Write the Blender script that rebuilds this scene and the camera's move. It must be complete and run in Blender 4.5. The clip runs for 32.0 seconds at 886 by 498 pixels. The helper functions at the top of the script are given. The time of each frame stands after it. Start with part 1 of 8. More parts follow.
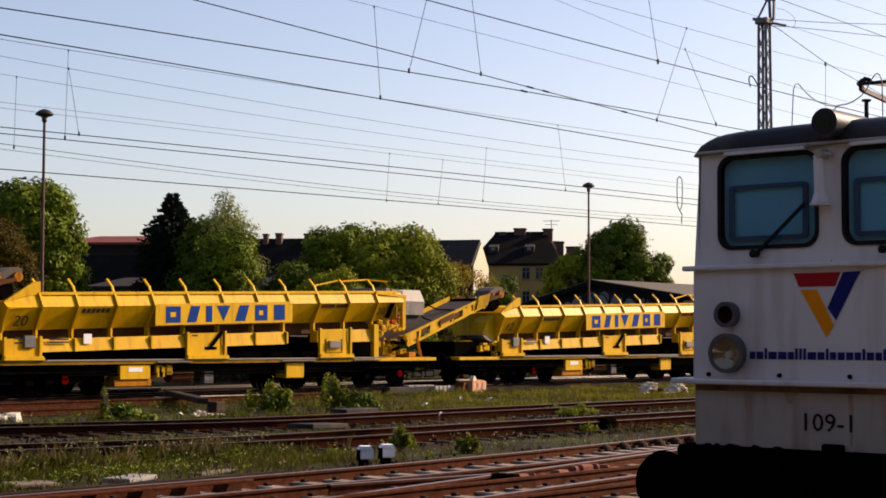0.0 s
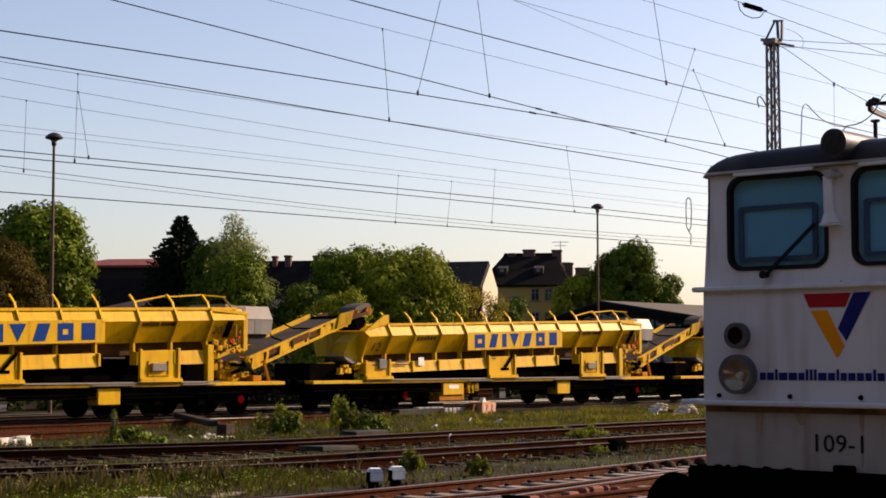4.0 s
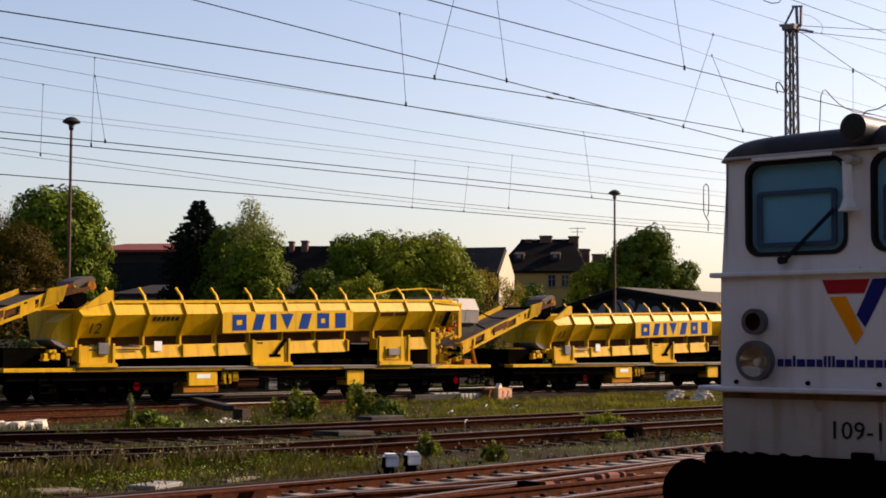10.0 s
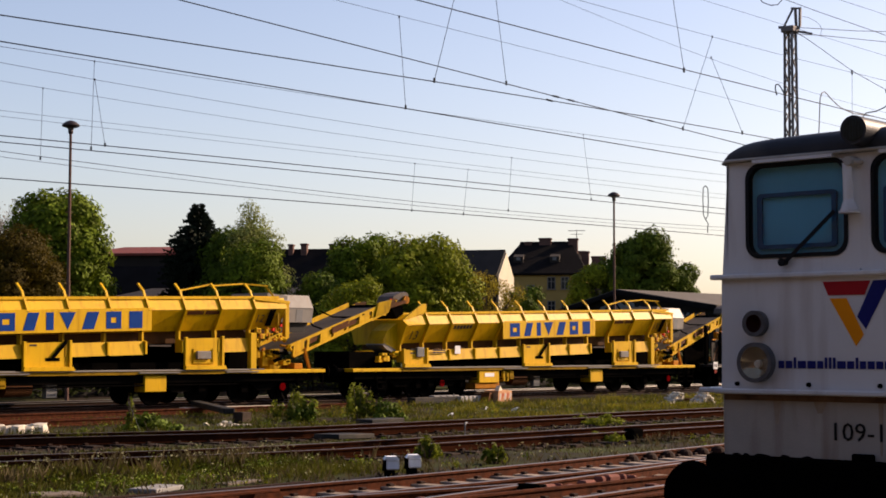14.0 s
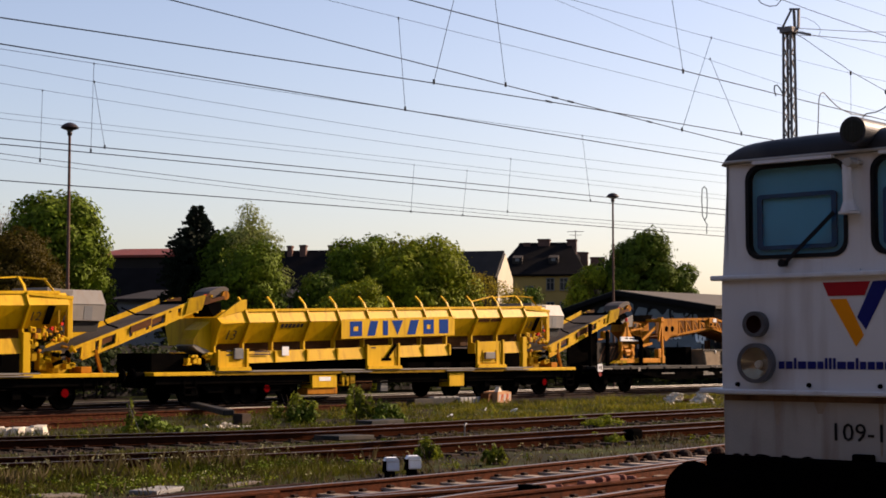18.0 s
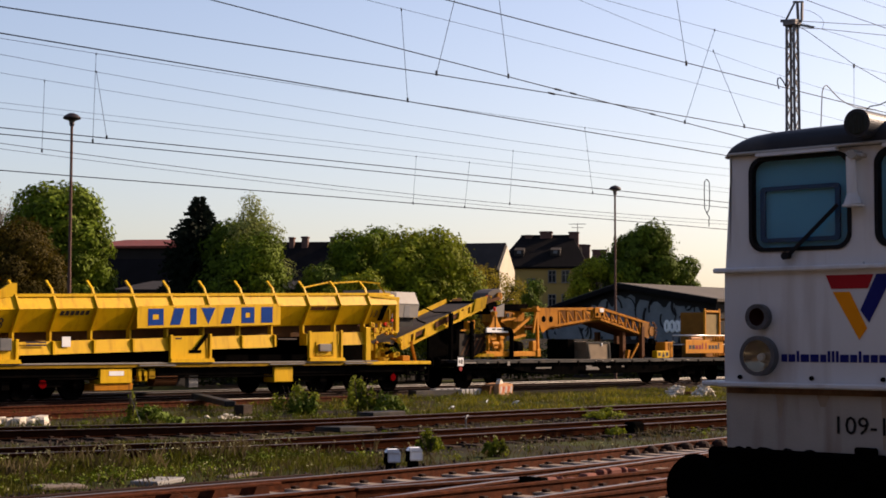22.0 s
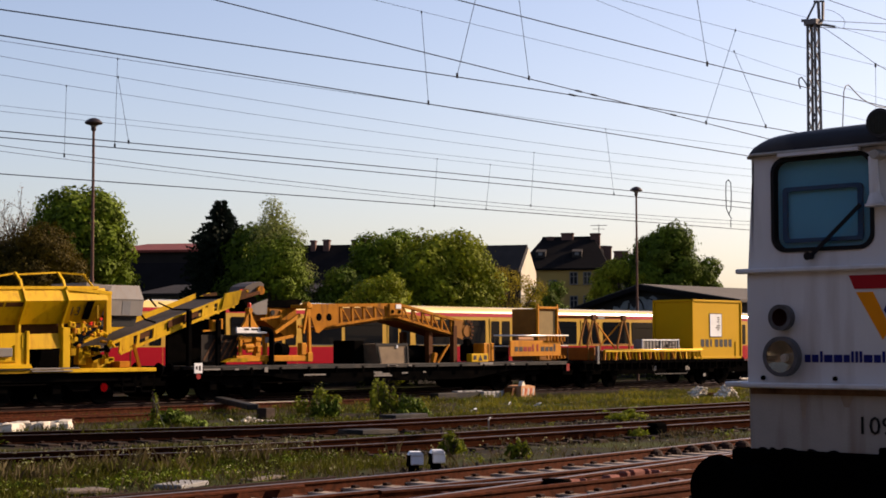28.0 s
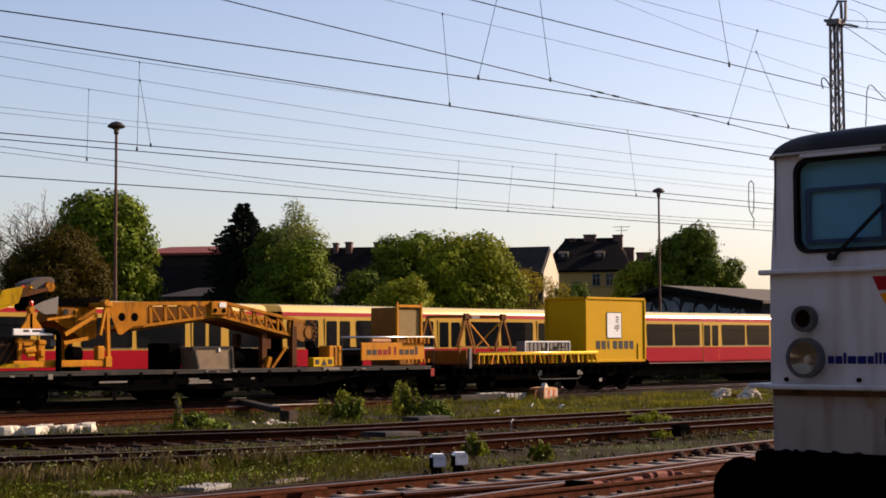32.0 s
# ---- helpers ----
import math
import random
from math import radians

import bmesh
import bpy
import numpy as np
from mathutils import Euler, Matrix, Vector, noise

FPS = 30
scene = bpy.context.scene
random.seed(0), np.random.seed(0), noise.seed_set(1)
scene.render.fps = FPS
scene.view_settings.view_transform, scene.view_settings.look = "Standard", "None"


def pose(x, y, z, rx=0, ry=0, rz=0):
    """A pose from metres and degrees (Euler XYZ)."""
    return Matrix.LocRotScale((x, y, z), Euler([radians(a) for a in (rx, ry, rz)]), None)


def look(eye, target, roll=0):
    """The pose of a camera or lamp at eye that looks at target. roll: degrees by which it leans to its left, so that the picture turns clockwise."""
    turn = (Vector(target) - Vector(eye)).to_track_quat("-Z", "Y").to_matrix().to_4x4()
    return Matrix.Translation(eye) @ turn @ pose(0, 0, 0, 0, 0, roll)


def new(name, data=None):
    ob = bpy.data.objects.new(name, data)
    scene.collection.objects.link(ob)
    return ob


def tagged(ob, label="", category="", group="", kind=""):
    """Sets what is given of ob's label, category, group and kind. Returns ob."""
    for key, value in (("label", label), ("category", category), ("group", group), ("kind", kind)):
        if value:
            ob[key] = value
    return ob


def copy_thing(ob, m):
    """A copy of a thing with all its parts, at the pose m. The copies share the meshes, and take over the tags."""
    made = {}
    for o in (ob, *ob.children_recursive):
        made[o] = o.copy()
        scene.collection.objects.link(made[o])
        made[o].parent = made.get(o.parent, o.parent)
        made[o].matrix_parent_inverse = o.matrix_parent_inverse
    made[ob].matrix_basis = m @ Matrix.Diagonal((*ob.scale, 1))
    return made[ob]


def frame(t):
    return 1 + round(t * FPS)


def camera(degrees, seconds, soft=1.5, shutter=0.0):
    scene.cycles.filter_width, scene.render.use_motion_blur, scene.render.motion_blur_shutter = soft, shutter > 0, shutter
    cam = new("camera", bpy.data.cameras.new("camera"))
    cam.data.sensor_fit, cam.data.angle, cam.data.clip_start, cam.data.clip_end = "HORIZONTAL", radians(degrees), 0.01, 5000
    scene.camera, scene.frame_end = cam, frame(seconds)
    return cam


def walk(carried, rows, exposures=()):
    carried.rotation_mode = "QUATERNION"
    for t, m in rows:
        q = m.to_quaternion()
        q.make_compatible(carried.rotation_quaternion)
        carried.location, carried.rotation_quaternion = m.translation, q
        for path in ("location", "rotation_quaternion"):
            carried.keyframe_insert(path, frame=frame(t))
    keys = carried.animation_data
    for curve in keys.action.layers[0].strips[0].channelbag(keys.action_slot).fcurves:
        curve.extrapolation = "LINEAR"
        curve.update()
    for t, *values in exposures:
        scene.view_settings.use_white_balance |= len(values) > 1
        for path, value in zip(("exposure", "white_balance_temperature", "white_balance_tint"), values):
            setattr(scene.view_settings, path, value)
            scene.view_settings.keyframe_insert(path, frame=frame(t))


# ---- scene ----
cam = camera(30.26, 32.0, soft=1.72)
PATH = [
    (0, 0, 0, 1.8, 93.14, -0.18, -48.84),
    (0.5, -0.008, -0.004, 1.8, 93.186, -0.093, -48.802),
    (1, -0.011, -0.009, 1.802, 93.295, -0.113, -48.772),
    (1.5, 0.021, 0.015, 1.8, 93.329, -0.069, -48.587),
    (2, 0.006, 0.006, 1.8, 93.439, -0.077, -48.547),
    (2.5, 0.003, 0.005, 1.802, 93.567, 0.008, -48.558),
    (3, 0.012, 0.01, 1.801, 93.739, 0.062, -48.586),
    (3.5, -0.007, -0.002, 1.802, 93.835, 0.096, -48.557),
    (5.5, 0.014, 0.016, 1.802, 94.071, -0.39, -48.425),
    (6, 0.022, 0.019, 1.802, 93.955, -0.357, -48.312),
    (6.5, 0.015, 0.017, 1.801, 93.774, -0.271, -48.199),
    (7, 0.038, 0.034, 1.798, 93.748, -0.39, -48.117),
    (7.5, 0.034, 0.035, 1.799, 93.697, -0.419, -48.186),
    (8, 0.031, 0.029, 1.799, 93.641, -0.295, -48.276),
    (8.5, 0.027, 0.026, 1.8, 93.643, -0.214, -48.229),
    (9, 0.014, 0.02, 1.798, 93.502, -0.113, -48.117),
    (9.5, 0.02, 0.023, 1.797, 93.427, -0.157, -48.047),
    (10, 0.044, 0.036, 1.796, 93.402, -0.239, -47.942),
    (10.5, 0.037, 0.037, 1.796, 93.498, -0.265, -47.949),
    (11, 0.011, 0.026, 1.797, 93.43, -0.252, -48.024),
    (11.5, 0.049, 0.039, 1.798, 93.535, -0.144, -48.048),
    (12, 0.026, 0.028, 1.798, 93.594, 0.005, -47.999),
    (12.5, 0.016, 0.025, 1.797, 93.508, 0.002, -48.022),
    (13, 0.008, 0.024, 1.798, 93.412, -0.068, -47.984),
    (13.5, 0.01, 0.028, 1.798, 93.46, -0.114, -47.99),
    (14, 0.025, 0.034, 1.796, 93.493, -0.092, -47.958),
    (14.5, 0.011, 0.026, 1.799, 93.497, -0.106, -48.047),
    (16.5, 0.003, 0.028, 1.8, 93.622, 0.097, -48.041),
    (17, 0.005, 0.028, 1.795, 93.591, 0.002, -48.052),
    (17.5, 0.014, 0.034, 1.797, 93.578, 0.068, -48.015),
    (18, -0.004, 0.027, 1.797, 93.533, 0.024, -47.995),
    (18.5, 0.012, 0.034, 1.797, 93.5, 0.022, -47.914),
    (19, 0.006, 0.03, 1.798, 93.409, 0.039, -47.812),
    (19.5, 0.039, 0.052, 1.796, 93.322, -0.054, -47.814),
    (20, 0.022, 0.044, 1.795, 93.198, -0.088, -47.802),
    (20.5, 0.027, 0.046, 1.796, 93.133, -0.034, -47.905),
    (21, 0.019, 0.045, 1.794, 93.191, -0.004, -47.949),
    (21.5, 0.007, 0.037, 1.796, 93.234, -0.001, -47.964),
    (22, 0.017, 0.049, 1.794, 93.255, -0.192, -47.943),
    (22.5, 0.01, 0.047, 1.794, 93.24, -0.168, -47.922),
    (23, 0.013, 0.045, 1.793, 93.199, -0.125, -47.964),
    (23.5, 0.003, 0.038, 1.792, 93.148, -0.175, -47.96),
    (24, 0, 0.041, 1.793, 93.237, -0.187, -47.867),
    (24.5, 0.011, 0.048, 1.795, 93.338, -0.176, -47.767),
    (25, 0.002, 0.043, 1.795, 93.464, -0.05, -47.698),
    (25.5, -0.003, 0.038, 1.797, 93.535, 0.042, -47.662),
    (27.5, 0.011, 0.051, 1.793, 93.353, 0.026, -47.332),
    (28, 0.007, 0.046, 1.794, 93.335, 0.111, -47.18),
    (28.5, 0.006, 0.045, 1.794, 93.396, 0.107, -47.09),
    (29, 0.016, 0.051, 1.798, 93.347, 0.219, -47.177),
    (29.5, 0.004, 0.044, 1.794, 93.246, 0.114, -47.121),
    (30, 0.011, 0.052, 1.792, 93.2, 0.001, -46.897),
    (30.5, 0.021, 0.052, 1.795, 93.307, 0.06, -46.8),
    (31, -0.001, 0.04, 1.795, 93.395, 0.041, -46.673),
    (31.5, 0.014, 0.049, 1.794, 93.354, 0.197, -46.541),
    (32, 0.025, 0.053, 1.796, 93.408, 0.26, -46.388),
]
walk(cam, [(t, pose(x, y, z, a, b, c)) for t, x, y, z, a, b, c in PATH], [(0.0, 0.91, 6840, 25.5), (20.0, 0.90, 6800, 25.5), (32.0, 0.865, 6710, 26)])

# ---- daylight: low sun over the far end of the yard, clear sky ----
SUN = Vector((0.832, -0.328, 0.447)).normalized()
world = bpy.data.worlds.new("sky")
scene.world = world
world.use_nodes = True
wn = world.node_tree.nodes
sky = wn.new("ShaderNodeTexSky")
sky.sky_type = "NISHITA"
sky.sun_disc = False
sky.sun_elevation = math.asin(SUN.z)
sky.sun_rotation = math.atan2(SUN.x, SUN.y)
sky.air_density, sky.dust_density, sky.ozone_density = 1.0, 1.5, 1.35
world.node_tree.links.new(sky.outputs[0], wn["Background"].inputs[0])
wn["Background"].inputs[1].default_value = 0.091
lamp = bpy.data.lights.new("sun", "SUN")
lamp.energy, lamp.angle, lamp.color = 5.0, radians(0.53), (1.0, 0.83, 0.58)
sun = new("sun", lamp)
sun.matrix_world = look(SUN * 100, (0, 0, 0))

# ---- materials ----
ALBEDO_SCALE = 0.57  # scale on base colours, kept low so shade reads deeper against the sun


def surface(name, col, rough=0.6, metal=0.0, vary=0.25, scale=3.0, grain=40.0, bump=0.15, dirt=None, streak=0.0, island=0.0, spec=0.18, fresh=False):
    """A procedural surface: base colour broken at two scales, dirt with its own shape, fine relief."""
    m = bpy.data.materials.new(name)
    m.use_nodes = True
    nt = m.node_tree
    nd, ln = nt.nodes, nt.links
    bs = nd["Principled BSDF"]
    bs.inputs["Roughness"].default_value = rough
    bs.inputs["Metallic"].default_value = metal
    bs.inputs["Specular IOR Level"].default_value = spec
    tc = nd.new("ShaderNodeTexCoord")
    n1 = nd.new("ShaderNodeTexNoise")
    n1.inputs["Scale"].default_value, n1.inputs["Detail"].default_value = scale, 6
    n2 = nd.new("ShaderNodeTexNoise")
    n2.inputs["Scale"].default_value, n2.inputs["Detail"].default_value = grain, 3
    ln.new(tc.outputs["Object"], n1.inputs["Vector"])
    ln.new(tc.outputs["Object"], n2.inputs["Vector"])
    # colours marked fresh skip the contrast scale
    col = [c * (1 if fresh else ALBEDO_SCALE) for c in col]
    lo = [c * (1 - vary) for c in col]
    hi = [min(1, c * (1 + vary)) for c in col]
    mix = nd.new("ShaderNodeMix")
    mix.data_type = "RGBA"
    mix.inputs["A"].default_value, mix.inputs["B"].default_value = (*lo, 1), (*hi, 1)
    add = nd.new("ShaderNodeMath")
    add.operation = "MULTIPLY_ADD"
    add.inputs[1].default_value = 0.35
    ln.new(n2.outputs["Fac"], add.inputs[0])
    sub = nd.new("ShaderNodeMath")
    sub.operation = "MULTIPLY_ADD"
    sub.inputs[1].default_value, sub.inputs[2].default_value = 1.5, -0.42
    ln.new(n1.outputs["Fac"], sub.inputs[0])
    ln.new(sub.outputs[0], add.inputs[2])
    if island:
        geo = nd.new("ShaderNodeNewGeometry")
        oi = nd.new("ShaderNodeObjectInfo")
        rnd = nd.new("ShaderNodeMath")
        rnd.operation = "ADD"
        ln.new(geo.outputs["Random Per Island"], rnd.inputs[0])
        ln.new(oi.outputs["Random"], rnd.inputs[1])
        fr = nd.new("ShaderNodeMath")
        fr.operation = "FRACT"
        ln.new(rnd.outputs[0], fr.inputs[0])
        ad2 = nd.new("ShaderNodeMath")
        ad2.operation = "MULTIPLY_ADD"
        ad2.inputs[1].default_value = island
        ln.new(fr.outputs[0], ad2.inputs[0])
        ad3 = nd.new("ShaderNodeMath")
        ad3.operation = "ADD"
        ad3.inputs[1].default_value = -island / 2
        ln.new(add.outputs[0], ad3.inputs[0])
        ln.new(ad3.outputs[0], ad2.inputs[2])
        add = ad2
    add.use_clamp = True
    ln.new(add.outputs[0], mix.inputs["Factor"])
    out = mix.outputs["Result"]
    if dirt:
        n3 = nd.new("ShaderNodeTexNoise")
        n3.inputs["Scale"].default_value, n3.inputs["Detail"].default_value = 1.0, 7
        mp = nd.new("ShaderNodeMapping")
        mp.inputs["Scale"].default_value = (6, 6, 0.8) if streak else (1.6, 1.6, 1.6)
        ln.new(tc.outputs["Object"], mp.inputs["Vector"])
        ln.new(mp.outputs[0], n3.inputs["Vector"])
        rp = nd.new("ShaderNodeValToRGB")
        rp.color_ramp.elements[0].position, rp.color_ramp.elements[1].position = 0.50, 0.78
        ln.new(n3.outputs["Fac"], rp.inputs[0])
        k = nd.new("ShaderNodeMath")
        k.operation = "MULTIPLY"
        k.inputs[1].default_value = max(streak, dirt[3] if len(dirt) > 3 else 0.5)
        ln.new(rp.outputs[0], k.inputs[0])
        mx = nd.new("ShaderNodeMix")
        mx.data_type = "RGBA"
        mx.inputs["B"].default_value = (*dirt[:3], 1)
        ln.new(k.outputs[0], mx.inputs["Factor"])
        ln.new(out, mx.inputs["A"])
        out = mx.outputs["Result"]
    ln.new(out, bs.inputs["Base Color"])
    if bump:
        bp = nd.new("ShaderNodeBump")
        bp.inputs["Strength"].default_value, bp.inputs["Distance"].default_value = bump, 0.02
        ln.new(n2.outputs["Fac"], bp.inputs["Height"])
        ln.new(bp.outputs[0], bs.inputs["Normal"])
    return m


DUST = (0.09, 0.065, 0.045)
YELLOW = surface("yellow_paint", (0.90, 0.517, 0.0), 0.50, 0, 0.14, 1.2, 30, 0.05, (0.24, 0.095, 0.0, 0.6), 0.6, 0, 0.11)
GLOSS_YELLOW = surface("glossy_yellow_paint", (0.80, 0.46, 0.004), 0.25, 0, 0.1, 2, 30, 0.02, None, 0, 0, 1.0, True)
# worn paint, and the darkened yellow of plates that lie in shade
YELLOW_WORN_SHADE = surface("worn_and_shade_yellow", (0.55, 0.32, 0.0), 0.6, 0, 0.35, 2.5, 25, 0.1, (0.07, 0.030, 0.006, 0.85), 0.85, 0, 0.05)
ORANGE = surface("orange_paint", (0.76, 0.285, 0.006), 0.6, 0, 0.18, 2, 30, 0.06, (0.14, 0.05, 0.008, 0.6), 0.5, 0, 0.1)
JIB_ORANGE = surface("dirty_jib_orange", (0.56, 0.205, 0.006), 0.65, 0, 0.3, 3, 30, 0.1, (0.07, 0.026, 0.006, 0.85), 0.8, 0, 0.06)
CONT_YELLOW = surface("container_paint", (0.78, 0.43, 0.0), 0.6, 0, 0.05, 0.7, 20, 0.04, (0.5, 0.25, 0.01, 0.3), 0.2, 0, 0.06)
# grimy paint, darkened further for the shade under the silo
RECESS = surface("grime_and_shade_paint", (0.085, 0.032, 0.003), 0.7, 0, 0.4, 3, 25, 0.1, (0.05, 0.02, 0.006, 0.8), 0.8, 0, 0.08)
DECK_YELLOW = surface("dark_yellow_deck", (0.34, 0.19, 0.004), 0.7, 0, 0.35, 2.5, 25, 0.1, (0.05, 0.028, 0.008, 0.85), 0, 0, 0.05)
BLUE = surface("blue_lettering_paint", (0.008, 0.06, 0.30), 0.6, 0, 0.12, 3, 30, 0, None, 0, 0, 0.03)
DARK_MARK = surface("dark_marking", (0.05, 0.035, 0.03), 0.6, 0, 0.2, 3, 30, 0)
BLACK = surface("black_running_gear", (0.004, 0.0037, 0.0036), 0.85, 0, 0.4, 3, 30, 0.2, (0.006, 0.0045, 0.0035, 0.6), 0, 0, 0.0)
STEEL = surface("grey_steel", (0.20, 0.20, 0.205), 0.45, 0.5, 0.2, 3, 40, 0.1, (0.2, 0.17, 0.14, 0.4))
DECK_STEEL = surface("deck_plate", (0.021, 0.020, 0.0195), 0.75, 0.0, 0.25, 2, 40, 0.15, DUST)
BRIGHT_STEEL = surface("bare_bright_steel", (0.60, 0.57, 0.53), 0.30, 0.9, 0.1, 2, 40, 0.02, fresh=True)
HOOD = surface("pale_grey_hood", (0.27, 0.245, 0.22), 0.5, 0, 0.15, 2, 30, 0.08, (0.13, 0.09, 0.06, 0.6), 0.5)
HEAD_GREY = surface("brown_grey_cover", (0.11, 0.085, 0.07), 0.6, 0, 0.2, 3, 30, 0.1, (0.12, 0.09, 0.06, 0.5))
BELT = surface("rubber_belt", (0.135, 0.112, 0.095), 0.9, 0, 0.2, 2, 50, 0.15, (0.10, 0.08, 0.06, 0.5), 0, 0, 0.05)
WHITE = surface("white_label", (0.62, 0.62, 0.61), 0.5, 0, 0.06, 4, 30, 0, fresh=True)
RED = surface("red_paint", (0.36, 0.02, 0.015), 0.4, 0, 0.1, 4, 30, 0)
DARK_RED = surface("dull_dark_red_paint", (0.16, 0.003, 0.004), 0.8, 0, 0.2, 5, 30, 0, None, 0, 0, 0.0)
RED_LAMP = surface("bright_red_lamp_glass", (0.55, 0.03, 0.012), 0.25, 0, 0.1, 4, 30, 0, fresh=True)
RUSTBROWN = surface("rust_brown_paint", (0.13, 0.045, 0.012), 0.8, 0, 0.3, 2.5, 25, 0.2, None, 0, 0, 0.1)
RAIL_HEAD = surface("worn_rail_steel", (0.24, 0.19, 0.17), 0.42, 0.85, 0.15, 1.5, 60, 0.05, (0.20, 0.12, 0.09, 0.5))
RAIL_RED = surface("red_rust_rail", (0.092, 0.025, 0.009), 0.85, 0, 0.8, 9, 60, 0.3, None, 0, 0, 0.05)
RAIL_RUST = surface("rusty_rail_steel", (0.034, 0.015, 0.010), 0.85, 0, 0.3, 3, 60, 0.3, None, 0, 0, 0.1)
SLEEPER_WOOD = surface("oiled_sleeper", (0.045, 0.030, 0.022), 0.9, 0, 0.4, 6, 50, 0.5, DUST, 0, 0.5, 0.1)
SLEEPER_CONCRETE = surface("concrete_sleeper", (0.46, 0.37, 0.30), 0.9, 0, 0.35, 5, 60, 0.4, (0.10, 0.05, 0.03, 0.7), 0, 0.8, 0.05)
CONCRETE = surface("weathered_concrete", (0.42, 0.41, 0.39), 0.9, 0, 0.2, 4, 60, 0.4, (0.2, 0.19, 0.16, 0.5))
DULL_CONCRETE = surface("soiled_concrete", (0.24, 0.20, 0.165), 0.95, 0, 0.3, 5, 60, 0.4, (0.09, 0.06, 0.04, 0.7))
LOCO_WHITE = surface("soiled_white_paint", (0.68, 0.67, 0.66), 0.42, 0, 0.05, 2.5, 60, 0.05, (0.36, 0.30, 0.25, 0.55), 0.5, fresh=True)
LOCO_APRON = surface("grimy_white_apron", (0.42, 0.39, 0.345), 0.55, 0, 0.12, 4, 60, 0.12, (0.22, 0.14, 0.09, 0.75), 0.7, fresh=True)
LOCO_ROOF = surface("grey_roof_paint", (0.045, 0.048, 0.058), 0.5, 0, 0.25, 3, 60, 0.1, (0.2, 0.18, 0.16, 0.4))
RUBBER = surface("black_rubber", (0.006, 0.007, 0.009), 0.6, 0, 0.2, 5, 60, 0.05, None, 0, 0, 0.2)
CAB_TEAL = surface("pale_teal_cab_paint", (0.19, 0.41, 0.50), 0.6, 0, 0.12, 3, 30, 0.03, fresh=True)
CAB_FRAME = surface("blue_grey_cab_frame", (0.025, 0.07, 0.14), 0.5, 0, 0.1, 3, 30, 0, fresh=True)
NAVY = surface("navy_paint", (0.005, 0.012, 0.14), 0.4, 0, 0.1, 4, 30, 0, fresh=True)
LOGO_RED = surface("logo_red_paint", (0.40, 0.010, 0.018), 0.4, 0, 0.08, 4, 30, 0, fresh=True)
LOGO_YELLOW = surface("logo_amber_paint", (0.90, 0.29, 0.002), 0.4, 0, 0.08, 4, 30, 0, fresh=True)
CREAM = surface("cream_train_paint", (0.72, 0.43, 0.07), 0.35, 0, 0.05, 1, 30, 0, None, 0, 0, 0.1)
ROOF_CREAM = surface("cream_roof_paint", (0.60, 0.43, 0.13), 0.15, 0, 0.08, 1, 30, 0, None, 0, 0, 0.6, True)
CARMINE = surface("carmine_train_paint", (0.48, 0.006, 0.022), 0.45, 0, 0.06, 1, 30, 0, None, 0, 0, 0.05)
TRAIN_GLASS = surface("dark_train_glass", (0.010, 0.012, 0.015), 0.06, 0, 0.1, 1, 30, 0, None, 0, 0, 0.04)
CARTON = surface("faded_red_card", (0.62, 0.31, 0.15), 0.85, 0, 0.3, 4, 30, 0.1)
SLATE = surface("dark_slate_roof", (0.040, 0.032, 0.027), 0.8, 0, 0.3, 1.2, 15, 0.4, None, 0, 0, 0.15)
# slate made near black, for roof slopes that face away from the sun
BLACK_SLATE = surface("slate_dark_for_shade", (0.016, 0.014, 0.014), 0.9, 0, 0.3, 1.2, 15, 0.3, None, 0, 0, 0.02)
RED_TILE = surface("red_tile_roof", (0.26, 0.06, 0.04), 0.7, 0, 0.25, 1.2, 15, 0.4)
CHIMNEY_BRICK = surface("chimney_brick", (0.17, 0.09, 0.07), 0.85, 0, 0.3, 3, 25, 0.4)
OCHRE = surface("ochre_render", (0.52, 0.335, 0.10), 0.9, 0, 0.12, 0.6, 20, 0.1)
# render darkened to stand for house fronts in shade
DARK_RENDER = surface("render_dark_for_shade", (0.035, 0.029, 0.026), 0.9, 0, 0.2, 0.6, 20, 0.1, None, 0, 0, 0.05)
# pale wall greyed by colour for the shade it lies in
GREY_RENDER = surface("house_render_greyed_for_shade", (0.26, 0.26, 0.275), 0.9, 0, 0.12, 0.8, 20, 0.1)
PALE_RENDER = surface("pale_gable_render", (0.74, 0.66, 0.50), 0.9, 0, 0.1, 0.8, 20, 0.1)
FELT = surface("grey_roofing_felt", (0.15, 0.13, 0.11), 0.9, 0, 0.2, 0.5, 15, 0.2)
SHED_WALL = surface("dark_shed_boards", (0.03, 0.027, 0.026), 0.9, 0, 0.35, 1.2, 15, 0.3)
GRAFFITI = surface("grey_spray_paint", (0.27, 0.30, 0.315), 0.8, 0, 0.3, 1.5, 10, 0)
GRAFFITI_WHITE = surface("white_spray_paint", (0.86, 0.84, 0.80), 0.7, 0, 0.1, 1.5, 10, 0, fresh=True)
BLOCKER_BRICK = surface("dark_blocker_brick", (0.07, 0.052, 0.045), 0.9, 0, 0.25, 1.5, 20, 0.3)
PANE = surface("window_pane", (0.02, 0.022, 0.026), 0.08, 0, 0.1, 2, 20, 0)
BARK = surface("bark", (0.09, 0.065, 0.05), 0.95, 0, 0.35, 5, 30, 0.6)
POLE = surface("rusty_pole_paint", (0.15, 0.075, 0.055), 0.7, 0, 0.25, 4, 30, 0.2)
MAST_GREY = surface("galvanised_mast", (0.22, 0.20, 0.20), 0.65, 0.3, 0.25, 4, 30, 0.2)
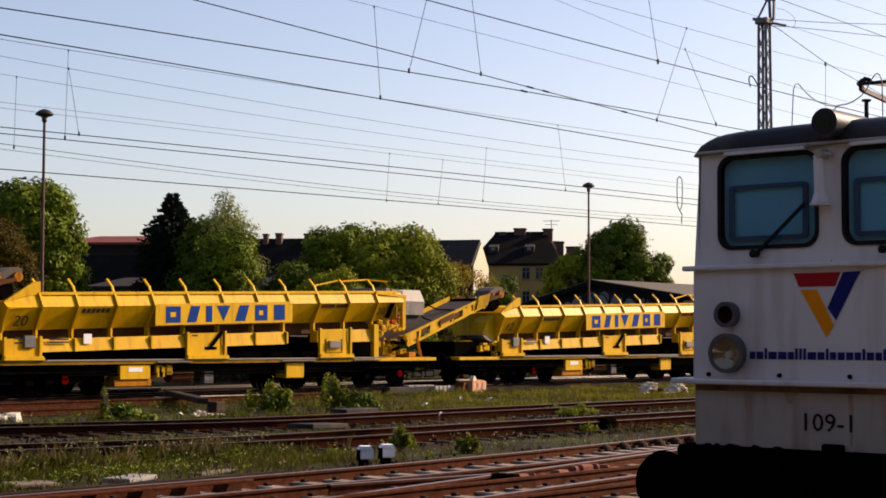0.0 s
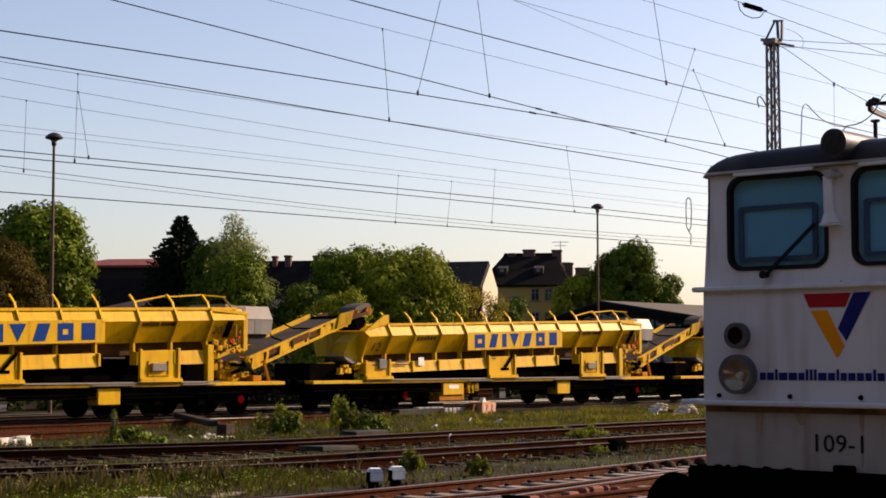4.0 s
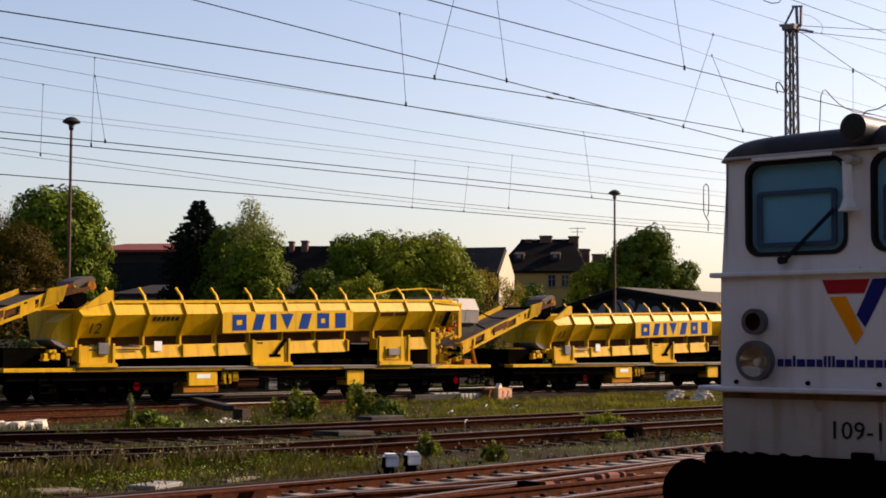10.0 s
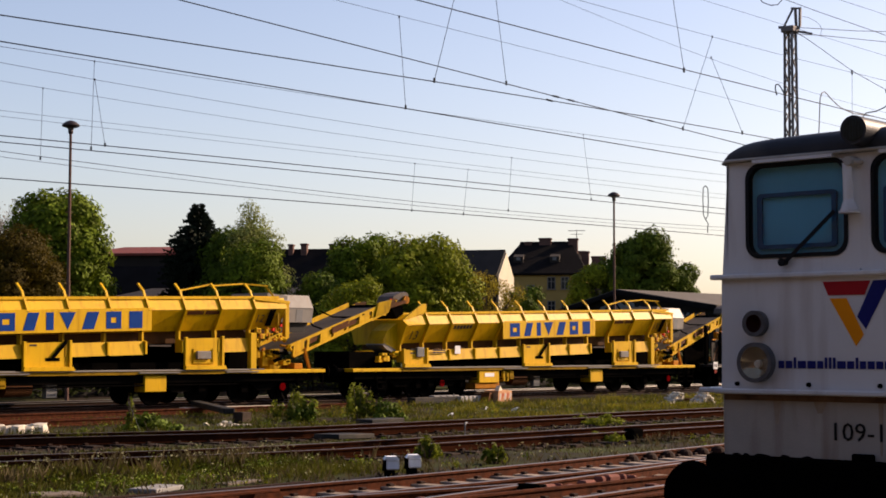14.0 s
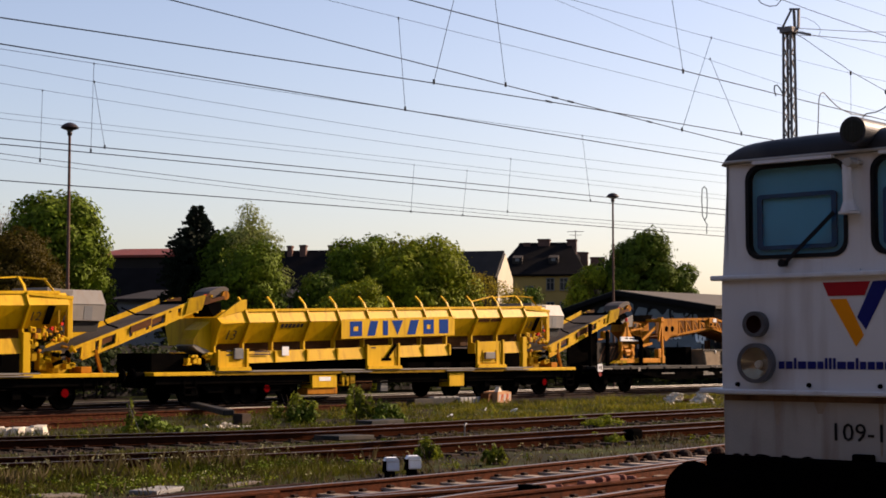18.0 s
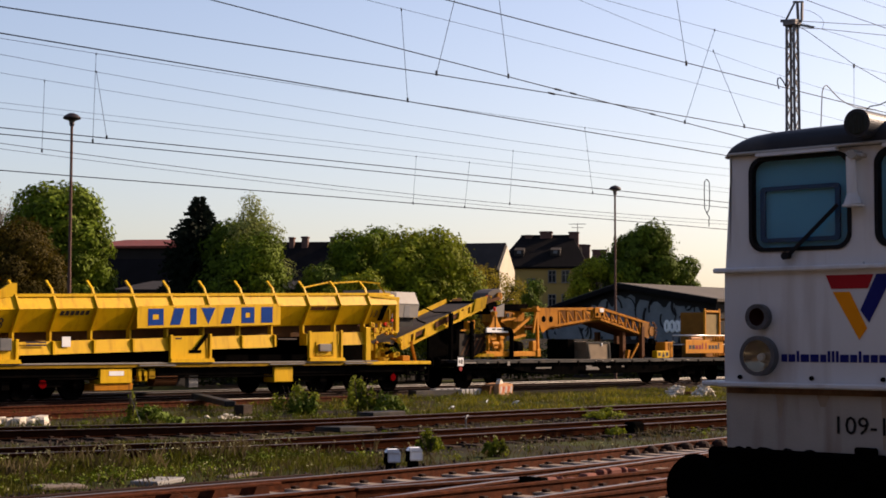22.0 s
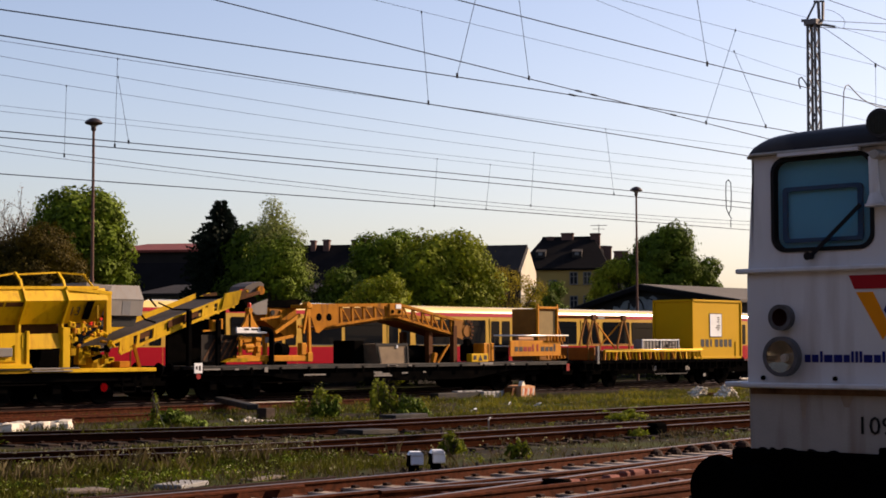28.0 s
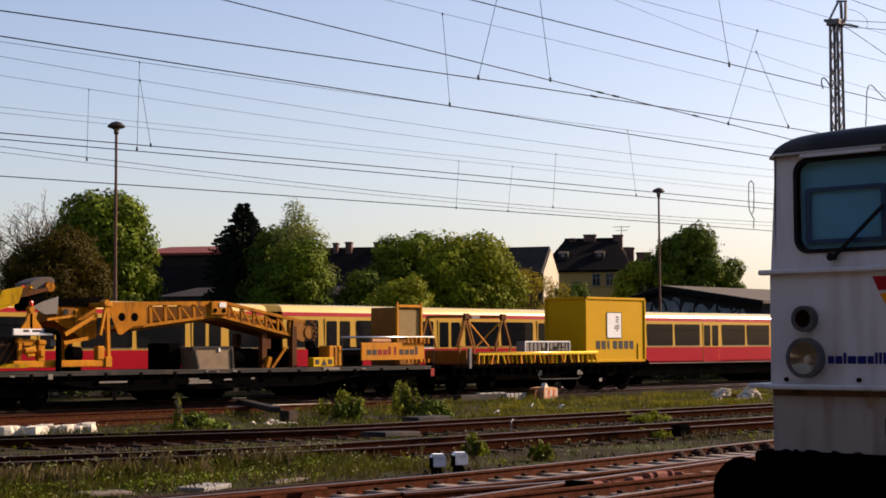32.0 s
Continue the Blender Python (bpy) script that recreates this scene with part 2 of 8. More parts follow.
WIRE = surface("oxidised_copper_wire", (0.010, 0.015, 0.024), 0.7, 0.0, 0.1, 2, 30, 0, None, 0, 0, 0.05)
LAMP_CAP = surface("dull_lamp_cap", (0.05, 0.035, 0.035), 0.5, 0.2, 0.2, 4, 30, 0)


def foliage(name, col, thru=0.35, vary=0.5):
    m = surface(name, col, 0.7, 0, vary, 0.6, 8, 0, None, 0, 0.7, 0.08)
    nt = m.node_tree
    bs, out = nt.nodes["Principled BSDF"], nt.nodes["Material Output"]
    tr = nt.nodes.new("ShaderNodeBsdfTranslucent")
    mx = nt.nodes.new("ShaderNodeMixShader")
    mx.inputs[0].default_value = thru
    src = bs.inputs["Base Color"].links[0].from_socket
    nt.links.new(src, tr.inputs["Color"])
    nt.links.new(bs.outputs[0], mx.inputs[1])
    nt.links.new(tr.outputs[0], mx.inputs[2])
    nt.links.new(mx.outputs[0], out.inputs["Surface"])
    return m


LEAF = foliage("broad_leaf", (0.145, 0.205, 0.011), 0.13)
BUSH_LEAF = foliage("loose_bush_leaf", (0.20, 0.235, 0.018), 0.36)
# lighter than yard grass: sun through the blades put into the colour
FIELD_GRASS = foliage("sunlit_field_grass", (0.225, 0.205, 0.018), 0.4)
LEAF_LIGHT = foliage("fresh_leaf", (0.25, 0.29, 0.014), 0.24)
LEAF_WILLOW = foliage("yellow_willow_leaf", (0.33, 0.26, 0.022), 0.42)
LEAF_OLIVE = foliage("olive_leaf", (0.078, 0.056, 0.003), 0.3)
HEDGE_LEAF = foliage("dark_hedge_leaf", (0.040, 0.054, 0.011), 0.2)
TWIG_HAZE = foliage("pale_bud_haze", (0.30, 0.235, 0.17), 0.3)
LEAF_DARK = foliage("deep_green_leaf", (0.105, 0.155, 0.012), 0.13)
NEEDLE = foliage("dark_needle", (0.018, 0.026, 0.014), 0.1)
BIRCH_LEAF = foliage("pale_birch_leaf", (0.28, 0.32, 0.09), 0.4)
GRASS = foliage("yard_grass", (0.100, 0.103, 0.010), 0.3)
GRASS_DRY = foliage("dry_grass", (0.11, 0.085, 0.037), 0.3)
FLOWER = foliage("pale_weed_flower", (0.62, 0.60, 0.32), 0.2, 0.2)


def clear_glass(name, tint, gloss):
    m = bpy.data.materials.new(name)
    m.use_nodes = True
    gn = m.node_tree
    gl, tr, mx = (gn.nodes.new("ShaderNode" + k) for k in ("BsdfGlossy", "BsdfTransparent", "MixShader"))
    gl.inputs["Roughness"].default_value = 0.03
    tr.inputs["Color"].default_value = tint + (1,)
    mx.inputs[0].default_value = gloss
    gn.links.new(tr.outputs[0], mx.inputs[1])
    gn.links.new(gl.outputs[0], mx.inputs[2])
    gn.links.new(mx.outputs[0], gn.nodes["Material Output"].inputs["Surface"])
    return m


GLASS = clear_glass("cab_glass", (0.80, 0.94, 0.98), 0.02)
LAMP_LENS = clear_glass("lamp_lens", (0.95, 0.94, 0.90), 0.06)


def ground_surface():
    m = surface("yard_ground", (0.050, 0.036, 0.026), 0.95, 0, 0.35, 0.35, 9, 0.5, None, 0, 0, 0.05)
    nt = m.node_tree
    nd, ln = nt.nodes, nt.links
    bs = nd["Principled BSDF"]
    base = bs.inputs["Base Color"].links[0].from_socket
    tc = nd.new("ShaderNodeTexCoord")
    stone = nd.new("ShaderNodeTexVoronoi")
    stone.inputs["Scale"].default_value = 14
    ln.new(tc.outputs["Object"], stone.inputs["Vector"])
    sm = nd.new("ShaderNodeMix")
    sm.data_type, sm.blend_type = "RGBA", "MULTIPLY"
    sm.inputs["Factor"].default_value = 0.55
    ln.new(base, sm.inputs["A"])
    ln.new(stone.outputs["Color"], sm.inputs["B"])
    big = nd.new("ShaderNodeTexNoise")
    big.inputs["Scale"].default_value, big.inputs["Detail"].default_value = 0.22, 8
    ln.new(tc.outputs["Object"], big.inputs["Vector"])
    rp = nd.new("ShaderNodeValToRGB")
    rp.color_ramp.elements[0].position, rp.color_ramp.elements[1].position = 0.46, 0.60
    ln.new(big.outputs["Fac"], rp.inputs[0])
    mx = nd.new("ShaderNodeMix")
    mx.data_type = "RGBA"
    mx.inputs["B"].default_value = (0.034, 0.041, 0.009, 1)
    ln.new(rp.outputs[0], mx.inputs["Factor"])
    ln.new(sm.outputs["Result"], mx.inputs["A"])
    ln.new(mx.outputs["Result"], bs.inputs["Base Color"])
    return m


GROUND = ground_surface()


# ---- mesh helpers ----
class Geo:
    """Collects faces and turns them into one mesh."""

    def __init__(self):
        self.v, self.f = [], []

    def poly(self, *pts):
        n = len(self.v)
        self.v += [tuple(p) for p in pts]
        self.f.append(tuple(range(n, n + len(pts))))
        return self

    def box(self, x0, x1, y0, y1, z0, z1):
        n = len(self.v)
        self.v += [(x, y, z) for x in (x0, x1) for y in (y0, y1) for z in (z0, z1)]
        self.f += [tuple(n + i for i in q) for q in ((0, 1, 3, 2), (4, 6, 7, 5), (0, 4, 5, 1), (2, 3, 7, 6), (0, 2, 6, 4), (1, 5, 7, 3))]
        return self

    def rbox(self, x0, x1, y0, y1, z0, z1, b=0.02):
        """A box with chamfered edges."""
        n = len(self.v)
        xs, ys, zs = (x0, x1), (y0, y1), (z0, z1)
        idx = {}
        for i in (0, 1):
            for j in (0, 1):
                for k in (0, 1):
                    sx, sy, sz = (1, -1)[i] * b, (1, -1)[j] * b, (1, -1)[k] * b
                    for a, p in enumerate(((xs[i], ys[j] + sy, zs[k] + sz), (xs[i] + sx, ys[j], zs[k] + sz), (xs[i] + sx, ys[j] + sy, zs[k]))):
                        idx[i, j, k, a] = len(self.v)
                        self.v.append(p)
        I = idx
        for i in (0, 1):
            self.f.append((I[i, 0, 0, 0], I[i, 0, 1, 0], I[i, 1, 1, 0], I[i, 1, 0, 0]))
            self.f.append((I[0, i, 0, 1], I[0, i, 1, 1], I[1, i, 1, 1], I[1, i, 0, 1]))
            self.f.append((I[0, 0, i, 2], I[1, 0, i, 2], I[1, 1, i, 2], I[0, 1, i, 2]))
            for j in (0, 1):
                self.f.append((I[i, j, 0, 0], I[i, j, 1, 0], I[i, j, 1, 1], I[i, j, 0, 1]))
                self.f.append((I[i, 0, j, 0], I[i, 1, j, 0], I[i, 1, j, 2], I[i, 0, j, 2]))
                self.f.append((I[0, i, j, 1], I[1, i, j, 1], I[1, i, j, 2], I[0, i, j, 2]))
                for k in (0, 1):
                    self.f.append((I[i, j, k, 0], I[i, j, k, 1], I[i, j, k, 2]))
        return self

    def prism(self, pts, y0, y1, axis="y"):
        """A polygon in the plane across axis, drawn out along it."""
        n, k = len(self.v), len(pts)
        put = {"y": lambda a, b, c: (a, c, b), "x": lambda a, b, c: (c, a, b), "z": lambda a, b, c: (a, b, c)}[axis]
        self.v += [put(a, b, y0) for a, b in pts] + [put(a, b, y1) for a, b in pts]
        self.f += [tuple(range(n, n + k)), tuple(range(n + 2 * k - 1, n + k - 1, -1))]
        self.f += [(n + i, n + (i + 1) % k, n + k + (i + 1) % k, n + k + i) for i in range(k)]
        return self

    def tube(self, p0, p1, r0, r1=None, n=10, cap=True):
        a, b = Vector(p0), Vector(p1)
        r1 = r0 if r1 is None else r1
        w = (b - a).normalized()
        u = w.orthogonal().normalized()
        v = w.cross(u)
        s = len(self.v)
        for c, r in ((a, r0), (b, r1)):
            self.v += [tuple(c + r * (math.cos(t) * u + math.sin(t) * v)) for t in (2 * math.pi * i / n for i in range(n))]
        self.f += [(s + i, s + (i + 1) % n, s + n + (i + 1) % n, s + n + i) for i in range(n)]
        if cap:
            self.f += [tuple(range(s + n - 1, s - 1, -1)), tuple(range(s + n, s + 2 * n))]
        return self

    def line(self, pts, r, n=6):
        """One bent round bar through the points."""
        s = len(self.v)
        P = [Vector(p) for p in pts]
        u = None
        for k, p in enumerate(P):
            d = (P[min(k + 1, len(P) - 1)] - P[max(k - 1, 0)]).normalized()
            u = (d.orthogonal() if u is None else u - d * u.dot(d)).normalized()
            w = d.cross(u)
            self.v += [tuple(p + r * (math.cos(t) * u + math.sin(t) * w)) for t in (2 * math.pi * i / n for i in range(n))]
        for k in range(len(P) - 1):
            self.f += [(s + k * n + i, s + k * n + (i + 1) % n, s + (k + 1) * n + (i + 1) % n, s + (k + 1) * n + i) for i in range(n)]
        e = s + (len(P) - 1) * n
        self.f += [tuple(range(s + n - 1, s - 1, -1)), tuple(range(e, e + n))]
        return self

    def bar(self, p0, p1, w, h):
        """A square bar from point to point."""
        a, b = Vector(p0), Vector(p1)
        d = (b - a).normalized()
        u = d.cross(Vector((0, 0, 1)))
        u = u.normalized() if u.length > 1e-3 else Vector((1, 0, 0))
        v = u.cross(d).normalized()
        s = len(self.v)
        self.v += [tuple(c + i * u * w / 2 + j * v * h / 2) for c in (a, b) for i, j in ((-1, -1), (1, -1), (1, 1), (-1, 1))]
        self.f += [tuple(s + i for i in q) for q in ((0, 1, 2, 3), (7, 6, 5, 4), (0, 4, 5, 1), (1, 5, 6, 2), (2, 6, 7, 3), (3, 7, 4, 0))]
        return self

    def lathe(self, prof, n=16, at=(0, 0, 0)):
        """Profile of (radius, height) turned about the upright."""
        s, k = len(self.v), len(prof)
        for r, z in prof:
            self.v += [(at[0] + r * math.cos(2 * math.pi * i / n), at[1] + r * math.sin(2 * math.pi * i / n), at[2] + z) for i in range(n)]
        for j in range(k - 1):
            self.f += [(s + j * n + i, s + j * n + (i + 1) % n, s + (j + 1) * n + (i + 1) % n, s + (j + 1) * n + i) for i in range(n)]
        return self

    def moved(self, m):
        self.v = [tuple(m @ Vector(p)) for p in self.v]
        return self

    def mesh(self, name, material, smooth=False):
        me = bpy.data.meshes.new(name)
        me.from_pydata(self.v, [], self.f)
        me.materials.append(material)
        if smooth:
            me.polygons.foreach_set("use_smooth", [True] * len(me.polygons))
        me.update()
        bm = bmesh.new()
        bm.from_mesh(me)
        if len(bm.faces) < 4000:
            bmesh.ops.recalc_face_normals(bm, faces=bm.faces)
        bm.to_mesh(me)
        bm.free()
        return me


def part(name, geo, material, parent, label="", smooth=False):
    """One mesh object under a thing or under a part."""
    ob = new(name, geo.mesh(name, material, smooth) if isinstance(geo, Geo) else geo)
    ob.parent = parent
    return tagged(ob, label)


def pieces(name, geo, material, parent, label=""):
    """Every separate body of the shape as a part of its own."""
    root = list(range(len(geo.v)))

    def find(i):
        while root[i] != i:
            root[i] = root[root[i]]
            i = root[i]
        return i
    for f in geo.f:
        for i in f[1:]:
            root[find(i)] = find(f[0])
    groups = {}
    for f in geo.f:
        groups.setdefault(find(f[0]), []).append(f)
    for faces in groups.values():
        g, num = Geo(), {}
        for f in faces:
            for i in f:
                if i not in num:
                    num[i] = len(g.v)
                    g.v.append(geo.v[i])
            g.f.append(tuple(num[i] for i in f))
        part(name, g, material, parent, label)


def thing(name, m, label, category, group="", kind=""):
    ob = new(name)
    ob.matrix_world = m
    return tagged(ob, label, category, group, kind)


def solid(name, geo, material, label, category, m=None, kind="", group="", smooth=False):
    ob = new(name, geo.mesh(name, material, smooth))
    if m is not None:
        ob.matrix_world = m
    return tagged(ob, label, category, group, kind)


def lettering(text, size, material, parent, m, width=None, name="lettering"):
    """Words as a thin mesh, made with the built-in font."""
    cu = bpy.data.curves.new(name, "FONT")
    cu.body, cu.size, cu.extrude, cu.align_x, cu.resolution_u = text, size, 0.002, "CENTER", 2
    tmp = new("tmp", cu)
    dg = bpy.context.evaluated_depsgraph_get()
    me = bpy.data.meshes.new_from_object(tmp.evaluated_get(dg))
    bpy.data.objects.remove(tmp)
    me.materials.clear()
    me.materials.append(material)
    if width:
        xs = [v.co.x for v in me.vertices]
        k = width / (max(xs) - min(xs))
        for v in me.vertices:
            v.co.x *= k
    ob = new(name, me)
    ob.parent = parent
    ob.matrix_local = m
    return ob


def town(a, d, z=0.0):
    """Plan of the far side: a metres across, d metres away, along the line of sight of the yard."""
    return Vector((d * 0.753 + a * 0.658, d * 0.658 - a * 0.753, z))


# ---- ground and tracks ----
GROUND_Z = -0.22


def height(x, y):
    """Gently uneven yard ground, flat under the tracks."""
    if 11 < y < 16.8:
        return GROUND_Z + 0.03 + 0.02 * noise.noise((x * 1.7, y * 1.7, 5))
    return GROUND_Z + 0.05 * noise.noise((x * 0.35, y * 0.35, 0)) + 0.03 * noise.noise((x * 1.7, y * 1.7, 5))


def build_ground():
    g = Geo()
    xs = [-1500, -500, -150, -40] + [i * 0.8 - 10 for i in range(150)] + [130, 180, 300, 700, 2000]
    ys = [-800, -200, -40, -10, 0, 4] + [6 + j * 0.8 for j in range(60)] + [60, 75, 100, 160, 400, 1000, 2500]
    for y in ys:
        for x in xs:
            g.v.append((x, y, height(x, y)))
    n = len(xs)
    g.f = [(j * n + i, j * n + i + 1, (j + 1) * n + i + 1, (j + 1) * n + i) for j in range(len(ys) - 1) for i in range(n - 1)]
    ob = solid("ground", g, GROUND, "yard ground of brown gravel, dirt and patchy weeds", "ground", kind="structure")
    return ob


build_ground()


def rail_geo(x0, x1, y, bend=None, step=2.0, worn=False):
    """Flat-bottomed rail: foot, web and head, on a straight or bending line."""
    prof = [(-0.062, -0.172), (0.062, -0.172), (0.062, -0.160), (0.010, -0.145), (0.010, -0.045), (0.036, -0.035), (0.036, -0.006), (0.028, 0.0), (-0.028, 0.0), (-0.036, -0.006), (-0.036, -0.035), (-0.010, -0.045), (-0.010, -0.145), (-0.062, -0.160)]
    if worn:  # running edges rounded by traffic
        prof[6:10] = [(0.036, -0.016), (0.031, -0.005), (0.022, 0.0), (-0.022, 0.0), (-0.031, -0.005), (-0.036, -0.016)]
    n = 2 if bend is None else max(2, int((x1 - x0) / step))
    g = Geo()
    k = len(prof)
    for i in range(n):
        x = x0 + (x1 - x0) * i / (n - 1)
        yy = y + (bend(x) if bend else 0)
        g.v += [(x, yy + a, b) for a, b in prof]
    for i in range(n - 1):
        g.f += [(i * k + j, i * k + (j + 1) % k, (i + 1) * k + (j + 1) % k, (i + 1) * k + j) for j in range(k)]
    return g


def rail_mesh(name, g, head, flank=None):
    """Rusty flanks, a running surface of its own."""
    me = g.mesh(name, flank or RAIL_RUST)
    me.materials.append(head)
    for p in me.polygons:
        if p.normal.z > 0.3 and p.center.z > -0.02:
            p.material_index = 1
    return me


RAIL_DULL = surface("dull_brown_rail_head", (0.20, 0.145, 0.115), 0.36, 0.8, 0.25, 1.5, 60, 0.05)
RAIL_BRIGHT = surface("polished_rail_head", (0.030, 0.028, 0.026), 0.42, 0.9, 0.1, 1.5, 60, 0.02, fresh=True)
RAIL_BROWN = surface("brown_rusted_rail_flank", (0.040, 0.014, 0.007), 0.95, 0, 0.5, 5, 60, 0.3, None, 0, 0, 0.0)


def easing(start, k, far=5.0):
    """Sideways drift of a track that bends away before its straight."""
    def drift(x):
        d = max(0.0, start - x)
        return k * d * d if d < far else k * far * far + 2 * k * far * (d - far)
    return drift


def build_track(y, x0, x1, label, sleepers=(0, 0), wood=True, z=0.0, bend=None, head=None, gauge=1.507, flank=None, worn=False):
    tk = thing("track", pose(0, 0, z), label, "railway track", "yard tracks", "structure")
    for side in (-1, 1):
        part("rail", rail_mesh("rail", rail_geo(x0, x1, y + side * gauge / 2, bend, worn=worn), head or RAIL_HEAD, flank), None, tk)
    xs = [sleepers[0] + 0.63 * i for i in range(int((sleepers[1] - sleepers[0]) / 0.63))]
    if xs:
        me = Geo().rbox(-0.13, 0.13, -1.3, 1.3, -0.30, -0.165, 0.015).mesh("sleeper", SLEEPER_WOOD if wood else SLEEPER_CONCRETE)
        clip = Geo()
        for s in (-1, 1):
            for e in (-1, 1):
                clip.rbox(-0.05, 0.05, s * gauge / 2 + e * 0.11 - 0.045, s * gauge / 2 + e * 0.11 + 0.045, -0.17, -0.125, 0.012)
        cm = clip.mesh("rail_clip", RAIL_RUST)
        for x in xs:
            o = new("sleeper", me)
            o.parent = tk
            o.matrix_local = pose(x + random.uniform(-0.03, 0.03), y + (bend(x) if bend else 0) + random.uniform(-0.04, 0.04), (0.0 if wood else 0.036) + random.uniform(-0.01, 0.004), 0, 0, random.uniform(-1.2, 1.2))
            c = new("rail_clip", cm)
            c.parent = o
    return tk


# the locomotive's siding, two tracks with the points, two overgrown tracks, the freight line, the suburban line
build_track(5.10, -5.6, 60, "rusty siding under the white locomotive", (6, 16))
build_track(12.62, -5.6, 130, "rusty track with concrete sleepers in brown ballast", (6, 40), False, flank=RAIL_RED, bend=lambda x: 0.0009 * max(0, x - 10) ** 2)
build_track(15.35, -5.6, 130, "rusty track with concrete sleepers beside the points", (6, 45), False, flank=RAIL_RED, bend=lambda x: 0.006 * max(0, x - 16) ** 2 + 0.035 * max(0, x - 16) if x < 23.3 else 0.575 + 0.12 * (x - 23.3))
build_track(22.0, -5.6, 260, "overgrown track with dark wooden sleepers", (12, 60), True, head=RAIL_DULL, flank=RAIL_BROWN, bend=easing(22.0, 0.034))
build_track(27.1, -5.6, 260, "overgrown dark track among weeds", (15, 70), True, head=RAIL_DULL, flank=RAIL_BROWN, bend=easing(27.0, 0.038))
build_track(42.4, -120, 420, "freight line carrying the yellow wagons", (20, 80), True)
build_track(46.9, -700, 420, "suburban line behind the freight line", (0, 0), True, head=RAIL_BRIGHT, worn=True)


def ballast_bed(y, x0, x1, half, name="ballast"):
    """Loose stones between and beside the rails."""
    g = Geo()
    rnd = random.Random(int(y * 10))
    n = int((x1 - x0) * half * 2 * 26)
    for _ in range(n):
        x, yy = rnd.uniform(x0, x1), y + rnd.uniform(-half, half)
        r = rnd.uniform(0.025, 0.06)
        zc = (-0.19 if y < 16 else -0.21) + rnd.uniform(-0.03, 0.015)
        a = rnd.uniform(0, 6.28)
        p = [(x + r * math.cos(a + k * 2.09), yy + r * math.sin(a + k * 2.09), zc) for k in range(3)]
        t = (x + rnd.uniform(-.3, .3) * r, yy + rnd.uniform(-.3, .3) * r, zc + r * rnd.uniform(0.7, 1.2))
        s = len(g.v)
        g.v += p + [t]
        g.f += [(s, s + 1, s + 3), (s + 1, s + 2, s + 3), (s + 2, s, s + 3)]
    return solid(name, g, BALLAST, "bed of loose rust-brown ballast stones", "ballast", kind="stuff")


BALLAST = surface("ballast_stone", (0.042, 0.025, 0.017), 0.9, 0, 0.4, 8, 60, 0.3, None, 0, 0.9)
ballast_bed(13.9, 8, 40, 3.1)
ballast_bed(17.6, 8, 34, 0.9)
ballast_bed(22.0, 14, 50, 1.6)
ballast_bed(27.1, 18, 60, 1.6)


# ballast strips darkened to stand for the shade under the trains
SHADE_BED = surface("ballast_dark_for_shade", (0.022, 0.017, 0.014), 0.95, 0, 0.4, 2.0, 18, 0.6, None, 0, 0, 0.05)
g = Geo()
for i in range(120):
    for y0, y1 in ((40.9, 44.4), (45.2, 48.6)):
        x = -60 + i * 2.0
        g.poly((x, y0, -0.13), (x + 2.0, y0, -0.13), (x + 2.0, y1, -0.13), (x, y1, -0.13))
        g.poly((x, y0 - 0.5, -0.3), (x + 2.0, y0 - 0.5, -0.3), (x + 2.0, y0, -0.13), (x, y0, -0.13))
solid("ballast_shoulder", g, SHADE_BED, "ballast under the running lines, darkened for train shade", "ballast", kind="structure")
# unseen wall and roof added behind the viewer, shading the near siding from the open sky
solid("sky_blocker_wall", Geo().box(-6.6, -6.0, -7.6, 30, GROUND_Z, 11.0).box(-6.0, 60, -7.6, -7.0, GROUND_Z, 4.6), BLOCKER_BRICK, "plain dark wall, unseen, added to block sky light", "wall", kind="structure")
solid("platform", Geo().rbox(-6.0, 60, -7.0, 3.3, GROUND_Z - 0.2, 0.22, 0.03), CONCRETE, "low concrete platform beside the siding", "platform", kind="structure")
solid("sky_blocker_roof", Geo().box(-6.0, 5.4, -7.0, 3.5, 4.4, 4.65), BLOCKER_BRICK, "plain dark roof, unseen, added overhead to block sky light", "canopy", kind="structure")


# ---- far side: houses and shed ----
TOWN_TURN = -56.8


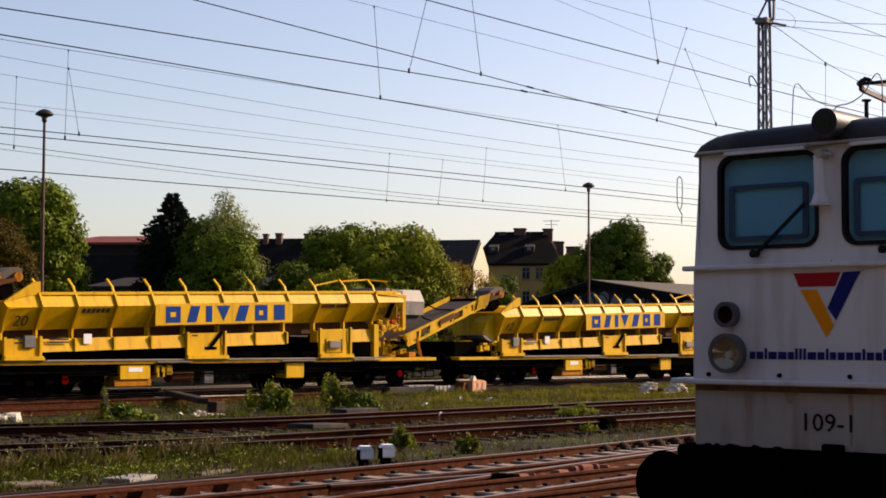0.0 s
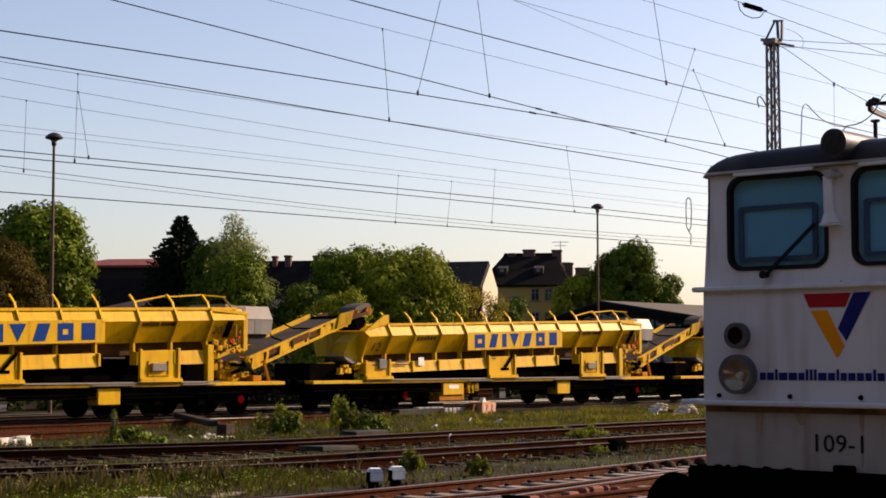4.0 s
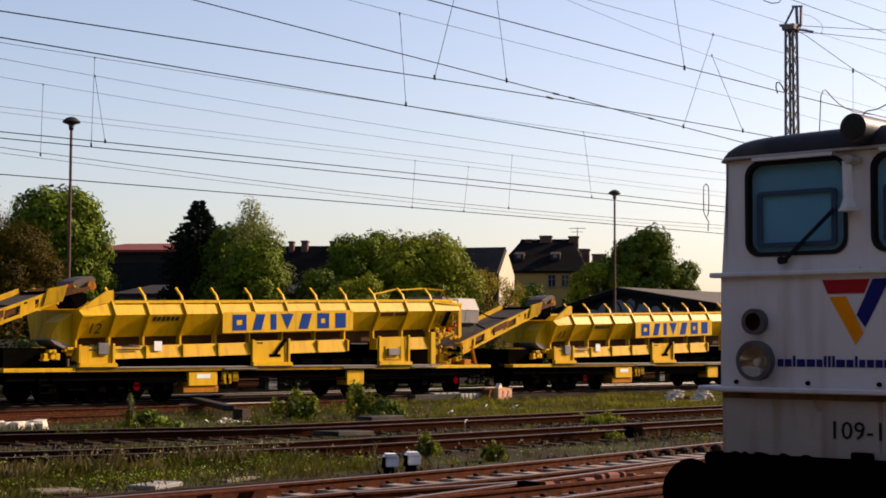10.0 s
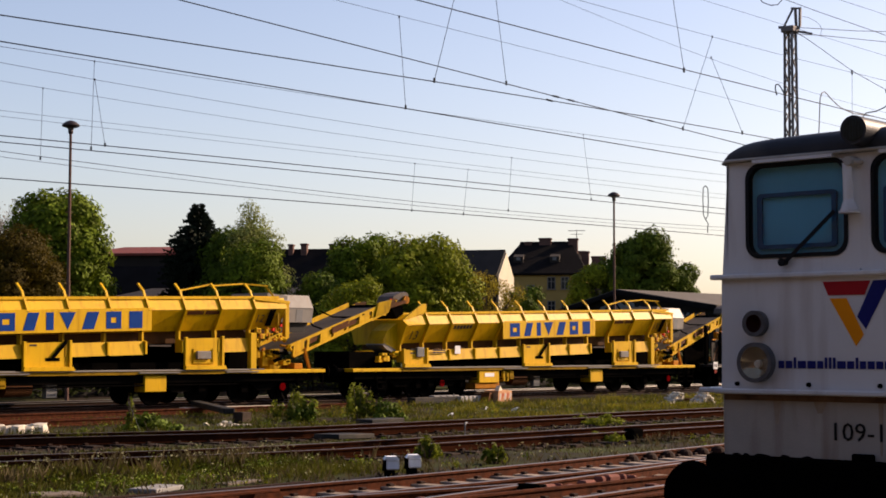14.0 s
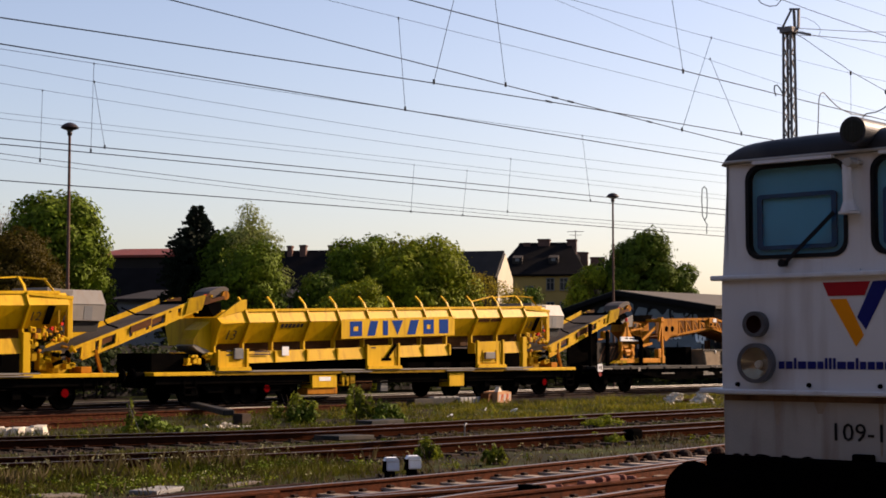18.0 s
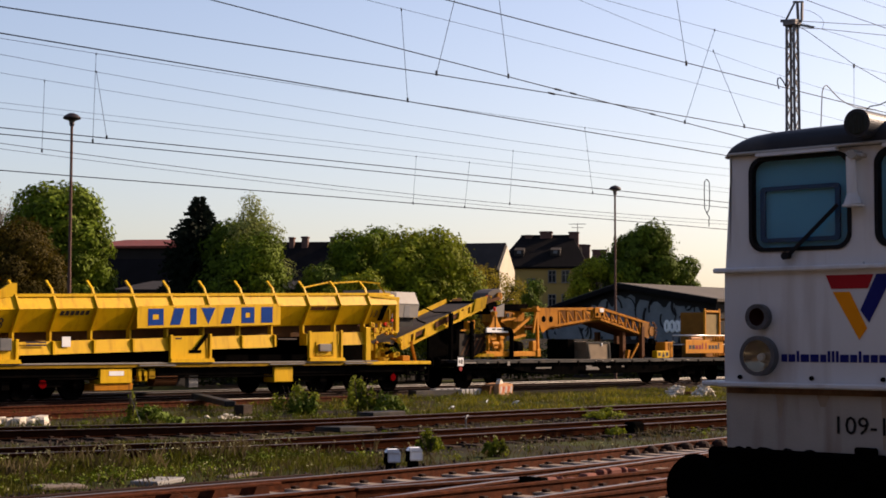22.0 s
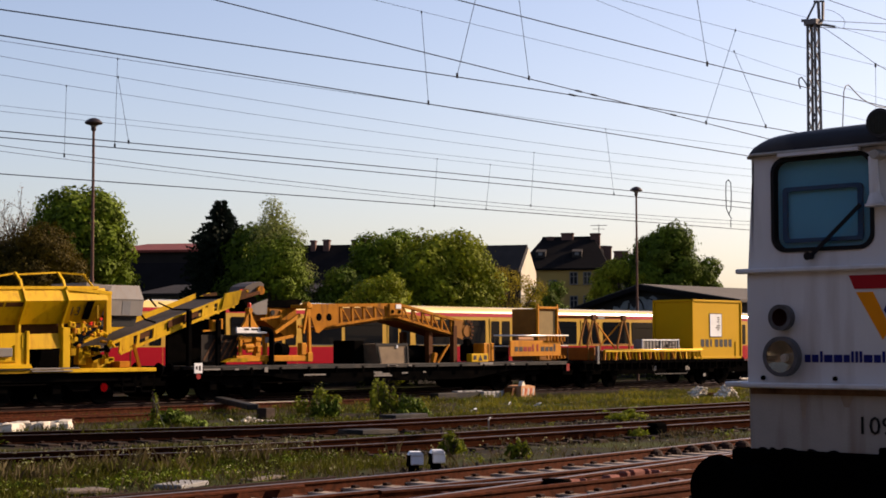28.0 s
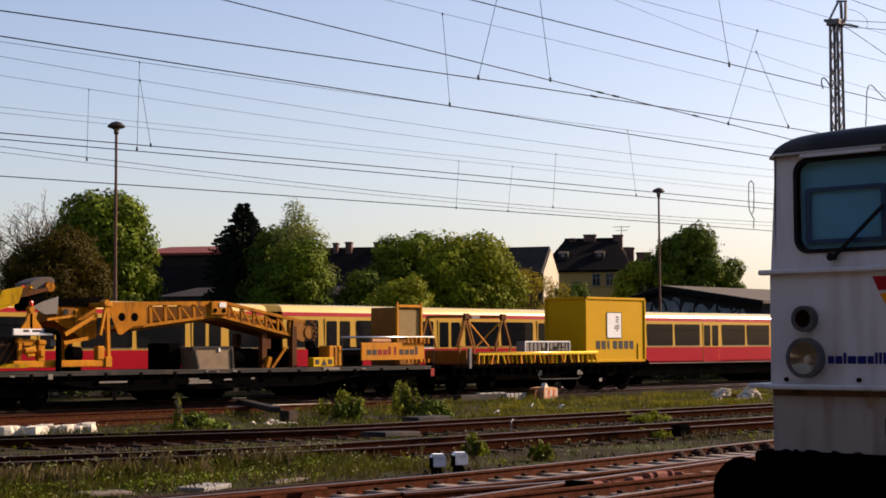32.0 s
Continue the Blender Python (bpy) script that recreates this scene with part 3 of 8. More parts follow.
def gable_house(name, a, d, length, depth, eave, ridge, wall, roof, label, windows=(), chimneys=(), gable=None, hip=0.0, turn=TOWN_TURN):
    """Long front towards the yard; local x to the right along the front, y away, z up."""
    p = town(a, d, GROUND_Z)
    th = thing(name, pose(p.x, p.y, p.z, 0, 0, turn), label, "house")
    L = length / 2
    part("wall", Geo().box(-L, L, 0, depth, 0, eave), wall, th)
    g = Geo()
    o = 0.35
    h = hip
    g.poly((-L - o, -o, eave - 0.15), (L + o * (h > 0), -o, eave - 0.15), (L - h, depth / 2, ridge), (-L + h - (0 if h else o), depth / 2, ridge))
    g.poly((L + o * (h > 0), depth + o, eave - 0.15), (-L - o, depth + o, eave - 0.15), (-L + h - (0 if h else o), depth / 2, ridge), (L - h, depth / 2, ridge))
    if h:
        g.poly((L + o, -o, eave - 0.15), (L + o, depth + o, eave - 0.15), (L - h, depth / 2, ridge))
        g.poly((-L - o, depth + o, eave - 0.15), (-L - o, -o, eave - 0.15), (-L + h, depth / 2, ridge))
    r = part("roof", g, roof, th)
    sol = r.modifiers.new("slab", "SOLIDIFY")
    sol.thickness = 0.18
    if not h:
        for s, m in ((1, gable or wall), (-1, wall)):
            part("gable", Geo().prism([(0, 0 if s > 0 else eave), (depth, 0 if s > 0 else eave), (depth, eave), (depth / 2, ridge - 0.08), (0, eave)], s * L - 0.02, s * L + 0.06, "x"), m, th, "pale rendered gable" if gable and s > 0 else "")
    for x, w, z0, z1 in windows:
        wd = part("window", Geo().box(x - w / 2, x + w / 2, -0.03, 0.02, z0, z1), PANE, th)
        f = Geo()
        for q in (x - w / 2 - 0.05, x - 0.03, x + w / 2):
            f.box(q, q + 0.06, -0.07, 0.0, z0 - 0.05, z1 + 0.05)
        f.box(x - w / 2, x + w / 2, -0.07, 0, z1, z1 + 0.06).box(x - w / 2, x + w / 2, -0.07, 0, z0 + (z1 - z0) * 0.62, z0 + (z1 - z0) * 0.62 + 0.05).box(x - w / 2 - 0.08, x + w / 2 + 0.08, -0.14, 0, z0 - 0.09, z0 - 0.02)
        part("window_frame", f, HOOD, wd)
    for x, y, w, z in chimneys:
        c = part("chimney", Geo().rbox(x - w / 2, x + w / 2, depth * y - 0.3, depth * y + 0.3, eave, z, 0.03).rbox(x - w / 2 - 0.06, x + w / 2 + 0.06, depth * y - 0.36, depth * y + 0.36, z - 0.16, z - 0.02, 0.02), CHIMNEY_BRICK, th)
    return th


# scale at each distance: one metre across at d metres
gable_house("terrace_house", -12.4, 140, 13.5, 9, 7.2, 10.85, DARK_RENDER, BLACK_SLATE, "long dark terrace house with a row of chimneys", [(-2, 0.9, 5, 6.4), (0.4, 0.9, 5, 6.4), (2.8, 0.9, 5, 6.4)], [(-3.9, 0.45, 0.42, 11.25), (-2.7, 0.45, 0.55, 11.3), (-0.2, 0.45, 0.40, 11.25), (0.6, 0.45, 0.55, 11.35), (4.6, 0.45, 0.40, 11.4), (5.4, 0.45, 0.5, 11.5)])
gable_house("gabled_house", -0.47, 112, 5.1, 4.2, 7.0, 8.75, DARK_RENDER, SLATE, "house with a dark slate roof and a tall pale gable", gable=PALE_RENDER, turn=-64.5)
th_house = gable_house("ochre_house", 5.9, 134, 6.95, 9, 8.35, 10.95, OCHRE, BLACK_SLATE, "ochre rendered house under a dark hipped roof with chimneys", [(0.85, 0.55, 6.95, 7.85), (1.95, 0.55, 6.95, 7.85), (0.85, 0.55, 5.0, 5.9), (1.95, 0.55, 5.0, 5.9), (-0.85, 0.55, 6.95, 7.2)], [(-0.05, 0.5, 1.0, 11.4), (2.3, 0.5, 0.8, 11.35), (-1.5, 0.5, 0.6, 11.1), (3.4, 0.4, 0.6, 10.2)], hip=1.3)
for x in (-2.0, 1.0):
    part("dormer", Geo().prism([(1.25, 9.15), (2.3, 9.15), (2.3, 9.9), (1.25, 9.65)], x - 0.4, x + 0.4, "x"), SLATE, th_house)
    part("dormer_pane", Geo().box(x - 0.16, x + 0.16, 1.235, 1.25, 9.35, 9.6), STEEL, th_house)
part("antenna", Geo().tube((2.6, 4.5, 10.9), (2.6, 4.5, 12.1), 0.03, None, 6).tube((1.9, 4.5, 12.0), (3.3, 4.5, 12.0), 0.025, None, 6).tube((2.1, 4.5, 11.7), (3.1, 4.5, 11.7), 0.02, None, 6), MAST_GREY, th_house)
gable_house("far_house", 11.6, 150, 5.0, 8, 7.0, 9.0, DARK_RENDER, SLATE, "distant house with stepped chimneys behind the trees", (), [(-1.5, 0.4, 0.8, 11.2), (0.1, 0.4, 1.3, 10.7), (1.5, 0.4, 0.5, 10.9)])
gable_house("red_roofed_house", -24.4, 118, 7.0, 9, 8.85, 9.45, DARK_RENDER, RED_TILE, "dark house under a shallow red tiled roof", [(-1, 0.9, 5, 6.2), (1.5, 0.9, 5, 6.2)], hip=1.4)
gable_house("dark_barn", -22.4, 102, 12.0, 7, 2.4, 7.2, DARK_RENDER, BLACK_SLATE, "barn with a large slate roof, near-black for shade")
gable_house("low_house", -14.9, 95, 11.4, 5, 5.0, 5.45, GREY_RENDER, SLATE, "long low house, wall greyed for shade, half hidden by trees", [(4.6, 0.5, 4.1, 4.8), (1.2, 0.5, 4.1, 4.8), (-2.6, 0.5, 4.1, 4.8)], hip=1.2)


def shed():
    th = thing("shed", pose(85, 61.3, GROUND_Z), "long low shed with grey felt roof and sprayed gable wall", "shed")
    zr, w, L = 5.62, 6.9, 48.0
    eaves = {-1: 4.62, 1: 3.85}
    roof_at = lambda y: zr - abs(y) * (zr - eaves[1 if y > 0 else -1]) / w
    gable = [(-w, 0), (w, 0), (w, eaves[1]), (0, zr), (-w, eaves[-1])]
    part("gable_wall", Geo().prism(gable, 0, 0.25, "x"), SHED_WALL, th)
    part("side_wall", Geo().box(0.25, L, -w, -w + 0.25, 0, eaves[-1]), SHED_WALL, th)
    part("side_wall", Geo().box(0.25, L, w - 0.25, w, 0, eaves[1]), SHED_WALL, th)
    part("end_wall", Geo().prism(gable, L, L + 0.25, "x"), SHED_WALL, th)
    for s in (-1, 1):
        ze = eaves[s]
        part("roof", Geo().prism([(s * (w + 0.5), ze - 0.1), (0, zr + 0.02), (0, zr + 0.2), (s * (w + 0.5), ze + 0.08)], -0.6, L + 0.6, "x"), FELT, th)
        part("verge_board", Geo().prism([(s * (w + 0.5), ze - 0.30), (0, zr - 0.16), (0, zr + 0.14), (s * (w + 0.5), ze + 0.04)], -0.68, -0.604, "x"), BLACK_SLATE, th)
    part("stove_pipe", Geo().rbox(16.0, 16.5, -3.4, -2.9, 5.0, 5.95, 0.03), SHED_WALL, th)
    # broad grey sprayed field with dark outlines, white rounded strokes low down
    rnd = random.Random(77)
    for i in range(26):
        y = 6.0 - i * 0.47 + rnd.uniform(-0.15, 0.15)
        h, k = rnd.uniform(1.3, 2.2), 11
        mid = roof_at(y) - 0.55 - h / 2 - (0.9 if i % 2 else 0.0)
        pts = []
        for j in range(k):
            a, r = 2 * math.pi * j / k, rnd.uniform(0.75, 1.2)
            yy = y + 0.60 * r * math.cos(a)
            pts.append((yy, min(mid + h / 2 * r * math.sin(a), roof_at(yy) - 0.45)))
        d = 0.004 * (i % 4)
        part("sprayed_shape", Geo().prism(pts, -0.014 - d, -0.006 - d, "x"), GRAFFITI, th)
    for i in range(34):
        y, z = rnd.uniform(-6.0, 5.9), rnd.uniform(2.4, 4.6)
        a, r = rnd.uniform(0, 6.28), rnd.uniform(0.3, 0.75)
        arc = [(-0.045, y + r * math.cos(a + k * 0.4), z + 1.3 * r * math.sin(a + k * 0.4)) for k in range(6)]
        arc = [p for p in arc if p[2] < roof_at(p[1]) - 0.4]
        if len(arc) > 2:
            part("sprayed_line", Geo().line(arc, rnd.uniform(0.04, 0.09), 4), SHED_WALL, th)
    for y, z, hy, hz in ((-3.35, 3.05, 0.14, 0.32), (-3.75, 3.04, 0.15, 0.32), (-4.12, 3.03, 0.13, 0.30), (-4.42, 3.05, 0.12, 0.30), (-5.78, 2.85, 0.14, 0.34), (-6.08, 2.75, 0.12, 0.30)):
        loop = [(-0.05, y + hy * math.cos(2 * math.pi * k / 14), z + hz * math.sin(2 * math.pi * k / 14)) for k in range(15)]
        part("sprayed_ring", Geo().line(loop, 0.09, 5), GRAFFITI_WHITE, th, "white sprayed ring")
    part("lean_to", Geo().prism([(0.3, 0), (9, 0), (9, 2.3), (0.3, 2.6)], -w - 3.2, -w - 0.01), SHED_WALL, th)


shed()


def fence():
    """Boundary wall far behind the lines."""
    g = Geo().box(20, 84, 58.6, 58.8, GROUND_Z, 2.0)
    solid("boundary_wall", g, SHED_WALL, "dark rendered boundary wall behind the hedge", "wall", kind="structure")


fence()


# ---- lamp posts ----
def lamp_post(x, y, top, label):
    th = thing("yard_lamp", pose(x, y, GROUND_Z), label, "lamp post", "yard lamps")
    t = top - GROUND_Z
    part("pole", Geo().tube((0, 0, -0.3), (0, 0, 4.5), 0.075, 0.07, 12).tube((0, 0, 4.5), (0, 0, t - 0.3), 0.06, 0.05, 12), POLE, th)
    part("collar", Geo().lathe([(0.0, 0), (0.07, 0), (0.10, 0.08), (0.07, 0.2), (0.0, 0.2)], 14, (0, 0, t - 0.50)), LAMP_CAP, th)
    part("cap", Geo().lathe([(0.0, 0.02), (0.13, 0.0), (0.31, 0.06), (0.335, 0.09), (0.30, 0.15), (0.20, 0.23), (0.08, 0.28), (0.0, 0.29)], 22, (0, 0, t - 0.29)), LAMP_CAP, th, "dark mushroom-shaped cap")
    part("lens", Geo().lathe([(0.0, -0.10), (0.09, -0.08), (0.13, 0.0), (0.0, 0.0)], 16, (0, 0, t - 0.28)), STEEL, th)
    g = Geo()
    for z in (t - 3.4, t - 3.9, t - 2.9):
        g.tube((-0.15, 0, z), (0.15, 0, z), 0.013, None, 6)
    pieces("climbing_rung", g, POLE, th)
    return th


lamp_post(35.45, 50.5, 10.2, "tall rusty yard lamp post with a mushroom cap")
lamp_post(69.3, 50.5, 10.0, "tall grey yard lamp post with a mushroom cap")


# ---- overhead line ----
def catenary_mast(x, y, top):
    th = thing("catenary_mast", pose(x, y, GROUND_Z), "grey steel lattice mast carrying the overhead line", "mast")
    t = top - GROUND_Z - 0.5
    w0, w1 = 0.14, 0.09

    def c(z, i):
        w = w0 + (w1 - w0) * z / t
        return (w * (1, 1, -1, -1)[i], w * (1, -1, -1, 1)[i], z)
    for i in range(4):
        part("leg", Geo().bar(c(-0.3, i), c(t, i), 0.05, 0.05), MAST_GREY, th)
    n = 30
    for j in range(n):
        g = Geo()
        za, zb = t * j / n, t * (j + 1) / n
        for i in range(4):
            k = (i + 1) % 4
            g.bar(c(za, i), c(zb, k), 0.026, 0.018) if j % 2 else g.bar(c(za, k), c(zb, i), 0.026, 0.018)
        part("lattice", g, MAST_GREY, th)
    part("head", Geo().rbox(-0.16, 0.16, -0.16, 0.16, t - 0.06, t + 0.08, 0.02), MAST_GREY, th)
    part("cross_arm", Geo().bar((0.10, -0.20, t + 0.05), (-0.14, 0.22, t + 0.07), 0.05, 0.06).bar((0.05, -0.08, t - 0.02), (0.26, -0.42, t - 0.10), 0.04, 0.045), MAST_GREY, th)
    g = Geo().bar((-0.10, 0.10, t + 0.08), (0.08, -0.04, t + 0.52), 0.04, 0.04).bar((0.10, -0.10, t + 0.08), (0.10, -0.08, t + 0.52), 0.05, 0.05).bar((0.16, -0.16, t + 0.08), (0.18, -0.16, t + 0.50), 0.05, 0.05).bar((0.04, 0.0, t + 0.51), (0.2, -0.18, t + 0.51), 0.04, 0.04)
    part("peak", g, MAST_GREY, th)
    return th


catenary_mast(32.85, 18.97, 9.58)


def wire(line, name, y, a, b, c, r=0.009, x0=-6.0, x1=60.0):
    """Wire along the track at y, height a + b u + c u^2 with u metres from 25."""
    xs = [x0 + (x1 - x0) * i / 22 for i in range(23)]
    part(name, Geo().line([(x, y, a + b * (x - 25) + c * (x - 25) ** 2) for x in xs], r * (0.63 if name == "contact_wire" else 0.46), 5), WIRE, line)


def dropper(line, p, q):
    p, d = Vector(p), Vector(q) - Vector(p)
    dr = part("dropper", Geo().tube(p, p + d, 0.004, None, 5), WIRE, line)
    e = p + d
    part("clamp", Geo().rbox(e.x - 0.016, e.x + 0.016, e.y - 0.01, e.y + 0.01, e.z - 0.03, e.z + 0.035, 0.005), WIRE, dr)
    part("clamp", Geo().rbox(p.x - 0.011, p.x + 0.011, p.y - 0.008, p.y + 0.008, p.z - 0.02, p.z + 0.02, 0.004), WIRE, dr)


def overhead_line(label, contacts, carriers, droppers):
    ln = thing("overhead_line", Matrix.Identity(4), label, "overhead line", "overhead lines")
    for row in contacts:
        wire(ln, "contact_wire", *row)
    for row in carriers:
        wire(ln, "carrier_wire", *row)
    for p, q in droppers:
        dropper(ln, p, q)
    return ln


overhead_line("dark overhead wires with slanting droppers over the points", [(13.9, 5.244, 0.0, -0.00072, 0.011, -6, 46), (14.3, 5.076, -0.044, 0.0, 0.011, 4, 46)], [(13.9, 6.157, -0.032, 0.0049, 0.006, 12, 32), (13.6, 6.576, 0.006, 0.00127, 0.007, 12, 40), (13.95, 7.2, -0.01, 0.0, 0.007, 4, 30)],
              [((16.0, 13.95, 7.29), (15.23, 13.9, 5.19)), ((16.775, 14.3, 7.28), (17.13, 14.3, 5.43)), ((21.21, 13.6, 6.57), (21.44, 14.3, 5.24)), ((21.64, 13.9, 6.34), (22.53, 13.9, 5.25))])
overhead_line("dark overhead wires above the near yard track", [(11.6, 5.275, -0.0046, 0.0007, 0.010, 5, 45)], [(11.6, 6.9, 0.0, 0.0003, 0.007, 5, 45)], [((17.0, 11.6, 6.92), (17.42, 11.6, 5.34))])
overhead_line("dark overhead wires above the second yard track", [(15.9, 5.16, -0.0062, -0.0001, 0.012)], [(15.9, 6.33, -0.0217, 0.0, 0.007, 5, 50)], [((16.68, 15.9, 6.50), (16.82, 15.9, 5.22))])
overhead_line("paired overhead wires above an overgrown track", [(21.8, 5.18, 0.0094, -0.0002, 0.013, -2, 60), (22.3, 5.13, 0.008, -0.00015, 0.013, -2, 60)], [(22.3, 6.59, 0.0094, 0.00039, 0.009), (21.7, 5.986, -0.0024, 0.00118, 0.008, -4, 56)],
              [((16.1, 22.3, 6.53), (16.06, 22.3, 5.08)), ((15.68, 21.7, 6.11), (15.97, 21.8, 5.09)), ((29.43, 22.3, 6.63), (29.72, 22.3, 5.18))])
overhead_line("thin overhead wires between the overgrown tracks", [(25.0, 5.10, -0.0074, 0.00113, 0.009, 0, 60), (25.2, 5.04, -0.0073, 0.00104, 0.007, 0, 60)], [(25.0, 6.376, -0.0048, 0.00098, 0.008, 0, 60)], [((16.94, 25, 6.47), (16.91, 25, 5.2)), ((30.16, 25, 6.38), (30.03, 25, 5.1))])
overhead_line("thick overhead contact wire above the dark track", [(27.1, 5.114, 0.0101, -0.0001, 0.016, 0, 80)], [(27.3, 6.42, 0.0079, 0.0, 0.008, 0, 70), (27.0, 6.256, 0.0072, 0.0, 0.008, 0, 70)], [((30.86, 27, 6.3), (30.8, 27.1, 5.18)), ((28.9, 27, 6.28), (28.9, 27.1, 5.15))])


def feeder_loop():
    pts = [(42.0, 27.2, 6.74), (42.13, 27.2, 6.66), (42.15, 27.2, 6.3), (42.12, 27.2, 5.85), (42.0, 27.2, 5.70), (42.06, 27.15, 5.58), (41.98, 27.12, 5.5), (41.95, 27.1, 5.30)]
    pts2 = [(42.0, 27.2, 6.74), (41.87, 27.2, 6.66), (41.85, 27.2, 6.3), (41.87, 27.2, 5.85), (42.0, 27.2, 5.70)]
    solid("feeder_loop", Geo().line(pts, 0.015, 5).line(pts2, 0.015, 5), WIRE, "hanging loop of feeder cable on the contact wire", "cable")
    # insulated section with splices on the crossing wires
    for x, y, z in ((18.23, 14.3, 5.372), (18.59, 14.3, 5.356), (17.58, 13.9, 5.202), (20.56, 14.3, 5.270)):
        solid("wire_splice", Geo().tube((x - 0.07, y, z + 0.006), (x + 0.06, y, z), 0.014, None, 8), WIRE, "dark splice clamp on an overhead wire", "clamp", group="wire clamps")


feeder_loop()
for pts, label in (([(32.9, 18.9, 9.14), (33.28, 18.9, 9.19), (35.9, 18.9, 9.5), (44.0, 18.9, 10.6)], "thin earth wire leading away from the mast"),
                   ([(33.0, 18.9, 9.0), (34.07, 18.9, 9.13), (38.86, 18.9, 9.58), (44.0, 18.9, 10.1)], "thin feeder wire leading away from the mast"),
                   ([(32.9, 18.9, 9.05), (33.4, 18.9, 8.98), (35.62, 18.9, 8.49), (38.82, 18.9, 8.02), (44.0, 18.9, 7.3)], "slanting chain stay from the mast head")):
    solid("stay_wire", Geo().line(pts, 0.008, 5), WIRE, label, "overhead wire", group="overhead wires")
solid("hanging_wire", Geo().tube((35.62, 18.9, 8.50), (35.6, 18.9, 7.4), 0.005, None, 5).rbox(35.60, 35.64, 18.88, 18.92, 8.40, 8.51, 0.008), WIRE, "thin hanging wire with a clamp below the stay", "overhead wire", group="overhead wires")
solid("jumper_wire", Geo().line([(33.3, 18.9, 9.46), (33.6, 18.9, 9.47), (33.91, 18.9, 9.43), (34.12, 18.9, 9.36), (34.18, 18.9, 9.28), (34.1, 18.9, 9.12)], 0.005, 5), WIRE, "curved jumper wire at the mast head", "overhead wire", group="overhead wires")
solid("jumper_loop", Geo().line([(23.61, 13.9, 5.98), (23.56, 13.9, 6.08), (23.58, 13.9, 6.15), (23.66, 13.9, 6.17), (23.75, 13.9, 6.12), (23.86, 13.9, 6.02)], 0.011, 6), WIRE, "short looped jumper on the overhead wire", "overhead wire", group="overhead wires")
solid("curved_steady_arm", Geo().line([(24.42, 13.6, 5.2), (24.45, 13.6, 5.49), (24.50, 13.6, 6.0), (24.56, 13.6, 6.10), (24.65, 13.6, 6.13), (24.74, 13.6, 6.10), (24.86, 13.6, 6.04), (25.1, 13.6, 5.95), (25.34, 13.6, 5.90), (25.66, 13.6, 5.87), (26.4, 13.6, 5.9)], 0.009, 6), MAST_GREY, "curved steady arm of the overhead line", "steady arm")


def line_insulator():
    """Ribbed insulator let into the upper wire, with its slack jumper."""
    th = thing("line_insulator", pose(-0.22, 0, 0.012), "black ribbed insulator with a hanging jumper on a wire", "insulator")
    g = Geo()
    for k in range(7):
        x = 23.52 + k * 0.08
        g.tube((x, 13.95, 7.645), (x + 0.05, 13.95, 7.645), 0.045, 0.03, 12)
    g.tube((23.44, 13.95, 7.645), (24.2, 13.95, 7.65), 0.018, None, 8)
    part("insulator_body", g, BLACK, th)
    part("jumper", Geo().line([(23.30, 13.95, 7.66), (23.34, 13.95, 7.54), (23.5, 13.95, 7.47), (23.75, 13.95, 7.46), (23.98, 13.95, 7.51), (24.15, 13.95, 7.64)], 0.008, 6), WIRE, th)
    part("upper_wire", Geo().line([(14.0, 13.95, 7.9), (23.3, 13.95, 7.665), (25.26, 13.95, 7.60), (30.0, 13.95, 7.5)], 0.006, 5), WIRE, th)


line_insulator()


# ---- trees, hedge and weeds ----
def leaf_cloud(g, rnd, centre, radii, n, size, hollow=0.55, droop=0.0, spread=3.0):
    """Leaf clumps in the outer shell of an uneven ellipsoid."""
    c = Vector(centre)
    for _ in range(n):
        d = Vector((rnd.gauss(0, 1), rnd.gauss(0, 1), rnd.gauss(0, 1))).normalized()
        k = hollow + (1 - hollow) * rnd.random() ** 0.6
        k *= 1 + 0.40 * noise.noise(d * 2.2 + c) + 0.22 * noise.noise(d * 5.5 + c)
        p = c + Vector((d.x * radii[0], d.y * radii[1], d.z * radii[2])) * k
        s = size * rnd.uniform(0.6, 1.35)
        nrm = (d * spread + Vector((rnd.gauss(0, 1), rnd.gauss(0, 1), rnd.gauss(0.35, 1)))).normalized()
        u = nrm.cross(Vector((rnd.gauss(0, 1), rnd.gauss(0, 1), rnd.gauss(0, 1)))).normalized()
        w = nrm.cross(u)
        if droop:
            u = (u + Vector((0, 0, -droop))).normalized()
        a = len(g.v)
        g.v += [tuple(p - u * s), tuple(p + w * s * 0.55 - u * s * 0.1), tuple(p + u * s), tuple(p - w * s * 0.5 + u * s * 0.15)]
        g.f.append((a, a + 1, a + 2, a + 3))


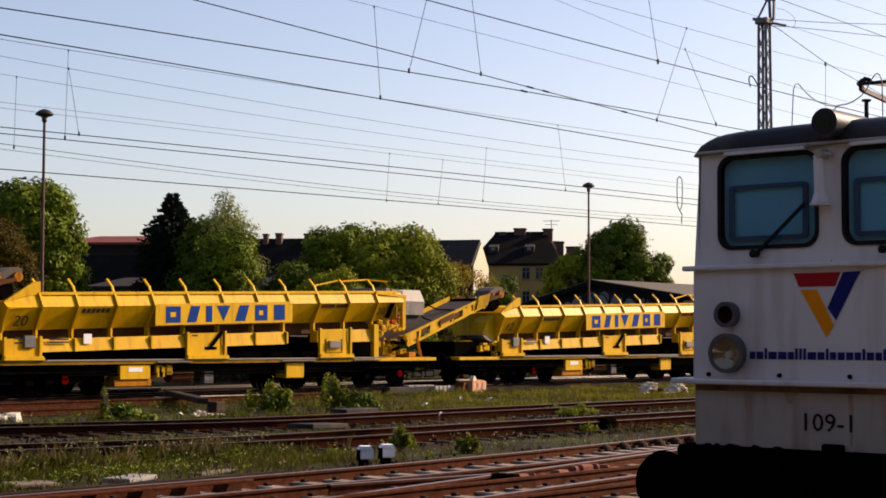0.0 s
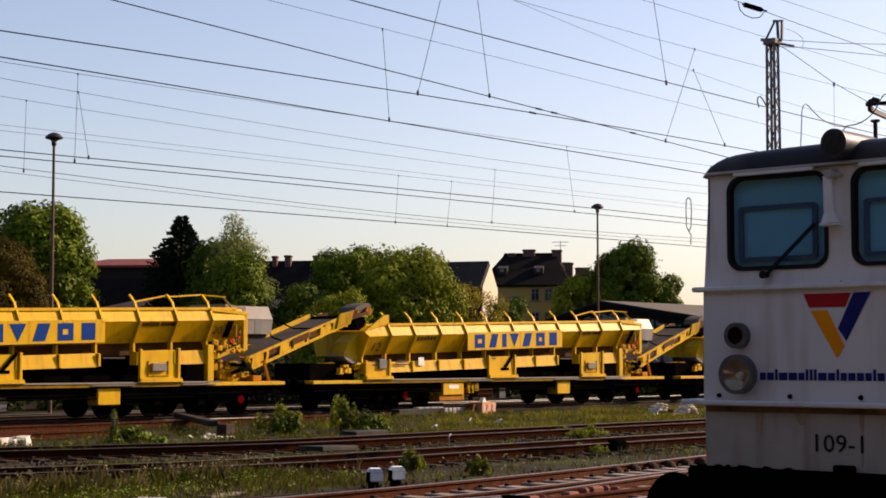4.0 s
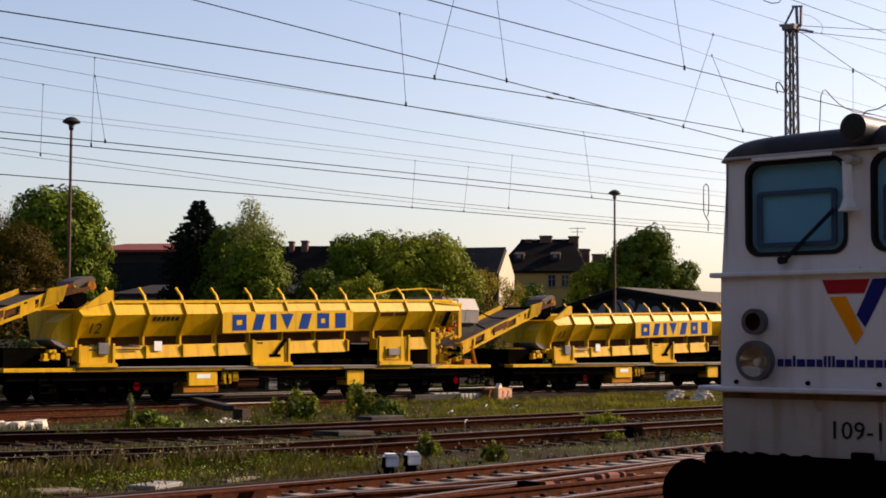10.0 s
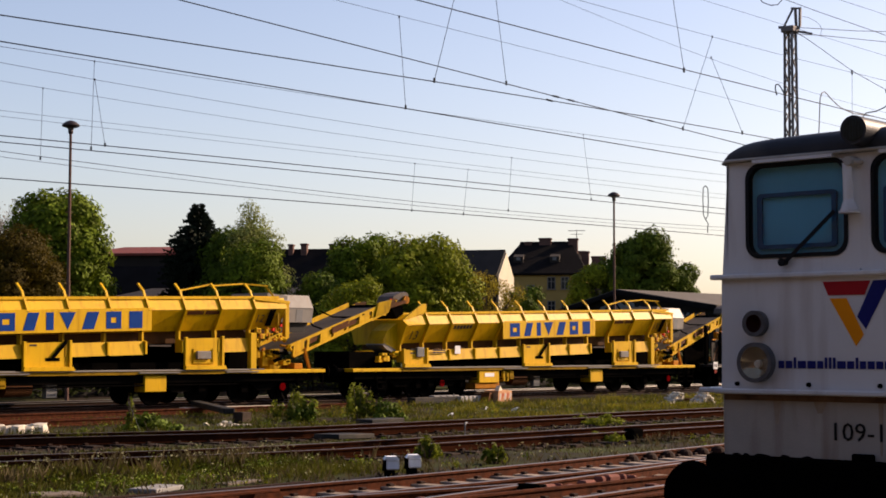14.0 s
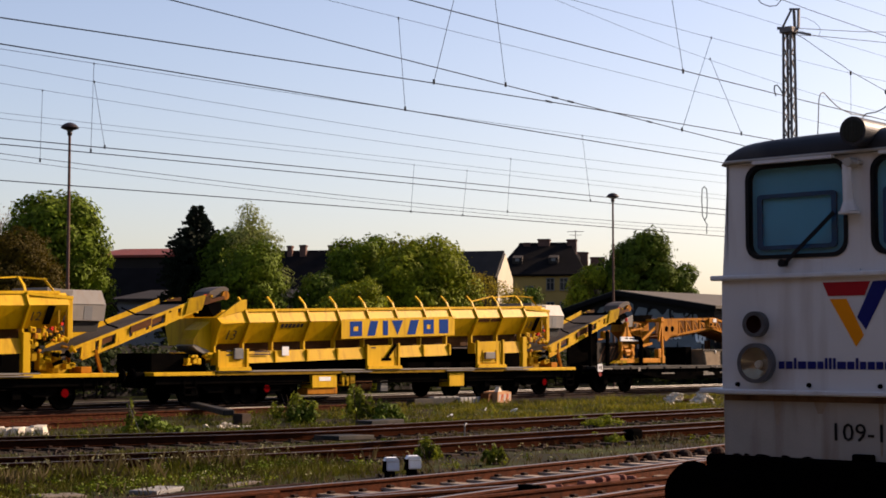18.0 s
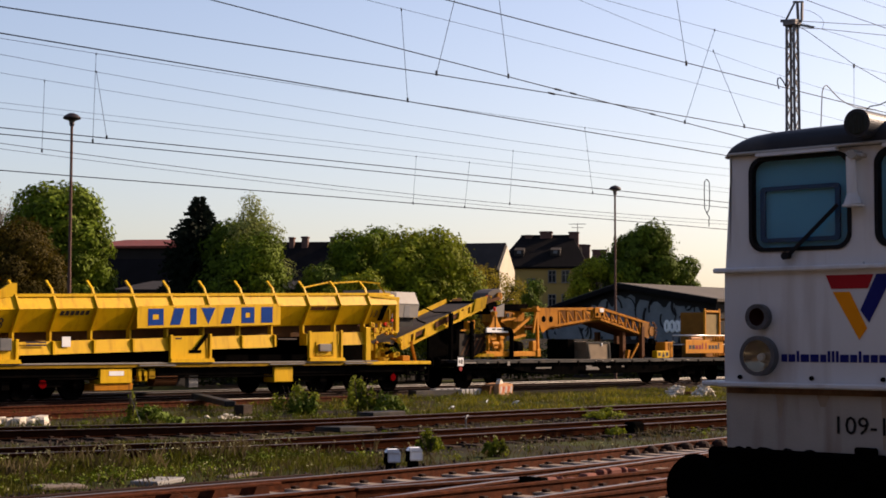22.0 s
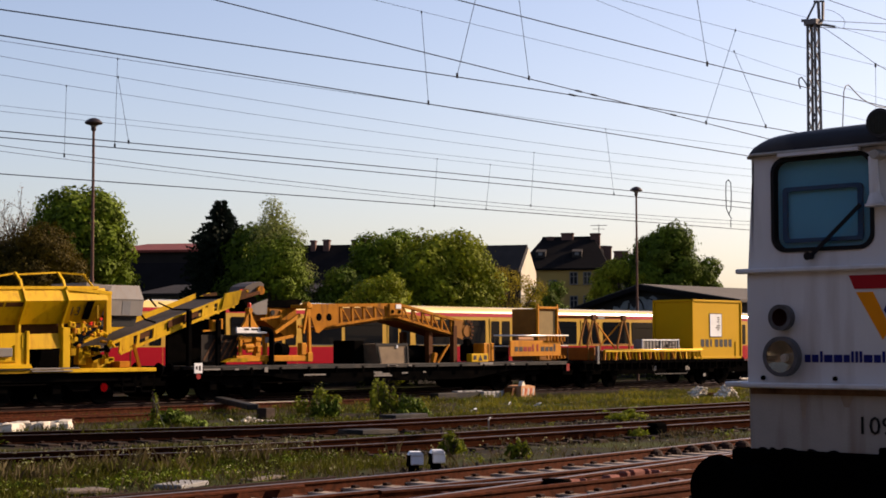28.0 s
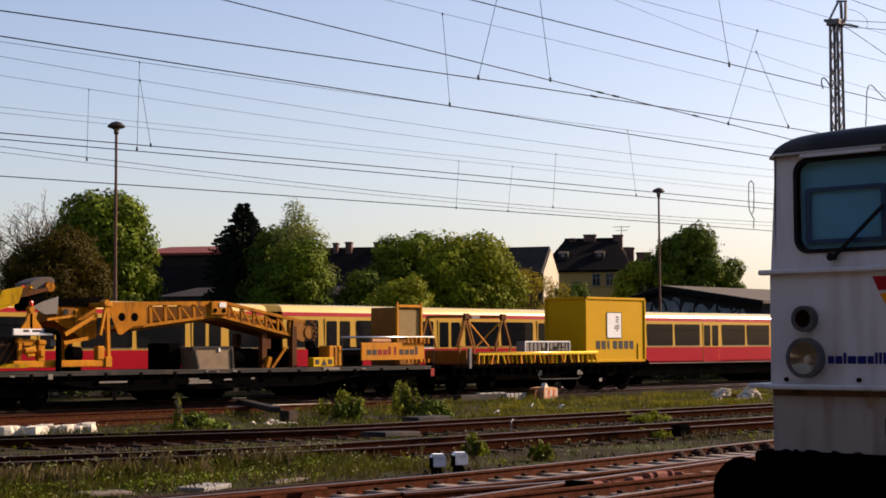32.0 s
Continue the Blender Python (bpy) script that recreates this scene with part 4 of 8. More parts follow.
def tree(name, base, top, blobs, leaf, seed, label, size=0.17, density=70, category="tree", trunk=0.16, hollow=0.55):
    """Tapered trunk, limbs to each mass of leaves, crown of leaf clumps."""
    rnd = random.Random(seed)
    th = thing(name, Matrix.Translation(base), label, category)
    g = Geo()
    fork = top * 0.32
    g.tube((0, 0, -0.3), (0.05, 0, fork), trunk, trunk * 0.75, 9)
    for (x, y, z, rx, ry, rz) in blobs:
        mid = (x * 0.45, y * 0.45, fork + (z - fork) * 0.55)
        g.tube((0.05, 0, fork * 0.92), mid, trunk * 0.6, trunk * 0.35, 7)
        g.tube(mid, (x, y, z), trunk * 0.36, trunk * 0.14, 6)
        for _ in range(5):
            d = Vector((rnd.gauss(0, 1), rnd.gauss(0, 1), rnd.gauss(0.3, 0.8))).normalized()
            g.tube(mid if rnd.random() < 0.4 else (x, y, z), (x + d.x * rx * 0.85, y + d.y * ry * 0.85, z + d.z * rz * 0.85), trunk * 0.13, trunk * 0.04, 5)
    part("trunk", g, BARK, th)
    g = Geo()
    for (x, y, z, rx, ry, rz) in blobs:
        n = int(density * (rx * ry + ry * rz + rx * rz) * 4.2 / 3 * 4.6)
        leaf_cloud(g, rnd, (x, y, z), (rx, ry, rz), n, size * 0.66, hollow)
    part("crown", g, leaf, th)
    return th


def masses(seed, half, low, high, n, r):
    """Overlapping leaf masses that fill a rounded crown."""
    rnd = random.Random(seed)
    out = []
    n, r = int(n * 1.6), r * 0.80
    for i in range(n):
        a = 2 * math.pi * (i * 0.618) + rnd.uniform(-0.3, 0.3)
        f = (i + 0.5) / n
        z = low + (high - low) * f
        w = half * math.sqrt(max(0.05, 1 - (2 * f - 0.85) ** 2 / 1.35 ** 2)) * rnd.uniform(0.5, 0.88)
        q = r * rnd.uniform(0.75, 1.2)
        out.append((w * math.cos(a), w * math.sin(a), z - q * 0.2, q, q, q * 0.85))
    return out


def bare_tree(base, top, label):
    """Leafless crown of forking twigs with a thin haze of buds."""
    th = thing("bare_tree", Matrix.Translation(base), label, "tree")
    rnd = random.Random(13)
    wood, tips = Geo(), []

    def fork(p, d, length, r, level):
        e = p + d * length
        wood.tube(p, e, r, r * 0.7, 7 if level < 2 else 4)
        if level == 5:
            tips.append(e)
            return
        for _ in range((6, 4, 4, 3, 3)[level]):
            n = (d + Vector((rnd.gauss(0, 0.55), rnd.gauss(0, 0.55), rnd.gauss(0.12, 0.35)))).normalized()
            fork(e, n, length * rnd.uniform(0.62, 0.88), r * 0.6, level + 1)

    fork(Vector((0, 0, -0.3)), Vector((0, 0, 1)), top * 0.27, 0.14, 0)
    part("trunk", wood, BARK, th)
    g = Geo()
    for e in tips:
        for _ in range(2):
            leaf_cloud(g, rnd, e + Vector((rnd.gauss(0, 0.12), rnd.gauss(0, 0.12), rnd.gauss(0, 0.12))), (0.10, 0.10, 0.10), 2, 0.05, 0.2)
    part("crown", g, TWIG_HAZE, th)


G0 = GROUND_Z
tree("chestnut_tree", town(-20.2, 80, G0), 9.8, masses(1, 2.35, 2.0, 9.2, 22, 1.5), LEAF, 11, "full green chestnut tree in fresh leaf behind the lamp post", 0.19)
tree("olive_tree", town(-21.3, 75, G0), 7.6, masses(2, 2.9, 0.9, 7.0, 24, 1.3), LEAF_OLIVE, 12, "brownish olive broad tree in shade", 0.10, 150)
bare_tree(town(-26.0, 88, G0), 11.6, "thin pale tree just coming into leaf")
tree("maple_tree", town(-11.9, 84, G0), 8.9, masses(4, 1.9, 1.6, 8.0, 16, 1.35), LEAF_DARK, 14, "deep green maple crowded by a conifer and a birch", 0.17)
tree("birch_tree", town(-11.0, 82, G0), 9.9, [(0, 0, 8.8, 0.6, 0.6, 0.75), (0.3, 0, 8.0, 0.95, 0.95, 0.9), (-0.4, 0.1, 7.5, 0.9, 0.8, 0.9), (0.9, -0.5, 7.3, 0.8, 0.8, 0.8), (0.5, 0, 6.2, 1.2, 1.0, 1.1), (1.2, -0.6, 5.2, 1.2, 1.0, 1.2), (0.2, 0.2, 4.4, 1.3, 1.0, 1.3)], BIRCH_LEAF, 15, "slender pale green birch above the other trees", 0.10, 60, trunk=0.1)
tree("hazel_tree", town(-10.6, 80, G0), 7.3, masses(6, 1.6, 1.2, 6.9, 14, 1.15), LEAF, 16, "green hazel lit from the side", 0.14)
tree("lime_tree", town(-2.55, 83, G0), 7.95, masses(7, 2.5, 1.5, 7.1, 24, 1.5), LEAF_LIGHT, 17, "round sunlit yellow-green lime tree", 0.16)
tree("ash_tree", town(-5.7, 86, G0), 8.4, masses(8, 2.2, 1.6, 7.7, 19, 1.2), LEAF, 18, "shaded green ash beside the lime tree", 0.15)
tree("hawthorn_tree", town(-7.4, 82, G0), 6.2, masses(15, 1.8, 1.4, 5.6, 10, 1.1), LEAF_DARK, 25, "dark green hawthorn between the taller trees", 0.14)
tree("elder_bush", town(-5.0, 72, G0), 5.2, masses(9, 2.1, 0.9, 4.9, 13, 1.0), LEAF_LIGHT, 19, "low bright green elder bush", 0.14)
tree("willow_shrub", town(0.95, 84, G0), 6.2, masses(10, 2.2, 1.0, 5.8, 15, 0.9), LEAF_WILLOW, 20, "loose yellowish willow shrub before the pale gable", 0.08, 62)
tree("plum_tree", town(9.0, 114, G0), 8.1, masses(11, 2.4, 1.7, 7.6, 15, 1.1), LEAF_LIGHT, 21, "small yellow-green plum tree by the ochre house", 0.15)
tree("lilac_bush", town(3.3, 100, G0), 6.0, masses(17, 1.3, 0.9, 5.6, 11, 0.9), LEAF_DARK, 27, "dark green lilac bush beside the pale gable", 0.13)
tree("oak_tree", town(12.0, 115, G0), 10.1, masses(12, 2.55, 2.6, 9.6, 18, 1.6), LEAF_DARK, 22, "dark green oak rising over the shed", 0.2)
tree("field_maple", town(14.7, 116, G0), 8.3, masses(13, 1.8, 2.4, 7.7, 11, 1.2), LEAF_DARK, 23, "smaller dark maple beside the oak", 0.17)


def conifer(base, top, half, label):
    th = thing("spruce_tree", Matrix.Translation(base), label, "tree")
    rnd = random.Random(5)
    part("trunk", Geo().tube((0, 0, -0.3), (0, 0, top - 0.2), 0.16, 0.02, 8), BARK, th)
    g = Geo()
    z = 0.8
    while z < top:
        r = min(half, 0.10 + 0.74 * (top - z)) * rnd.uniform(0.86, 1.08)
        for k in range(int(24 * r) + 5):
            a = rnd.uniform(0, 6.28)
            rr = r * rnd.uniform(0.6, 1.12)
            for j in range(9):
                q = rr * (j + 1) / 9
                p = Vector((q * math.cos(a), q * math.sin(a), z - q * 0.22 + rnd.uniform(-0.05, 0.05)))
                side = Vector((-math.sin(a), math.cos(a), 0))
                for s in (-1, 1):
                    d = (side * s * rnd.uniform(0.4, 1) + Vector((math.cos(a), math.sin(a), rnd.uniform(-0.7, 0.3)))).normalized() * rnd.uniform(0.16, 0.3)
                    i = len(g.v)
                    g.v += [tuple(p), tuple(p + d + Vector((0, 0, 0.05))), tuple(p + d * 0.6 - Vector((0, 0, 0.09)))]
                    g.f.append((i, i + 1, i + 2))
        z += 0.17
    part("crown", g, NEEDLE, th)


conifer(town(-14.1, 85, G0), 9.55, 1.8, "dark narrow spruce against the sky")


def hedge():
    g = Geo()
    rnd = random.Random(31)
    for i in range(115):
        x = 26 + i * 0.55 + rnd.uniform(-0.4, 0.4)
        y = 55 + rnd.uniform(-1.5, 2.5)
        h = rnd.uniform(1.7, 2.9) * (0.75 if x > 66 else 1)
        leaf_cloud(g, rnd, (x, y, h * 0.55 - 0.2), (rnd.uniform(0.8, 1.3), 0.9, h * 0.5), 190, 0.14)
    solid("hedge", g, HEDGE_LEAF, "dark overgrown hedge behind the suburban line", "hedge", kind="stuff")


hedge()


def bush(base, r, h, leaf, seed, label, n=900, size=0.07):
    th = thing("bush", Matrix.Translation(base), label, "bush", "yard bushes")
    rnd = random.Random(seed)
    g = Geo()
    for _ in range(9):
        a, q = rnd.uniform(0, 6.28), r * rnd.uniform(0.2, 0.9)
        g.tube((0, 0, -0.05), (q * math.cos(a), q * math.sin(a), h * rnd.uniform(0.6, 0.95)), 0.014, 0.004, 5)
    part("stem", g, BARK, th)
    g = Geo()
    for k in range(12):
        a, q = rnd.uniform(0, 6.28), r * rnd.uniform(0.05, 0.85)
        top = h * rnd.uniform(0.45, 1.0) * (1 - 0.45 * (q / r) ** 2)
        c = (q * math.cos(a), q * math.sin(a), top * 0.5)
        leaf_cloud(g, rnd, c, (r * 0.30, r * 0.30, top * 0.5), n // 12, size, 0.1)
        leaf_cloud(g, rnd, (c[0], c[1], top * 0.85), (r * 0.16, r * 0.16, top * 0.28), n // 36, size * 0.9, 0.1)
    part("leaves", g, leaf, th)


bush((31.6, 34.2, G0), 0.85, 0.95, BUSH_LEAF, 42, "low loose green bush between the tracks", 520)
bush((32.7, 32.7, G0), 0.62, 1.18, BUSH_LEAF, 41, "waist-high loose green bush between the tracks", 620)
bush((33.1, 32.2, G0), 0.75, 0.7, LEAF_DARK, 40, "low dark bush at the foot of a taller one", 420)
bush((30.9, 33.0, G0), 0.55, 0.6, LEAF_DARK, 43, "sparse brownish bush between the tracks")
bush((25.0, 32.2, G0), 1.0, 0.5, LEAF_DARK, 44, "flat weedy bush beside the dark track", 600)
bush((24.3, 32.0, G0), 0.16, 0.95, BUSH_LEAF, 49, "thin upright green sapling beside the dark track", 150, 0.055)
bush((22.15, 18.75, G0), 0.26, 0.40, BUSH_LEAF, 45, "small green weed clump", 420, 0.05)
bush((21.95, 20.2, G0), 0.34, 0.48, BUSH_LEAF, 46, "small weed clump beside the signal boxes", 420, 0.05)
bush((29.0, 21.35, G0), 0.5, 0.28, BUSH_LEAF, 47, "flat weed patch against the track", 420, 0.05)
bush((34.9, 26.0, G0), 0.9, 0.34, BUSH_LEAF, 48, "yellow-green weeds between the rails", 600, 0.05)


def grass_field(name, areas, material, seed, label, size, bare=-0.35):
    """Tufts of bent blades scattered over strips of the yard, thick and thin in patches."""
    g = Geo()
    rnd = random.Random(seed)
    for x0, x1, y0, y1, n, h in areas:
        for _ in range(n):
            x, y = rnd.uniform(x0, x1), rnd.uniform(y0, y1)
            if noise.noise((x * 0.45, y * 0.45, seed)) < rnd.uniform(bare, 0.25):
                continue
            z = height(x, y)
            for _ in range(5):
                a = rnd.uniform(0, 6.28)
                hh = h * rnd.uniform(0.4, 1.25) * (1 + 0.5 * noise.noise((x * 0.9, y * 0.9, 3)))
                px, py = x + rnd.gauss(0, 0.07), y + rnd.gauss(0, 0.07)
                b = rnd.uniform(0.2, 0.7) * hh
                w = size * rnd.uniform(0.6, 1.3)
                sx, sy = -math.sin(a) * w, math.cos(a) * w
                i = len(g.v)
                g.v += [(px - sx, py - sy, z - 0.02), (px + sx, py + sy, z - 0.02), (px + b * math.cos(a) * 0.4 + sx * .7, py + b * math.sin(a) * 0.4 + sy * .7, z + hh * 0.6), (px + b * math.cos(a), py + b * math.sin(a), z + hh)]
                g.f += [(i, i + 1, i + 2), (i, i + 2, i + 3)]
    return solid(name, g, material, label, "grass", kind="stuff")


grass_field("grass", [(8, 20, 18.3, 20.9, 2200, 0.10), (9, 20, 18.9, 20.6, 2800, 0.12), (18, 34, 18.6, 20.9, 240, 0.07), (11, 20, 20.4, 22.4, 1700, 0.20), (20, 60, 23.4, 25.9, 1200, 0.08), (14, 22, 24.2, 26.4, 900, 0.10), (16, 80, 28.4, 40.4, 7000, 0.15), (30, 90, 31, 40.5, 3000, 0.17), (20, 34, 28.3, 31, 900, 0.2)], GRASS, 51, "patchy green grass between the tracks", 0.006)
grass_field("sunlit_grass", [(34, 95, 29.5, 40.6, 9000, 0.19), (28, 60, 28.6, 33, 1400, 0.15)], FIELD_GRASS, 55, "yellow-green sunlit grass before the freight line", 0.009, 0.0)
grass_field("dry_grass", [(8, 36, 17.6, 21.0, 900, 0.15), (11, 21, 20.3, 22.3, 600, 0.30), (14, 70, 23.0, 26.2, 2600, 0.10), (14, 70, 28.6, 40.5, 2200, 0.14)], GRASS_DRY, 52, "dry pale grass stalks among the weeds", 0.006)


def weed_patch(name, areas, material, seed, label, size):
    """Low broad-leaved weeds in clumps of many small leaves."""
    rnd = random.Random(seed)
    g = Geo()
    for x0, x1, y0, y1, n, h in areas:
        for _ in range(n):
            x, y = rnd.uniform(x0, x1), rnd.uniform(y0, y1)
            if noise.noise((x * 0.5, y * 0.5, seed)) < rnd.uniform(-0.4, 0.15):
                continue
            hh = h * rnd.uniform(0.5, 1.4)
            leaf_cloud(g, rnd, (x, y, height(x, y) + hh * 0.45), (hh * 0.7, hh * 0.7, hh * 0.55), 34, size, 0.15)
    solid(name, g, material, label, "weeds", kind="stuff")


weed_patch("weeds", [(9, 20, 18.7, 20.8, 210, 0.19), (20, 34, 18.6, 20.7, 10, 0.12), (11, 20, 20.2, 22.6, 150, 0.22), (18, 46, 23.6, 25.6, 30, 0.10), (16, 30, 28.5, 34, 150, 0.18), (30, 60, 29, 40.4, 260, 0.15), (60, 85, 33, 40.4, 60, 0.15)], LEAF, 61, "broad-leaved green weeds in clumps between the tracks", 0.024)
weed_patch("yellow_weeds", [(9, 22, 18.2, 20.8, 40, 0.18), (20, 36, 18.8, 26, 40, 0.12), (18, 60, 28.6, 40, 160, 0.16)], LEAF_LIGHT, 62, "yellow-green sunlit weeds among the grass", 0.022)


def blossoms(areas, seed, label):
    """Tiny pale flower heads just above the weeds."""
    rnd = random.Random(seed)
    g = Geo()
    for x0, x1, y0, y1, n, h in areas:
        for _ in range(n):
            x, y = rnd.uniform(x0, x1), rnd.uniform(y0, y1)
            leaf_cloud(g, rnd, (x, y, height(x, y) + h * rnd.uniform(0.7, 1.3)), (0.03, 0.03, 0.025), 5, 0.014, 0.2)
    solid("weed_flowers", g, FLOWER, label, "flowers", kind="stuff")


blossoms([(9, 26, 17.6, 21.0, 110, 0.16), (11, 20, 20.3, 22.3, 110, 0.30), (14, 44, 22.8, 26.2, 170, 0.10), (18, 50, 28.6, 38, 120, 0.14)], 53, "small pale weed flowers")


# ---- white locomotive on the near siding ----
def rounded(cy, cz, hy, hz, r, n=8):
    """Rounded rectangle outline, anticlockwise."""
    pts = []
    for sy, sz, a0 in ((1, 1, 0), (-1, 1, 90), (-1, -1, 180), (1, -1, 270)):
        for i in range(n + 1):
            a = radians(a0 + 90 * i / n)
            pts.append((cy + sy * (hy - r) + r * math.cos(a), cz + sz * (hz - r) + r * math.sin(a)))
    return pts


def ring(outer, inner, x0, x1):
    """Flat ring between two outlines with as many points, from depth x0 to x1."""
    g = Geo()
    n = len(outer)
    g.v = [(x0, *p) for p in outer] + [(x0, *p) for p in inner] + [(x1, *p) for p in outer] + [(x1, *p) for p in inner]
    for i in range(n):
        j = (i + 1) % n
        g.f += [(i, j, n + j, n + i), (2 * n + i, 3 * n + i, 3 * n + j, 2 * n + j), (n + i, n + j, 3 * n + j, 3 * n + i), (i, 2 * n + i, 2 * n + j, j)]
    return g


def disc_x(x0, x1, y, z, r0, r1=None, n=36):
    return Geo().tube((x0, y, z), (x1, y, z), r0, r1, n)


def locomotive():
    th = thing("locomotive", pose(9.66, 5.10, 0), "white electric locomotive with dark roof parked on a siding", "locomotive")
    half = lambda z: 0.985 + 0.055 * min(1, max(0, (3.07 - z) / 0.78))
    # upper front with two window openings
    for s in (1, -1):
        cy, cz = s * 0.465, 2.730
        inner = rounded(cy, cz, 0.375, 0.305, 0.10)
        y0, y1 = sorted((0.0, s * 1.0))
        out = []
        for y, z in inner:
            dy, dz = (y - cy), (z - cz)
            ty = ((y1 - cy) if dy > 0 else (cy - y0)) / max(1e-6, abs(dy))
            tz = ((3.09 - cz) if dz > 0 else (cz - 2.30)) / max(1e-6, abs(dz))
            t = min(ty, tz)
            out.append((cy + dy * t, cz + dz * t))
        part("window_wall", ring(out, inner, 0.0, 0.05), LOCO_WHITE, th)
        part("corner_fill", Geo().prism([(s * 1.0, 2.3), (s * 1.038, 2.3), (s * 0.988, 3.09), (s * 0.98, 3.09)], 0.0, 0.05, "x"), LOCO_WHITE, th)
        w = part("window", ring(rounded(cy, cz, 0.382, 0.322, 0.105), rounded(cy, cz, 0.355, 0.294, 0.085), -0.010, 0.06), RUBBER, th, "black rubber window seal")
        pane = part("pane", Geo().prism(rounded(cy, cz, 0.358, 0.297, 0.088), 0.006, 0.011, "x"), GLASS, w, "tinted windscreen")
        pane.visible_shadow = False
        ci = s * 0.465 + 0.012
        part("inner_frame", ring(rounded(ci, 2.660, 0.298, 0.188, 0.03, 8), rounded(ci, 2.660, 0.262, 0.160, 0.02, 8), 0.022, 0.042), CAB_FRAME, w, "dark inner window frame")
        # added teal panel, stands in for the light tone through the cab
        part("teal_backing", Geo().prism(rounded(cy, cz, 0.362, 0.300, 0.09), 0.046, 0.054, "x"), CAB_TEAL, w, "teal panel standing in for light through the cab")
        # eyebrow gutter, wiper, handrail end
        part("eyebrow", Geo().bar((-0.03, cy - 0.30, 3.062), (-0.03, cy + 0.30, 3.062), 0.05, 0.022), LOCO_WHITE, th)
        wp = part("wiper", Geo().bar((-0.03, cy + 0.07, 2.375), (-0.012, cy - 0.29, 2.70), 0.014, 0.024), RUBBER, th)
        part("wiper_boss", disc_x(-0.06, 0.0, cy + 0.08, 2.375, 0.028, 0.02, 14), RUBBER, wp)
        # lamps
        for ly, z, r in ((s * 0.757, 1.970, 0.060), (s * 0.755, 1.709, 0.107)):
            lp = part("headlight", ring([(ly + (r + 0.027) * math.cos(2 * math.pi * i / 40), z + (r + 0.027) * math.sin(2 * math.pi * i / 40)) for i in range(40)], [(ly + r * math.cos(2 * math.pi * i / 40), z + r * math.sin(2 * math.pi * i / 40)) for i in range(40)], -0.07, 0.0), LAMP_RING, th, "dull grey lamp ring")
            bowl = Geo()
            k, n = 5, 40
            for j in range(k):
                q = r * (1 - j / (k - 0.6))
                bowl.v += [(-0.062 + 0.046 * (1 - (q / r) ** 2), ly + q * math.cos(2 * math.pi * i / n), z + q * math.sin(2 * math.pi * i / n)) for i in range(n)]
            for j in range(k - 1):
                bowl.f += [(j * n + i, j * n + (i + 1) % n, (j + 1) * n + (i + 1) % n, (j + 1) * n + i) for i in range(n)]
            bowl.f.append(tuple((k - 1) * n + i for i in range(n)))
            part("reflector", bowl, REFLECTOR if r > 0.08 else DARK_LAMP, lp, "", True)
            if r > 0.08:
                part("bulb", disc_x(-0.045, -0.02, ly - 0.01, z - 0.01, 0.024, 0.03, 14), WHITE, lp)
                ln = part("lens", disc_x(-0.069, -0.066, ly, z, r, r, 40), LAMP_LENS, lp)
                ln.visible_shadow = False
    # lower front, belt, ledge, apron
    part("front_panel", Geo().prism([(-1.042, 1.53), (1.042, 1.53), (1.038, 2.30), (-1.038, 2.30)], -0.012, 0.05, "x"), LOCO_WHITE, th)
    part("belt_rail", Geo().rbox(-0.055, 0.02, -1.11, 1.11, 2.272, 2.306, 0.008), LOCO_WHITE, th)
    part("ledge", Geo().rbox(-0.085, 0.05, -1.06, 1.06, 1.497, 1.532, 0.008), LOCO_WHITE, th)
    part("step", Geo().rbox(0.0, 0.35, 1.06, 1.24, 1.50, 1.535, 0.008), LOCO_WHITE, th)
    part("apron", Geo().prism([(-1.034, 1.085), (1.034, 1.085), (1.038, 1.497), (-1.038, 1.497)], 0.0, 0.05, "x"), LOCO_APRON, th)
    for q in (0.918, 0.375, -0.134, -0.67):
        part("bolt", disc_x(-0.03, 0.0, q, 1.565, 0.014, 0.018, 10), BLACK, th)
    # rust and ledge shade as one painted seam, grime along the apron's foot, upright stains
    rs = random.Random(15)
    part("rust_shade_seam", Geo().rbox(-0.006, 0.0, -1.03, 1.03, 1.455, 1.497, 0.002), SEAM, th, "rust-stained seam with ledge shade")
    for y, z0, w in ((-0.13, 1.12, 0.018), (0.62, 1.3, 0.03), (0.30, 1.38, 0.05), (-0.55, 1.25, 0.025)):
        part("rust_run", Geo().prism([(y - w, 1.456), (y + w, 1.456), (y + w * 0.4, z0), (y - w * 0.3, z0)], -0.003, 0.0, "x"), STAIN, th)
    for k in range(7):
        y = rs.uniform(-0.95, 0.9)
        w = rs.uniform(0.05, 0.16)
        part("grime_patch", Geo().prism([(y, 1.086), (y + w, 1.086), (y + w * 0.8, 1.092 + rs.uniform(0, 0.008)), (y + w * 0.45, 1.098), (y + w * 0.1, 1.091)], -0.004, 0.0, "x"), BLACK, th)
    part("hose_bracket", Geo().rbox(-0.05, 0.0, -0.09, 0.06, 1.05, 1.13, 0.01), BLACK, th)
    # sides widen to the full body behind the cab
    for s in (1, -1):
        g = Geo()
        for z0, z1, xa, xb in ((1.085, 3.09, 0.05, 2.2),):
            w = lambda x, z: s * (half(z) + 0.42 * x / 2.2)
            g.poly((xa, w(xa, z0), z0), (xb, w(xb, z0), z0), (xb, w(xb, z1), z1), (xa, w(xa, z1), z1))
        part("cab_side", g, LOCO_WHITE, th)
        part("body_side", Geo().box(2.2, 13.0, min(s * 1.42, s * 1.47), max(s * 1.42, s * 1.47), 1.0, 3.09), LOCO_WHITE, th)
